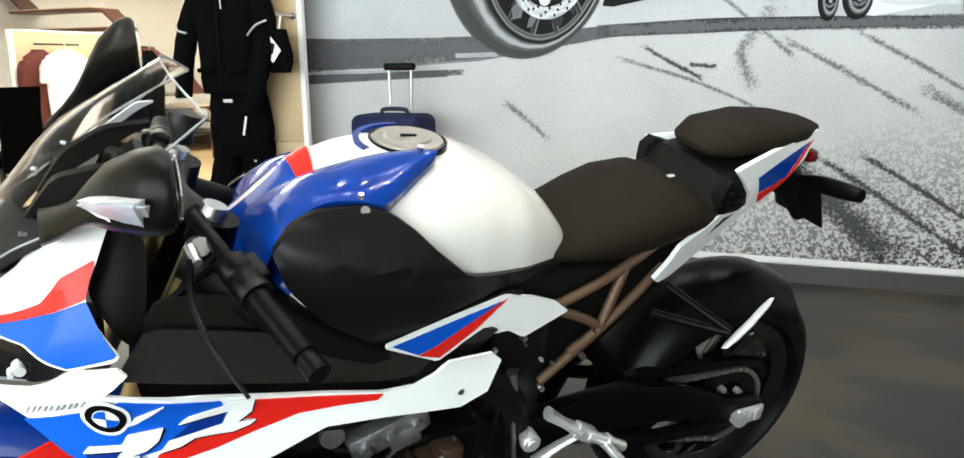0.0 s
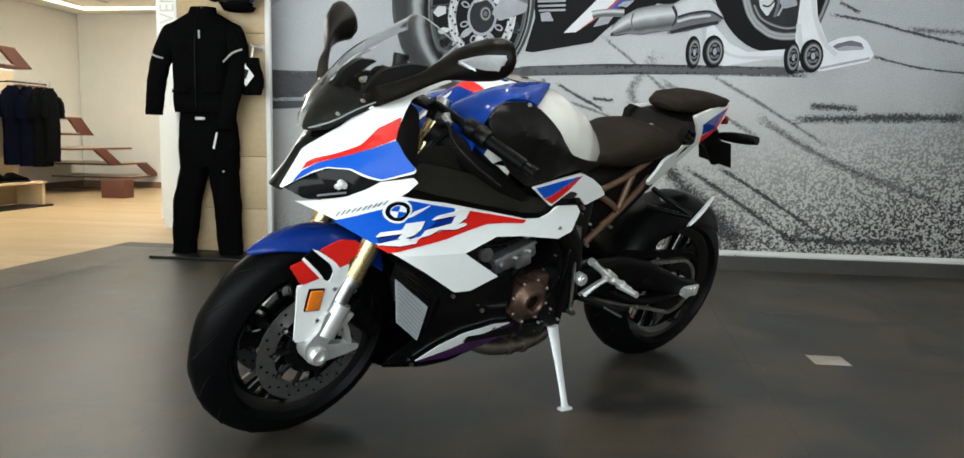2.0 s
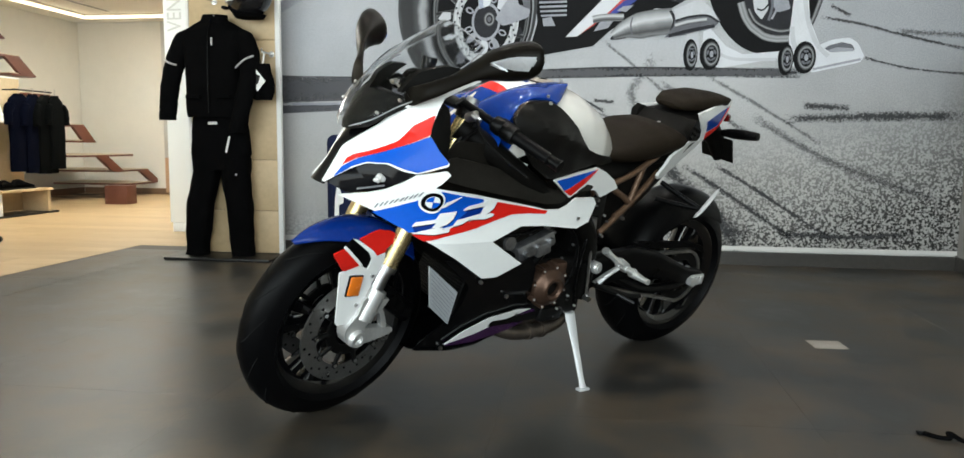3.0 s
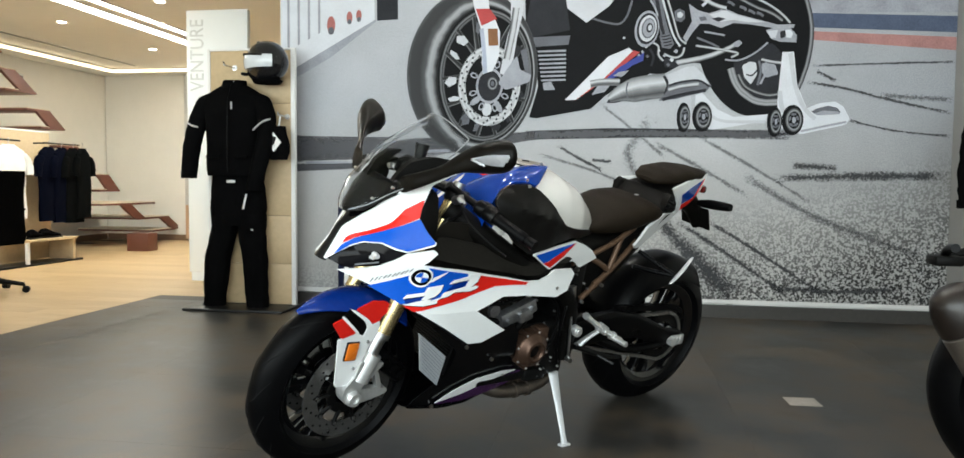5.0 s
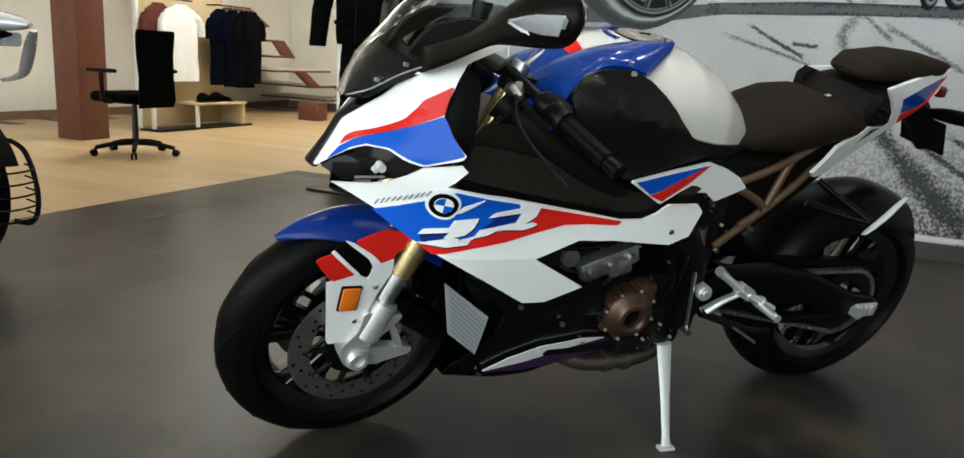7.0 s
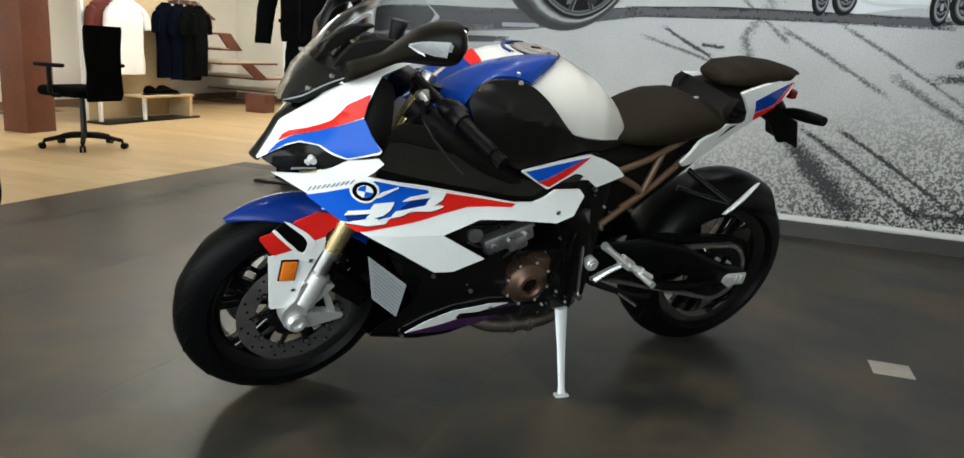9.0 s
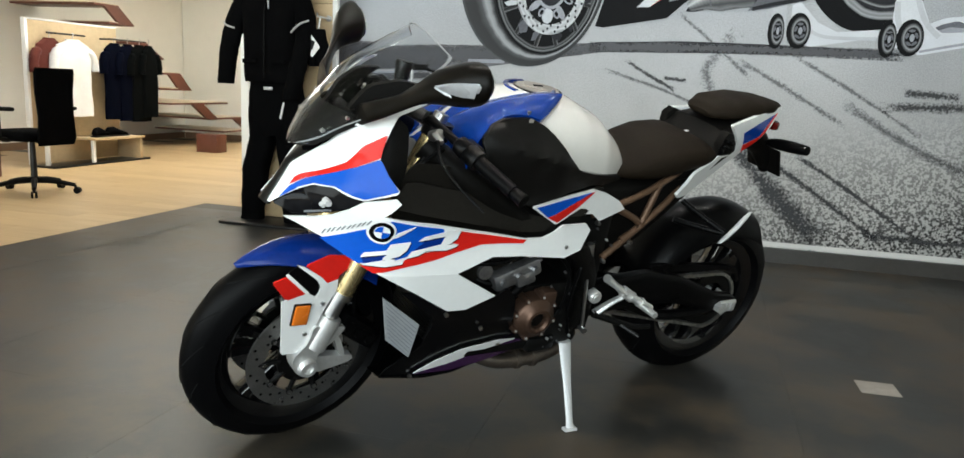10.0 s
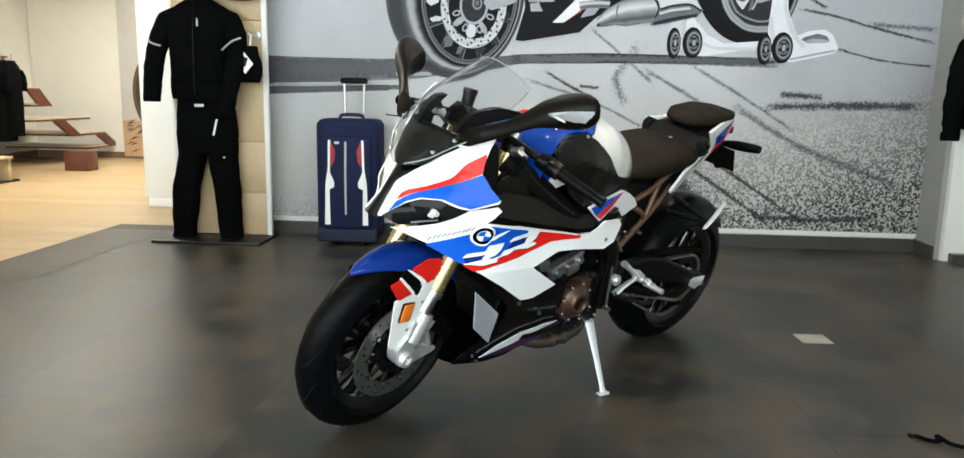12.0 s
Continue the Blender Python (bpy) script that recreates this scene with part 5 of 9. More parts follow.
def chain():
    """A closed loop of separate links round both sprockets."""
    bm = B()
    path = []
    r1, r0, cx, cz = 0.105, 0.036, 0.60, 0.40
    n = 30
    for k in range(n):
        a = math.pi / 2 + math.pi * k / (n - 1)
        path.append((r1 * math.cos(a), 0.32 + r1 * math.sin(a)))
    for k in range(1, 40):
        t = k / 40
        path.append((cx * t, (0.32 - r1) * (1 - t) + (cz - r0) * t))
    for k in range(10):
        a = -math.pi / 2 + math.pi * k / 9
        path.append((cx + r0 * math.cos(a), cz + r0 * math.sin(a)))
    for k in range(1, 40):
        t = 1 - k / 40
        path.append((cx * t, (0.32 + r1) * (1 - t) + (cz + r0) * t))
    for i, (u, w) in enumerate(path):
        u2, w2 = path[(i + 1) % len(path)]
        a = math.atan2(w2 - w, u2 - u)
        m = Matrix.Translation((u, 0.098, w)) @ Matrix.Rotation(-a, 4, "Y")
        box(bm, (-0.002, -0.007 if i % 2 else -0.009, -0.0055), (0.016, 0.007 if i % 2 else 0.009, 0.0055), 0, m)
    return bm


part("drive_chain", chain(), CHAIN_STEEL, bike, "steel drive chain")
bm = B()
sheet(bm, [(0.33, 0.47), (0.12, 0.452), (0.0, 0.448), (-0.07, 0.425), (-0.09, 0.39), (-0.10, 0.40), (-0.075, 0.445), (0.0, 0.466), (0.2, 0.485), (0.33, 0.49)], lambda u, w: 0.118, 0.02, 0.06, 1)
part("chain_guard", bm, BLACK_PLASTIC, bike, "black chain guard")
bm = B()
rows = []
for i in range(15):
    a = radians(18 + 100 * i / 14)
    rows.append([Vector((0.336 * math.cos(a), s * 0.118, 0.32 + 0.336 * math.sin(a) - 0.085 * abs(s) ** 3)) for s in [k / 5 - 1 for k in range(11)]])
rings(bm, rows, close=False)
geom = bmesh.ops.extrude_face_region(bm, geom=list(bm.faces))["geom"]
for v in geom:
    if isinstance(v, bmesh.types.BMVert):
        v.co.z += 0.004
part("rear_hugger", bm, BLACK_PLASTIC, bike, "black rear wheel hugger")
hanger = both("passenger_hanger", lambda: bars([[(0.30, 0.15, 0.715), (0.25, 0.20, 0.68), (0.205, 0.255, 0.650)], [(0.33, 0.16, 0.66), (0.27, 0.20, 0.65), (0.205, 0.255, 0.645)]], 0.009, (1,)), BLACK_PLASTIC, "black passenger foot rest bracket")
for side in (1, -1):
    bm = rings(B(), [[Vector((u + 0.010 * math.cos(a) * k, (0.26 + 0.012 * math.sin(a) * k), w + 0.006 * math.sin(a) * k)) for a in [2 * math.pi * j / 10 for j in range(10)]] for u, w, k in ((0.215, 0.615, 0.6), (0.20, 0.628, 1.0), (0.165, 0.66, 1.0), (0.13, 0.70, 0.8), (0.118, 0.715, 0.4))])
    part("hanger_tip", flanked(bm) if side > 0 else mirrored(flanked(bm)), SATIN_SILVER, hanger[0 if side > 0 else 1], "pale metal hanger tip")

# engine and lower frame
bm = B()
box(bm, (0.62, -0.19, 0.27), (1.02, 0.17, 0.50), 0.03)
engine = part("engine", bm, DARK_METAL, bike, "dark four-cylinder engine block")
bm = B()
box(bm, (0.84, -0.20, 0.46), (1.10, 0.18, 0.70), 0.03, Matrix.Translation((0.9, 0, 0.5)) @ Matrix.Rotation(radians(20), 4, "Y") @ Matrix.Translation((-0.9, 0, -0.5)))
part("cylinder_block", bm, DARK_METAL, engine, "dark slanted cylinder block")
part("gearbox", box(B(), (0.56, -0.15, 0.38), (0.70, 0.15, 0.72), 0.03), DARK_METAL, engine)
bm = B()
CU, CV, CW = 0.820, 0.222, 0.416          # middle of the round cover
prof = [(0.022, -0.010), (0.024, 0.010), (0.030, 0.016), (0.038, 0.014), (0.044, 0.004), (0.058, -0.002), (0.064, -0.012), (0.066, -0.05)]
turned(bm, prof, (CU, CV, CW), 40)
box(bm, (CU - 0.062, CV - 0.05, CW + 0.01), (CU - 0.012, CV - 0.006, CW + 0.082), 0.012)
cover = part("generator_cover", bm, BRONZE, engine, "bronze round engine cover")
bm = B()
for k in range(8):
    a = 2 * math.pi * (k + 0.3) / 8
    rod(bm, (CU + 0.066 * math.cos(a), CV - 0.05, CW + 0.066 * math.sin(a)), (CU + 0.066 * math.cos(a), CV - 0.008, CW + 0.066 * math.sin(a)), 0.0095, seg=12)
each_part("cover_lobe", bm, BRONZE, cover)
part("cover_plug", rod(B(), (CU, CV - 0.03, CW), (CU, CV - 0.002, CW), 0.0225, seg=24), DARK_METAL, engine)
bm = B()
for k in range(8):
    a = 2 * math.pi * (k + 0.3) / 8
    rod(bm, (CU + 0.067 * math.cos(a), CV - 0.012, CW + 0.067 * math.sin(a)), (CU + 0.067 * math.cos(a), CV - 0.005, CW + 0.067 * math.sin(a)), 0.0038, seg=8)
each_part("cover_bolt", bm, ALU, engine)
bm = B()
m = Matrix.Translation((0.905, 0.195, 0.548)) @ Matrix.Rotation(radians(20), 4, "Y")
box(bm, (-0.075, -0.03, -0.026), (0.075, 0.03, 0.026), 0.012, m)
box(bm, (-0.05, 0.0, -0.04), (0.01, 0.035, 0.0), 0.01, m)
for k in range(3):
    rod(bm, m @ Vector((-0.05 + 0.05 * k, 0.02, 0.0)), m @ Vector((-0.05 + 0.05 * k, 0.042, 0.0)), 0.010, seg=8)
part("starter_motor", flanked(bm), DULL_ALU, engine, "bare aluminium starter motor")
bm = B()
rod(bm, (1.005, 0.17, 0.560), (1.005, 0.215, 0.562), 0.026, 0.021, 18)
rod(bm, (1.03, 0.19, 0.63), (1.03, 0.235, 0.63), 0.013, 0.013, 12)
rod(bm, (0.89, 0.20, 0.62), (0.89, 0.24, 0.62), 0.014, 0.012, 12)
each_part("engine_plug", flanked(bm), DULL_ALU, engine, "dull round engine plugs")
bm = B()
tube(bm, [(1.02, 0.19, 0.49), (0.95, 0.215, 0.475), (0.88, 0.215, 0.52), (0.84, 0.20, 0.60)], 0.014, 10)
tube(bm, [(1.05, 0.16, 0.55), (0.98, 0.20, 0.52), (0.90, 0.20, 0.545)], 0.009, 8)
each_part("coolant_hose", flanked(bm), BLACK_PLASTIC, engine, "black rubber hose")
bm = B()
for s in (1, -1):
    tube(bm, [(1.20, s * 0.12, 0.90), (1.08, s * 0.19, 0.82), (0.92, s * 0.205, 0.72), (0.78, s * 0.205, 0.66), (0.68, s * 0.19, 0.58), (0.63, s * 0.17, 0.46), (0.62, s * 0.16, 0.34)], lambda t: 0.036 - 0.006 * t, 12, 4)
part("main_frame", bm, MATT_BLACK, bike, "matt black main frame beam")
bm = B()
turned(bm, [(0.0, 0.226), (0.009, 0.226), (0.010, 0.222), (0.017, 0.222), (0.020, 0.218), (0.020, 0.19)], (0.615, 0, 0.448), 20)
for u, w in ((0.66, 0.50), (0.715, 0.60), (0.70, 0.35), (0.74, 0.31), (0.66, 0.31), (0.78, 0.34), (0.60, 0.62), (0.70, 0.66)):
    rod(bm, (u, 0.185, w), (u, 0.193, w), 0.004, seg=8)
each_part("pivot_bolt", flanked(bm), ALU, bike, "bright swingarm pivot bolts")
bm = B()
rod(bm, (0.672, 0.215, 0.60), (0.640, 0.215, 0.345), 0.005, seg=8)
rod(bm, (0.676, 0.215, 0.625), (0.664, 0.215, 0.545), 0.011, seg=10)
rod(bm, (0.640, 0.205, 0.345), (0.640, 0.23, 0.345), 0.009, seg=10)
part("gear_linkage", flanked(bm), STEEL, bike, "steel gear linkage rod")

# foot rest
bm = B()
tube(bm, [(0.578, 0.205, 0.502), (0.545, 0.212, 0.478), (0.51, 0.220, 0.455)], lambda t: 0.014 + 0.005 * abs(2 * t - 1), 8, 4, 0.7)
box(bm, (-0.026, -0.012, -0.017), (0.026, 0.012, 0.017), 0.005, Matrix.Translation((0.500, 0.222, 0.450)) @ Matrix.Rotation(radians(32), 4, "Y").inverted())
rod(bm, (0.490, 0.224, 0.442), (0.402, 0.232, 0.396), 0.0125, 0.0115, 12)
rod(bm, (0.448, 0.228, 0.420), (0.440, 0.228, 0.416), 0.0165, 0.0165, 12)
tube(bm, [(0.505, 0.220, 0.445), (0.550, 0.21, 0.418), (0.592, 0.20, 0.382)], lambda t: 0.010 + 0.006 * t * t, 8, 4, 0.8)
rest = part("footrest_bracket", flanked(bm), ALU, bike, "cast silver footrest bracket")
b2 = mirrored(bars([[(0.592, 0.205, 0.520), (0.50, 0.222, 0.445), (0.415, 0.225, 0.405)]], 0.014, (1,)))
part("footrest_bracket", b2, ALU, bike, "cast silver footrest bracket")
bm = B()
rod(bm, (0.445, 0.215, 0.412), (0.445, 0.30, 0.412), 0.011, 0.010, 12)
part("foot_peg", flanked(bm), ALU, rest, "knurled metal foot peg")
bm = B()
tube(bm, [(0.60, 0.205, 0.385), (0.53, 0.215, 0.360), (0.44, 0.22, 0.330), (0.38, 0.225, 0.325)], lambda t: 0.012 - 0.004 * t, 8)
rod(bm, (0.50, 0.22, 0.345), (0.46, 0.27, 0.325), 0.007, seg=8)
part("heel_plate", flanked(bm), DARK_METAL, rest, "dark heel guard and lever")

# exhaust
bm = B()
tube(bm, [(0.90, 0.03, 0.26), (0.80, 0.08, 0.245), (0.70, 0.08, 0.25), (0.60, 0.03, 0.26)], 0.032, 12)
tube(bm, [(0.90, -0.06, 0.26), (0.75, -0.06, 0.24), (0.60, -0.10, 0.25)], 0.03, 12)
for u in (0.735, 0.77, 0.68):
    rod(bm, (u - 0.006, 0.08, 0.249), (u + 0.006, 0.08, 0.249), 0.042, seg=18)
tube(bm, [(0.95, 0.09, 0.25), (0.86, 0.122, 0.218), (0.75, 0.128, 0.216), (0.66, 0.12, 0.226), (0.56, 0.07, 0.25)], 0.023, 12)
for u in (0.79, 0.735):
    rod(bm, (u - 0.007, 0.127, 0.217), (u + 0.007, 0.127, 0.217), 0.030, seg=18)
exhaust = part("exhaust_pipe", bm, mat("heat_stained_steel", (0.15, 0.125, 0.105), 0.4, 0.9, vary=0.3, scale=18), bike, "heat-stained steel exhaust pipe")
bm = B()
tube(bm, [(0.60, -0.05, 0.27), (0.50, -0.08, 0.26), (0.42, -0.12, 0.27), (0.30, -0.20, 0.33), (0.16, -0.23, 0.38)], lambda t: 0.06 if t < 0.9 else 0.05, 16)
part("silencer", bm, DARK_METAL, bike, "dark grey exhaust silencer")

# small bright fittings on the engine and frame
for u, w, v, r in ((0.735, 0.545, 0.212, 0.007), (0.700, 0.470, 0.210, 0.006), (0.760, 0.350, 0.205, 0.007), (0.720, 0.318, 0.200, 0.006), (0.690, 0.296, 0.195, 0.007), (0.742, 0.288, 0.195, 0.006), (0.660, 0.335, 0.200, 0.006), (0.700, 0.345, 0.205, 0.005),
                   (0.840, 0.600, 0.225, 0.008), (0.800, 0.640, 0.215, 0.007), (0.930, 0.595, 0.215, 0.006), (0.985, 0.600, 0.205, 0.006), (0.760, 0.600, 0.215, 0.005), (0.590, 0.560, 0.185, 0.008), (0.560, 0.600, 0.175, 0.007), (0.630, 0.660, 0.180, 0.006), (0.640, 0.560, 0.200, 0.005), (0.775, 0.505, 0.215, 0.006)):
    part("engine_bolt", rod(B(), (u, v - 0.022, w), (u, v - 0.014, w), r * 0.55, r * 0.45, 10), DULL_ALU, engine)
for pts, r in (([(0.79, 0.20, 0.62), (0.74, 0.215, 0.56), (0.735, 0.215, 0.46), (0.76, 0.205, 0.40)], 0.006), ([(0.66, 0.20, 0.64), (0.70, 0.212, 0.56), (0.71, 0.212, 0.44), (0.68, 0.20, 0.34)], 0.005), ([(1.06, 0.19, 0.60), (0.97, 0.212, 0.605), (0.88, 0.21, 0.635), (0.80, 0.20, 0.67)], 0.007)):
    part("cable", tube(B(), pts, r, 8), BLACK_PLASTIC, engine)

# side stand, built in the bike's own tilted frame so that its foot meets the floor
foot = BIKE.inverted() @ Vector((0.0, 0.0, 0.010))
bm = B()
top = Vector((0.652, 0.165, 0.285))
rings(bm, [[c + Vector((rx * math.cos(a), ry * math.sin(a), 0)) for a in [2 * math.pi * k / 12 for k in range(12)]] for c, rx, ry in ((top, 0.022, 0.013), (top.lerp(foot, 0.12), 0.020, 0.012), (top.lerp(foot, 0.5), 0.0135, 0.010), (top.lerp(foot, 0.92), 0.0105, 0.009), (foot, 0.013, 0.011))])
stand = part("side_stand", bm, SATIN_SILVER, bike, "silver side stand holding the motorcycle up")
bm = B()
m = BIKE.inverted() @ Matrix.Translation((0.0, -0.002, 0.0055)) @ pose(0, 0, 0, 0, 0, 40)
box(bm, (-0.021, -0.013, -0.005), (0.021, 0.013, 0.005), 0.004, m)
part("stand_foot", bm, SATIN_SILVER, stand, "flat stand foot")
bm = B()
box(bm, (0.61, 0.10, 0.275), (0.70, 0.16, 0.33), 0.012)
box(bm, (0.70, 0.13, 0.27), (0.80, 0.18, 0.32), 0.012)
part("stand_mount", bm, DARK_METAL, bike)


# handlebars, steered with the fork
def grip_line(side, t):
    return Vector((1.195 - 0.050 * t, side * (0.160 + 0.235 * t), 0.958 - 0.055 * t))


for side in (1, -1):
    bm = B()
    rod(bm, grip_line(side, -0.25), grip_line(side, 1.0), 0.011, seg=14)
    clip = (WB + 0.028 - (0.945 - 0.30) * math.tan(RAKE), side * 0.105, 0.945)
    rod(bm, (clip[0] + 0.004, clip[1], 0.925), (clip[0] - 0.007, clip[1], 0.965), 0.036, seg=20)
    rod(bm, grip_line(side, -0.3), (clip[0], clip[1], 0.945), 0.016, seg=10)
    bar = part("handlebar", steered(bm), BLACK_PLASTIC, bike, "black clip-on handlebar")
    bm = B()
    secs = []
    for k in range(22):
        t = 0.46 + 0.50 * k / 21
        r = 0.0178 if k % 2 else 0.0165
        c, q = grip_line(side, t), (grip_line(side, 1) - grip_line(side, 0)).normalized()
        x = q.cross(Vector((0, 0, 1))).normalized()
        y = x.cross(q)
        secs.append([c + x * r * math.cos(a) + y * r * math.sin(a) for a in [2 * math.pi * j / 14 for j in range(14)]])
    rings(bm, secs)
    part("grip", steered(bm), RUBBER, bar, "ribbed black rubber grip")
    bm = B()
    rod(bm, grip_line(side, 0.96), grip_line(side, 1.10), 0.014, 0.017, 14)
    part("bar_end", steered(bm), BLACK_PLASTIC, bar, "black bar end")
    bm = B()
    q = (grip_line(side, 1) - grip_line(side, 0)).to_track_quat("Y", "Z").to_matrix().to_4x4()
    m = Matrix.Translation(grip_line(side, 0.33)) @ q
    turned(bm, [(0.0, -0.036), (0.017, -0.036), (0.023, -0.030), (0.025, -0.006), (0.022, 0.000), (0.025, 0.006), (0.024, 0.028), (0.018, 0.034), (0.0, 0.034)], (0, 0, 0), 22)
    bmesh.ops.transform(bm, matrix=m, verts=bm.verts)
    box(bm, (-0.030, -0.026, -0.016), (-0.004, 0.024, 0.020), 0.007, m)
    for k in range(3):
        box(bm, (-0.03, -0.022 + 0.016 * k, -0.002), (-0.022, -0.012 + 0.016 * k, 0.012), 0.002, m)
    part("switchgear", steered(bm), BLACK_PLASTIC, bar, "black handlebar switches")
    bm = B()
    m2 = Matrix.Translation(grip_line(side, 0.46)) @ q
    turned(bm, [(0.016, -0.008), (0.024, -0.008), (0.024, 0.008), (0.016, 0.008)], (0, 0, 0), 18, loop=True)
    bmesh.ops.transform(bm, matrix=m2, verts=bm.verts)
    part("grip_collar", steered(bm), DARK_METAL, bar)
    bm = B()
    tube(bm, [grip_line(side, 0.12) + Vector((0.045, 0, 0.0)), grip_line(side, 0.3) + Vector((0.066, 0, -0.022)), grip_line(side, 0.6) + Vector((0.075, 0, -0.035)), grip_line(side, 0.92) + Vector((0.070, side * 0.01, -0.045))], lambda t: 0.0052 - 0.002 * t, 8, 5, 0.7)
    part("lever", steered(bm), BLACK_PLASTIC, bar, "dark metal hand lever")
    bm = B()
    rod(bm, grip_line(side, 0.02) + Vector((0.035, 0, 0.0)), grip_line(side, 0.14) + Vector((0.038, 0, -0.004)), 0.009, 0.008, 12)
    rod(bm, (clip[0] + 0.0, clip[1], 0.965), (clip[0] - 0.008, clip[1], 0.985), 0.020, 0.018, 16)
    rod(bm, (clip[0] + 0.03, clip[1] + side * 0.03, 0.94), (clip[0] + 0.03, clip[1] + side * 0.06, 0.955), 0.014, seg=12)
    part("clamp_fitting", steered(bm), STEEL, bar, "polished clamp fittings")
bm = B()
tube(bm, [(1.18, -0.11, 0.955), (1.215, 0, 0.965), (1.18, 0.11, 0.955)], 0.026, 12, 6, 0.6)
part("top_yoke", steered(bm), DARK_METAL, bike, "dark fork top yoke")
bm = B()
tube(bm, [(1.19, 0.15, 0.93), (1.24, 0.13, 0.86), (1.22, 0.09, 0.78), (1.20, 0.05, 0.70)], 0.006, 8)
tube(bm, [(1.20, 0.17, 0.92), (1.26, 0.17, 0.88), (1.25, 0.12, 0.80), (1.21, 0.08, 0.72)], 0.005, 8)
tube(bm, [(1.33, 0.085, 0.58), (1.345, 0.11, 0.50), (1.33, 0.10, 0.42)], 0.005, 8)
tube(bm, [(1.19, -0.15, 0.93), (1.24, -0.13, 0.86), (1.22, -0.09, 0.78)], 0.006, 8)
each_part("brake_hose", steered(bm), BLACK_PLASTIC, bike, "black brake hoses and cables")


# ---- the printed mural ----
def asphalt_print():
    """A photograph of pale track asphalt: fine grit above, coarse dark grit near the lens of the photograph."""
    m = bpy.data.materials.new("printed_asphalt")
    m.use_nodes = True
    n, ln = m.node_tree.nodes, m.node_tree.links
    b = n["Principled BSDF"]
    b.inputs["Roughness"].default_value = 0.55
    b.inputs["Specular IOR Level"].default_value = 0.12
    tc, sep = n.new("ShaderNodeTexCoord"), n.new("ShaderNodeSeparateXYZ")
    ln.new(tc.outputs["Object"], sep.inputs[0])

    def noise(scale, detail):
        k = n.new("ShaderNodeTexNoise")
        k.inputs["Scale"].default_value, k.inputs["Detail"].default_value = scale, detail
        ln.new(tc.outputs["Object"], k.inputs["Vector"])
        return k.outputs["Fac"]

    def span(src, a, z, lo, hi):
        k = n.new("ShaderNodeMapRange")
        for key, val in (("From Min", a), ("From Max", z), ("To Min", lo), ("To Max", hi)):
            k.inputs[key].default_value = val
        ln.new(src, k.inputs["Value"])
        return k.outputs[0]

    def maths(op, a, c):
        k = n.new("ShaderNodeMath")
        k.operation = op
        for i, src in enumerate((a, c)):
            if isinstance(src, float):
                k.inputs[i].default_value = src
            else:
                ln.new(src, k.inputs[i])
        return k.outputs[0]

    near = span(maths("ADD", sep.outputs["Z"], span(sep.outputs["X"], -1.0, 2.3, 0.42, -0.42)), 0.0, 0.78, 1.0, 0.0)
    coarse = span(noise(72.0, 2), 0.44, 0.57, 0.06, 1.15)
    fine = span(noise(150.0, 3), 0.35, 0.65, 0.80, 1.06)
    cloud = span(noise(1.7, 4), 0.3, 0.7, 0.88, 1.06)
    blend = n.new("ShaderNodeMix")
    ln.new(maths("MULTIPLY", near, 0.96), blend.inputs[0])
    blend.inputs[2].default_value = 1.0
    ln.new(coarse, blend.inputs[3])
    # tone rises with height and drops towards the right end
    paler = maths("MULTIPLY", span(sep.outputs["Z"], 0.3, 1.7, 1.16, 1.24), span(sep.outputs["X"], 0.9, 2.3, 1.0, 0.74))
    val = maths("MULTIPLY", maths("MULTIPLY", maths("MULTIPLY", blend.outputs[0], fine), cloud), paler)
    col = n.new("ShaderNodeVectorMath")
    col.operation = "SCALE"
    tint = n.new("ShaderNodeMix")          # cool far off, neutral near the lens
    tint.data_type = "RGBA"
    ln.new(span(sep.outputs["Z"], 0.6, 1.5, 0.0, 1.0), tint.inputs[0])
    tint.inputs[6].default_value, tint.inputs[7].default_value = (0.435, 0.435, 0.428, 1), (0.402, 0.425, 0.462, 1)
    ln.new(tint.outputs[2], col.inputs[0])
    ln.new(val, col.inputs["Scale"])
    ln.new(col.outputs[0], b.inputs["Base Color"])
    return m


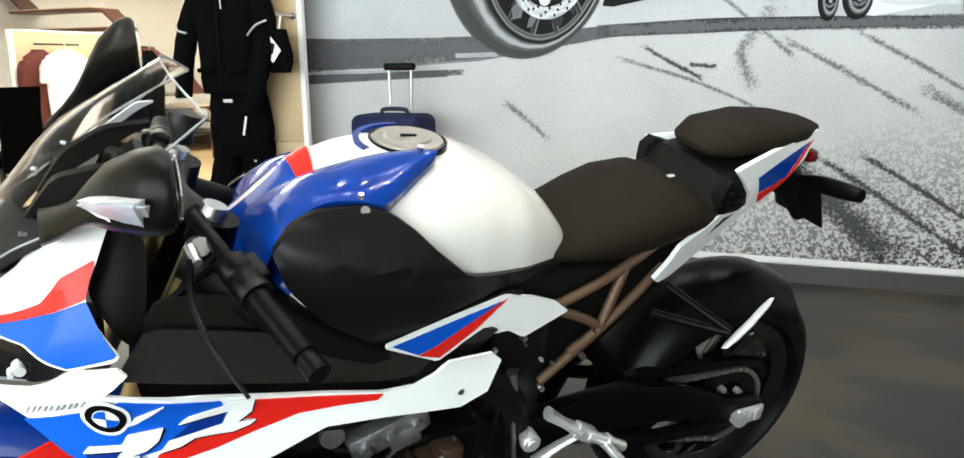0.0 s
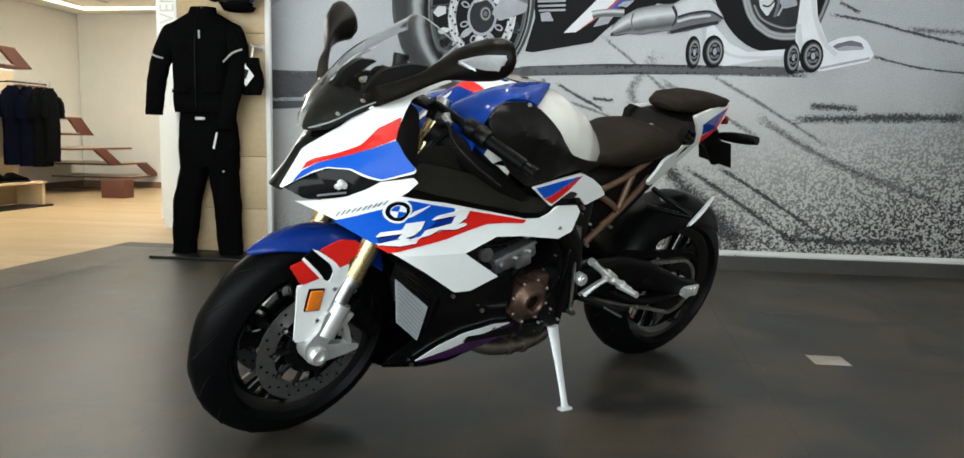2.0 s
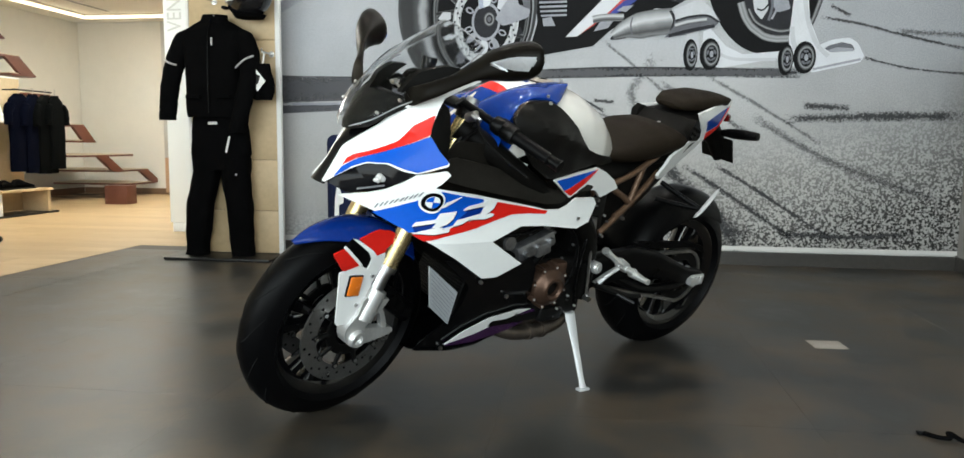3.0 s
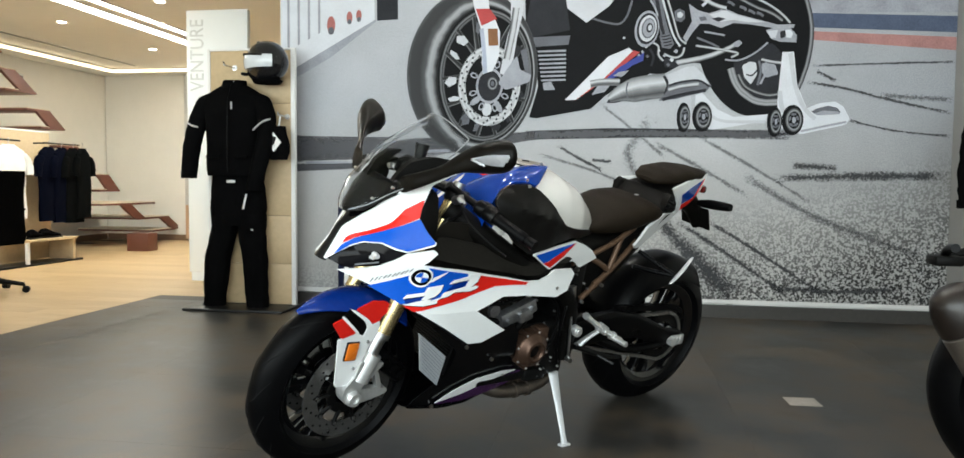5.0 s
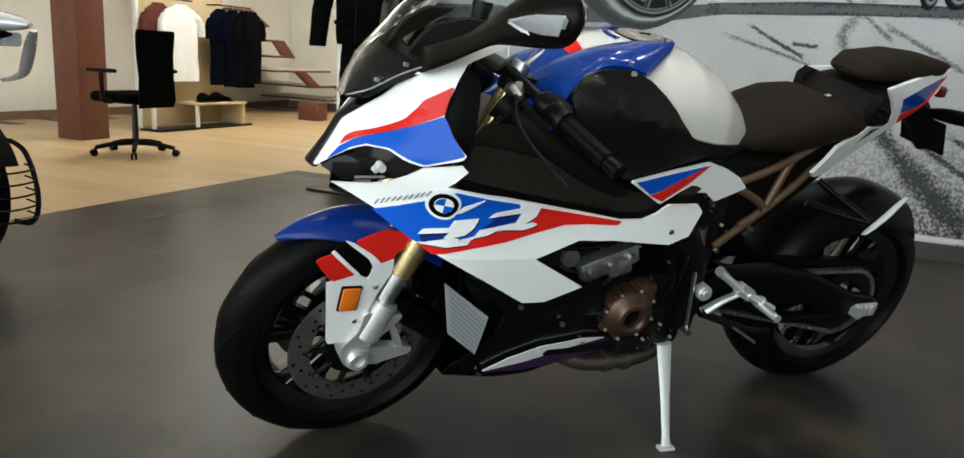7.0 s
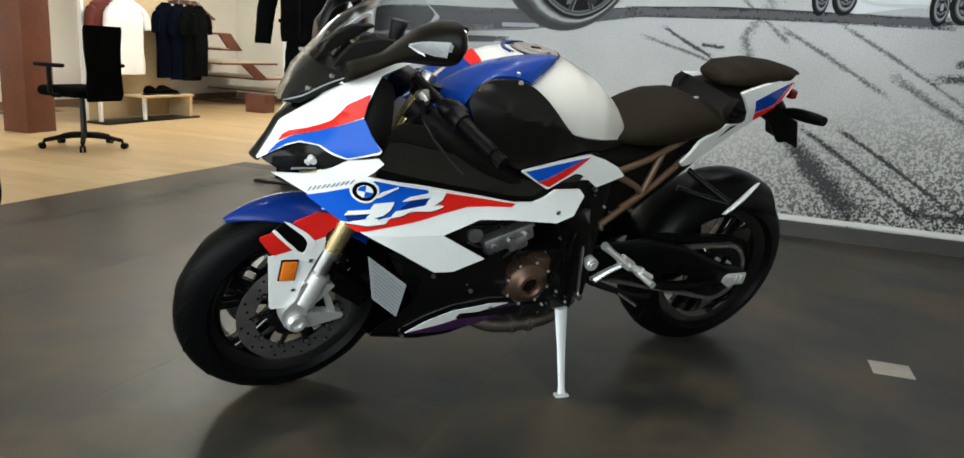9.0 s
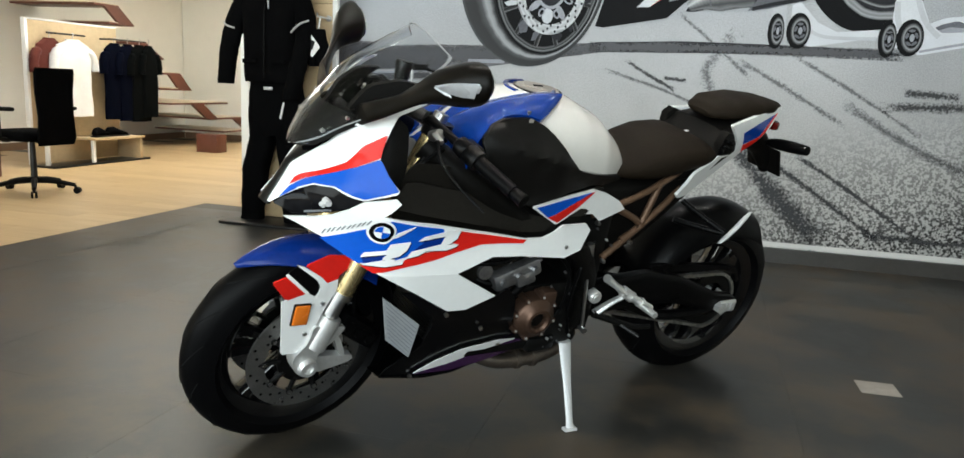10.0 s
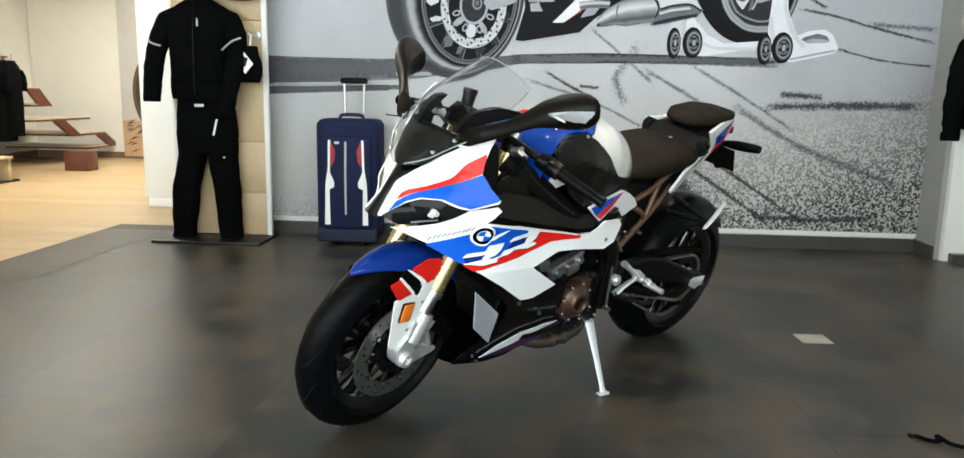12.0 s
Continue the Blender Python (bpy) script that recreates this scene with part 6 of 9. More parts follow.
def rubber_print(name, colour, cover, most=0.9):
    """Printed tyre rubber, broken up by the grit and fading towards the edges of the mark."""
    m = bpy.data.materials.new(name)
    m.use_nodes = True
    n, ln = m.node_tree.nodes, m.node_tree.links
    b = n["Principled BSDF"]
    b.inputs["Base Color"].default_value = (*colour, 1)
    b.inputs["Roughness"].default_value = 0.6
    tc, uv, sep = n.new("ShaderNodeTexCoord"), n.new("ShaderNodeUVMap"), n.new("ShaderNodeSeparateXYZ")
    ln.new(uv.outputs[0], sep.inputs[0])
    grit, patch = n.new("ShaderNodeTexNoise"), n.new("ShaderNodeTexNoise")
    grit.inputs["Scale"].default_value, patch.inputs["Scale"].default_value = 85.0, 5.0
    grit.inputs["Detail"].default_value = 3
    for k in (grit, patch):
        ln.new(tc.outputs["Object"], k.inputs["Vector"])
    mid = n.new("ShaderNodeMath")          # 0 at the rim of the mark, 1 on its middle line
    mid.operation = "PINGPONG"
    mid.inputs[1].default_value = 0.5
    ln.new(sep.outputs["Y"], mid.inputs[0])
    ends, scaled, least = (n.new("ShaderNodeMath") for _ in range(3))          # the mark thins out at both ends
    ends.operation, ends.inputs[1].default_value = "PINGPONG", 0.5
    ln.new(sep.outputs["X"], ends.inputs[0])
    scaled.operation, scaled.inputs[1].default_value = "MULTIPLY", 2.5
    ln.new(ends.outputs[0], scaled.inputs[0])
    least.operation = "MINIMUM"
    ln.new(mid.outputs[0], least.inputs[0])
    ln.new(scaled.outputs[0], least.inputs[1])
    s1, s2, s3 = (n.new("ShaderNodeMath") for _ in range(3))
    s1.operation, s1.inputs[1].default_value, s1.inputs[2].default_value = "MULTIPLY_ADD", 2.2, cover - 2.15
    ln.new(least.outputs[0], s1.inputs[0])
    s2.operation, s2.inputs[1].default_value = "MULTIPLY_ADD", 2.4
    ln.new(grit.outputs["Fac"], s2.inputs[0])
    ln.new(s1.outputs[0], s2.inputs[2])
    s3.operation = "ADD"
    ln.new(s2.outputs[0], s3.inputs[0])
    ln.new(patch.outputs["Fac"], s3.inputs[1])
    a = n.new("ShaderNodeMapRange")
    a.inputs["From Min"].default_value, a.inputs["From Max"].default_value = 0.25, 1.05
    a.inputs["To Max"].default_value = most
    ln.new(s3.outputs[0], a.inputs["Value"])
    ln.new(a.outputs[0], b.inputs["Alpha"])
    return m


PRINT = asphalt_print()
RUBBER_MARK = rubber_print("printed_rubber_mark", (0.040, 0.042, 0.047), 0.60)
FAINT_MARK = rubber_print("printed_faint_mark", (0.115, 0.12, 0.13), 0.48, 0.62)
BAND_MARK = rubber_print("printed_dark_band", (0.075, 0.078, 0.09), 0.98)


def ink(name, colour, vary=0.25):
    r, g, b = colour
    if max(colour) < 1.3 * min(colour):          # the greys of the print are a little cool
        r, b = 0.95 * r, 1.05 * b
    return mat("ink_" + name, (r, g, b), 0.6, vary=vary, scale=9, spec=0.12)


def ink_ramp(name, tones, vary=0.25):
    """Printed tones running across a shape: (place, grey) pairs from its first edge to its second."""
    m = bpy.data.materials.new("ink_" + name)
    m.use_nodes = True
    n, ln = m.node_tree.nodes, m.node_tree.links
    b = n["Principled BSDF"]
    b.inputs["Roughness"].default_value, b.inputs["Specular IOR Level"].default_value = 0.6, 0.12
    uv, sep, tc, noise, shift, ramp = (n.new("ShaderNode" + k) for k in ("UVMap", "SeparateXYZ", "TexCoord", "TexNoise", "Math", "ValToRGB"))
    ln.new(uv.outputs[0], sep.inputs[0])
    ln.new(tc.outputs["Object"], noise.inputs["Vector"])
    noise.inputs["Scale"].default_value, noise.inputs["Detail"].default_value = 14.0, 3
    shift.operation, shift.inputs[1].default_value, shift.inputs[2].default_value = "MULTIPLY_ADD", vary, -0.5 * vary
    ln.new(noise.outputs["Fac"], shift.inputs[0])
    add = n.new("ShaderNodeMath")
    ln.new(sep.outputs["Y"], add.inputs[0])
    ln.new(shift.outputs[0], add.inputs[1])
    ln.new(add.outputs[0], ramp.inputs[0])
    stops = ramp.color_ramp.elements
    while len(stops) < len(tones):
        stops.new(0.5)
    for stop, (place, g) in zip(stops, tones):
        stop.position, stop.color = place, (g * 0.95, g, g * 1.07, 1)
    ln.new(ramp.outputs[0], b.inputs["Base Color"])
    return m


INK_BLACK = ink("black", (0.007, 0.007, 0.008))
INK_DARK = ink("dark_grey", (0.028, 0.028, 0.032))
INK_MID = ink("mid_grey", (0.14, 0.14, 0.155))
INK_LIGHT = ink("light_grey", (0.34, 0.34, 0.37))
INK_BAND = mat("ink_streaked_band", (0.15, 0.15, 0.165), 0.5, vary=0.55, scale=16, spec=0.3)
INK_PALE = ink("pale", (0.56, 0.56, 0.58), 0.1)
INK_WHITE = ink("white", (0.68, 0.68, 0.70), 0.08)
INK_RED = ink("red", (0.45, 0.075, 0.075))
INK_BOARD = ink("washed_red", (0.42, 0.16, 0.15))
INK_PINK = ink("faded_red", (0.40, 0.21, 0.20))
INK_BLUE = ink("blue", (0.055, 0.075, 0.30))
INK_SLATE = ink("slate_blue", (0.085, 0.11, 0.17))
INK_AMBER = ink("brown_amber", (0.24, 0.12, 0.06))
INK_STEEL = ink("pale_steel_blue", (0.36, 0.41, 0.52))

mural = thing("mural", pose(0, 0, 0), "large grey printed mural of a parked racing motorcycle", "mural", kind="structure")
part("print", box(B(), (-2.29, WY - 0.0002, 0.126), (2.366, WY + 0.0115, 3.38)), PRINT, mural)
part("lower_strip", box(B(), (-2.288, WY - 0.003, 0.098), (2.364, WY + 0.0115, 0.1255)), PLAIN_LINE, mural, "thin white strip under the print")


def ellipse(cx, cz, rx, rz, tilt=0.0, a0=0, a1=360, n=56):
    c, s = math.cos(radians(tilt)), math.sin(radians(tilt))
    out = []
    for i in range(n if a1 - a0 >= 360 else n + 1):
        a = radians(a0 + (a1 - a0) * i / n)
        x, z = rx * math.cos(a), rz * math.sin(a)
        out.append((cx + c * x - s * z, cz + s * x + c * z))
    return out


INKS = itertools.count()          # every printed area lies a hair above the one before


def ink_shape(name, outline, level, material, soft=0):
    """One flat printed area; level counts the layers of ink."""
    return part(name, flat_shape(B(), outline, WY - 0.0002 - 0.0007 * level - 0.000006 * next(INKS), 0.0003, soft), material, mural, smooth=False)


def ink_line(name, pts, width, level, material, n=5):
    """A printed mark along a line, with its width as u and v."""
    line = curve_points([(x, 0, z) for x, z in pts], n)
    bm = B()
    uv = bm.loops.layers.uv.new("UVMap")
    rows = []
    for i, q in enumerate(line):
        d = (line[min(i + 1, len(line) - 1)] - line[max(i - 1, 0)]).normalized()
        k = i / (len(line) - 1)
        w = width(k) if callable(width) else width
        s = Vector((-d.z, 0, d.x)) * w / 2
        rows.append((q + s, q - s, k))
    y = WY - 0.0005 - 0.0007 * level - 0.000006 * next(INKS)
    vs = [[bm.verts.new((a.x, y, a.z)), bm.verts.new((c.x, y, c.z))] for a, c, _ in rows]
    for i in range(len(vs) - 1):
        f = bm.faces.new((vs[i][0], vs[i + 1][0], vs[i + 1][1], vs[i][1]))
        for loop, st in zip(f.loops, ((rows[i][2], 0), (rows[i + 1][2], 0), (rows[i + 1][2], 1), (rows[i][2], 1))):
            loop[uv].uv = st
    return part(name, bm, material, mural, smooth=False)


def ink_ring(name, outer, inner, level, material):
    """A printed band between two outlines of as many points; v runs from the outer to the inner one."""
    bm = B()
    uv = bm.loops.layers.uv.new("UVMap")
    y = WY - 0.0005 - 0.0007 * level - 0.000006 * next(INKS)
    vs = [[bm.verts.new((x, y, z)) for x, z in line] for line in (outer, inner)]
    n = len(outer)
    for i in range(n):
        k = (i + 1) % n
        face = bm.faces.new((vs[0][i], vs[1][i], vs[1][k], vs[0][k]))
        for loop, v in zip(face.loops, (0, 1, 1, 0)):
            loop[uv].uv = (i / n, v)
    return part(name, bm, material, mural, smooth=False)


# ground of the photograph: bands, joints and skid marks
ink_shape("track_band", [(-2.288, 1.262), (-1.25, 1.248), (-0.30, 1.292), (-0.30, 1.245), (-1.10, 1.12), (-1.70, 1.085), (-2.288, 1.075)], 1, INK_BAND)
ink_shape("track_band", [(-2.288, 1.045), (-1.75, 1.06), (-1.30, 1.075), (-1.30, 1.035), (-1.75, 1.015), (-2.288, 0.99)], 1, INK_BAND)
ink_line("band_rubber", [(-2.28, 1.165), (-1.6, 1.175), (-0.9, 1.21), (-0.3, 1.268)], lambda k: 0.21 - 0.16 * k, 2, BAND_MARK)
ink_line("band_rubber", [(-2.28, 1.022), (-1.8, 1.04), (-1.2, 1.06)], lambda k: 0.06 - 0.03 * k, 2, BAND_MARK)
ink_line("light_streak", [(-2.1, 1.062), (-1.75, 1.066), (-1.5, 1.085)], 0.016, 3, INK_LIGHT)
ink_line("light_streak", [(-1.25, 1.15), (-1.0, 1.155)], 0.025, 3, INK_LIGHT)
ink_shape("stand_shadow", [(-0.45, 1.292), (0.118, 1.312), (0.578, 1.306), (1.257, 1.287), (1.345, 1.262), (1.056, 1.248), (0.347, 1.246), (-0.215, 1.237), (-0.48, 1.234)], 1, INK_DARK, 1)
ink_line("shadow_rubber", [(-0.45, 1.262), (0.4, 1.275), (1.35, 1.262)], 0.066, 2, BAND_MARK)
for pts, w, material in (
        ([(0.40, 0.80), (0.56, 0.60), (0.78, 0.37), (1.052, 0.128)], lambda k: 0.10 + 0.10 * k, RUBBER_MARK),
        ([(0.62, 0.66), (0.95, 0.45), (1.395, 0.145)], 0.045, RUBBER_MARK),
        ([(0.83, 0.665), (1.15, 0.47), (1.65, 0.14)], 0.035, RUBBER_MARK),
        ([(0.447, 1.40), (0.321, 1.23), (0.271, 1.153), (0.30, 1.04), (0.36, 0.95)], 0.10, FAINT_MARK),
        ([(0.064, 1.492), (0.30, 1.30), (0.543, 1.09)], 0.035, FAINT_MARK),
        ([(0.451, 1.209), (0.76, 1.04), (1.088, 0.841)], 0.045, FAINT_MARK),
        ([(0.75, 1.25), (1.1, 1.05), (1.5, 0.80)], 0.035, FAINT_MARK),
        ([(-0.222, 1.191), (-0.05, 1.09), (0.10, 1.015)], 0.03, RUBBER_MARK),
        ([(-0.97, 0.90), (-0.83, 0.80), (-0.70, 0.68)], 0.05, FAINT_MARK),
        ([(0.02, 1.09), (0.16, 1.075)], 0.03, RUBBER_MARK),
        ([(-0.35, 1.13), (0.12, 0.98), (0.5, 0.80)], 0.03, FAINT_MARK),
        ([(1.25, 0.966), (1.706, 0.983), (2.36, 0.992)], 0.07, RUBBER_MARK),
        ([(1.455, 1.722), (1.945, 1.732), (2.36, 1.735)], 0.018, RUBBER_MARK),
        ([(1.447, 1.616), (1.695, 1.569), (1.966, 1.493), (2.36, 1.40)], 0.024, RUBBER_MARK),
        ([(1.507, 1.688), (1.57, 1.655), (1.63, 1.62)], 0.03, RUBBER_MARK),
        ([(1.72, 1.36), (2.0, 1.29), (2.36, 1.25)], 0.02, RUBBER_MARK),
        ([(1.9, 1.52), (2.36, 1.49)], 0.05, FAINT_MARK),
        ([(1.05, 0.99), (1.55, 0.70), (2.3, 0.42)], 0.07, FAINT_MARK),
        ([(1.25, 0.22), (1.7, 0.20), (2.1, 0.24)], 0.05, RUBBER_MARK)):
    ink_line("skid_mark", pts, w, 1, material)
ink_line("drain_cover", [(1.36, 1.055), (1.53, 1.045), (1.668, 1.037)], 0.055, 2, RUBBER_MARK)

# pit building, barrier and kerb far off in the photograph
ink_shape("pit_wall", [(-2.288, 3.3), (-1.571, 3.3), (-1.567, 2.102), (-2.131, 1.792), (-2.288, 1.71)], 1, INK_WHITE)
ink_shape("wall_shadow", [(-2.288, 1.71), (-2.131, 1.792), (-1.567, 2.102), (-1.548, 2.097), (-1.898, 1.840), (-2.288, 1.63)], 1, INK_LIGHT)
for x in (-2.24, -2.16, -2.08, -2.00):
    ink_shape("pit_wall_joint", [(x, 2.7), (x + 0.018, 2.7), (x + 0.018, 1.90 + (x + 2.24) * 0.5), (x, 1.89 + (x + 2.24) * 0.5)], 2, INK_LIGHT)
for x, z, r in ((-1.899, 2.075, 0.040), (-1.758, 2.125, 0.028), (-1.686, 2.138, 0.026)):
    ink_shape("warning_board", ellipse(x, z, r * 0.8, r * 1.6, n=14), 2, INK_BOARD)
    ink_shape("board_shade", ellipse(x, z - r * 1.1, r * 0.6, r * 0.7, n=12), 3, INK_MID)
ink_shape("pit_gate", [(-1.552, 2.5), (-1.393, 2.5), (-1.390, 2.102), (-1.548, 2.097)], 2, INK_DARK)
ink_shape("barrier", [(1.43, 2.40), (2.364, 2.37), (2.364, 2.055), (1.43, 2.075)], 1, INK_LIGHT)
ink_shape("barrier_foot", [(1.43, 2.075), (2.364, 2.03), (2.364, 1.925), (1.43, 1.98)], 1, INK_SLATE)
ink_shape("kerb", [(1.43, 1.955), (2.364, 1.895), (2.364, 1.81), (1.43, 1.90)], 1, INK_PINK)
for i in range(6):
    ink_shape("barrier_bolt", ellipse(1.56 + 0.15 * i, 2.165 - 0.003 * i, 0.016, 0.012, n=8), 2, INK_BLACK)

# rear wheel of the printed motorcycle
EDGE_TONE = ink_ramp("edge_tone", ((0.0, 0.02), (0.35, 0.13), (0.6, 0.33), (0.85, 0.10), (1.0, 0.02)))
WALL_TONE = ink_ramp("wall_tone", ((0.0, 0.03), (0.3, 0.36), (0.55, 0.22), (0.75, 0.40), (1.0, 0.06)))
PIPE_TONE = ink_ramp("pipe_tone", ((0.0, 0.16), (0.2, 0.42), (0.36, 0.60), (0.52, 0.26), (0.78, 0.07), (0.92, 0.20), (1.0, 0.10)), 0.15)
TUBE_TONE = ink_ramp("tube_tone", ((0.0, 0.10), (0.25, 0.50), (0.55, 0.55), (0.8, 0.16), (1.0, 0.05)), 0.2)
ink_shape("rear_tyre", ellipse(1.085, 1.985, 0.375, 0.60, 4), 2, INK_BLACK)
ink_line("tread_edge", [(1.413, 2.209), (1.454, 2.060), (1.467, 1.919), (1.450, 1.766), (1.417, 1.644), (1.382, 1.555)], 0.030, 3, EDGE_TONE)
ink_shape("rim_hollow", [(0.964, 1.743), (1.004, 1.619), (1.090, 1.536), (1.209, 1.495), (1.287, 1.515), (1.295, 1.800), (1.214, 1.883), (1.020, 1.825)], 3, INK_DARK, 1)
ink_line("rear_side_wall", [(0.949, 1.715), (0.989, 1.607), (1.055, 1.532), (1.143, 1.487), (1.276, 1.482)], 0.050, 4, WALL_TONE)
ink_line("rear_rim", [(1.002, 1.673), (1.044, 1.598), (1.109, 1.557), (1.196, 1.532), (1.274, 1.540)], 0.022, 5, EDGE_TONE)
ink_shape("rear_opening", [(1.024, 1.730), (1.070, 1.758), (1.114, 1.750), (1.124, 1.672), (1.084, 1.602), (1.038, 1.656)], 5, INK_PALE, 1)
ink_shape("rear_opening", [(1.153, 1.749), (1.239, 1.736), (1.261, 1.670), (1.184, 1.647), (1.151, 1.688)], 5, INK_LIGHT, 1)
ink_line("rear_spoke", [(1.133, 1.762), (1.147, 1.688), (1.127, 1.598)], 0.016, 6, INK_MID)
ink_line("rear_spoke", [(1.179, 1.769), (1.179, 1.687), (1.146, 1.606)], 0.014, 6, INK_LIGHT)
ink_line("rear_spoke", [(1.053, 1.672), (1.089, 1.664), (1.127, 1.704)], 0.010, 6, INK_BLACK)

# swing arm, exhaust, engine and fairing
ink_shape("fairing", [(-0.476, 3.0), (0.60, 3.0), (0.66, 2.10), (0.52, 1.76), (0.37, 1.66), (0.20, 1.60), (0.103, 1.532), (0.010, 1.446), (-0.375, 1.382), (-0.425, 1.39), (-0.364, 1.605), (-0.386, 1.826), (-0.457, 1.994)], 3, INK_BLACK)
ink_shape("fairing_gap", [(-0.185, 2.163), (-0.03, 2.045), (0.128, 2.158), (0.30, 2.40), (-0.30, 2.40)], 4, INK_PALE)
ink_line("fairing_edge", [(0.013, 2.072), (0.119, 2.040), (0.203, 2.034), (0.251, 2.092), (0.281, 2.191)], 0.014, 5, INK_MID)
ink_shape("radiator", [(-0.459, 2.028), (-0.391, 2.40), (-0.200, 2.40), (-0.144, 1.996), (-0.411, 1.952)], 4, INK_DARK)
ink_shape("radiator_band", [(-0.411, 1.952), (-0.141, 1.960), (-0.154, 1.896), (-0.381, 1.885)], 4, INK_MID)
for i in range(8):
    z = 1.858 - 0.029 * i
    ink_shape("radiator_fin", [(-0.371 + 0.004 * i, z), (-0.169, z + 0.004), (-0.169, z - 0.010), (-0.369 + 0.004 * i, z - 0.013)], 4, INK_LIGHT)
ink_shape("fairing_tag", [(-0.331, 1.631), (-0.272, 1.641), (-0.243, 1.582), (-0.323, 1.580)], 4, INK_LIGHT)
ink_shape("white_stripe", [(-0.175, 1.508), (0.124, 1.808), (0.267, 1.866), (0.296, 1.839), (0.097, 1.657), (-0.099, 1.510)], 4, INK_WHITE)
ink_shape("red_stripe", [(-0.099, 1.510), (0.097, 1.657), (0.296, 1.848), (0.342, 1.834), (0.204, 1.725), (0.009, 1.580)], 5, INK_RED)
ink_shape("blue_stripe", [(0.125, 1.667), (0.203, 1.735), (0.369, 1.831), (0.364, 1.775), (0.294, 1.746), (0.207, 1.679), (0.099, 1.629)], 6, INK_BLUE)
ink_shape("belly_letter", [(0.012, 1.542), (0.063, 1.619), (0.155, 1.630), (0.104, 1.563)], 6, INK_LIGHT)
ink_shape("belly_letter", [(0.16, 1.675), (0.20, 1.70), (0.27, 1.71), (0.22, 1.665)], 7, INK_LIGHT)
ink_shape("swing_arm_shade", [(0.526, 2.234), (1.317, 2.212), (1.346, 1.981), (1.214, 1.883), (1.023, 1.763), (0.784, 1.745), (0.581, 1.769), (0.495, 1.937)], 5, INK_BLACK)
ink_shape("swing_arm", [(0.662, 2.156), (0.724, 2.110), (0.797, 2.087), (0.899, 2.118), (0.992, 2.074), (1.130, 2.035), (1.248, 2.000), (1.356, 2.001), (1.350, 1.977), (1.210, 1.980), (1.061, 2.008), (0.958, 2.018), (0.880, 1.987), (0.803, 2.017), (0.739, 2.019), (0.689, 1.958), (0.650, 1.892), (0.629, 1.926), (0.686, 2.036)], 7, INK_LIGHT)
ink_shape("swing_arm_plane", [(0.797, 2.079), (0.900, 2.105), (0.992, 2.066), (1.170, 2.018), (1.060, 2.020), (0.957, 2.039), (0.875, 2.028)], 8, INK_PALE)
ink_shape("swing_arm_pocket", [(0.814, 2.050), (0.861, 2.061), (0.910, 2.048), (0.863, 2.028)], 9, INK_DARK, 1)
ink_shape("swing_arm_pocket", [(0.729, 2.064), (0.773, 2.067), (0.786, 2.042), (0.742, 2.035)], 9, INK_MID, 1)
ink_line("chain_run", [(1.000, 2.180), (1.108, 2.120), (1.207, 2.078), (1.278, 2.027)], 0.022, 7, EDGE_TONE)
ink_line("chain_guard", [(1.054, 2.203), (1.185, 2.135), (1.277, 2.064), (1.325, 2.010)], 0.018, 7, TUBE_TONE)
ink_line("chain_link", [(0.998, 2.127), (1.022, 2.119), (1.042, 2.102)], 0.018, 7, INK_MID)
ink_line("chain_link", [(1.054, 2.101), (1.077, 2.093), (1.098, 2.076)], 0.018, 7, INK_MID)
ink_line("chain_link", [(1.109, 2.084), (1.133, 2.075), (1.153, 2.059)], 0.018, 7, INK_MID)
ink_line("chain_link", [(0.917, 2.162), (0.941, 2.153), (0.962, 2.136)], 0.018, 7, INK_MID)
ink_line("brace", [(0.729, 2.200), (0.831, 2.144), (0.911, 2.117)], 0.03, 7, TUBE_TONE)
ink_line("brace", [(0.751, 2.138), (0.828, 2.209)], 0.018, 8, INK_PALE)
ink_shape("axle_block", [(1.172, 1.965), (1.234, 1.984), (1.326, 1.982), (1.371, 1.928), (1.369, 1.880), (1.264, 1.886), (1.209, 1.907)], 7, INK_LIGHT)
ink_shape("axle_plate", [(1.176, 1.961), (1.250, 1.963), (1.236, 1.915), (1.205, 1.911)], 8, INK_PALE)
ink_shape("axle_block_shade", [(1.262, 1.955), (1.296, 1.962), (1.306, 1.922), (1.268, 1.906)], 8, INK_DARK, 1)
ink_shape("axle_nut", [(1.296, 1.962), (1.327, 1.966), (1.347, 1.937), (1.333, 1.909), (1.302, 1.914)], 9, INK_WHITE, 1)
ink_shape("stand_bobbin", [(1.261, 1.870), (1.393, 1.868), (1.402, 1.823), (1.364, 1.799), (1.267, 1.817)], 8, INK_BLACK)
ink_line("caliper_edge", [(1.148, 1.770), (1.219, 1.752), (1.289, 1.743)], 0.022, 7, TUBE_TONE)
ink_line("link_rod", [(0.594, 1.756), (0.763, 1.787), (0.893, 1.831), (1.002, 1.886)], lambda k: 0.042 - 0.012 * k, 8, TUBE_TONE)
ink_shape("rod_end", [(0.963, 1.887), (1.002, 1.903), (1.022, 1.882), (0.992, 1.854), (0.964, 1.862)], 9, INK_LIGHT, 1)
ink_line("link_rod", [(0.716, 1.870), (0.821, 1.852), (0.933, 1.830), (0.993, 1.813), (0.950, 1.789)], 0.018, 8, TUBE_TONE)
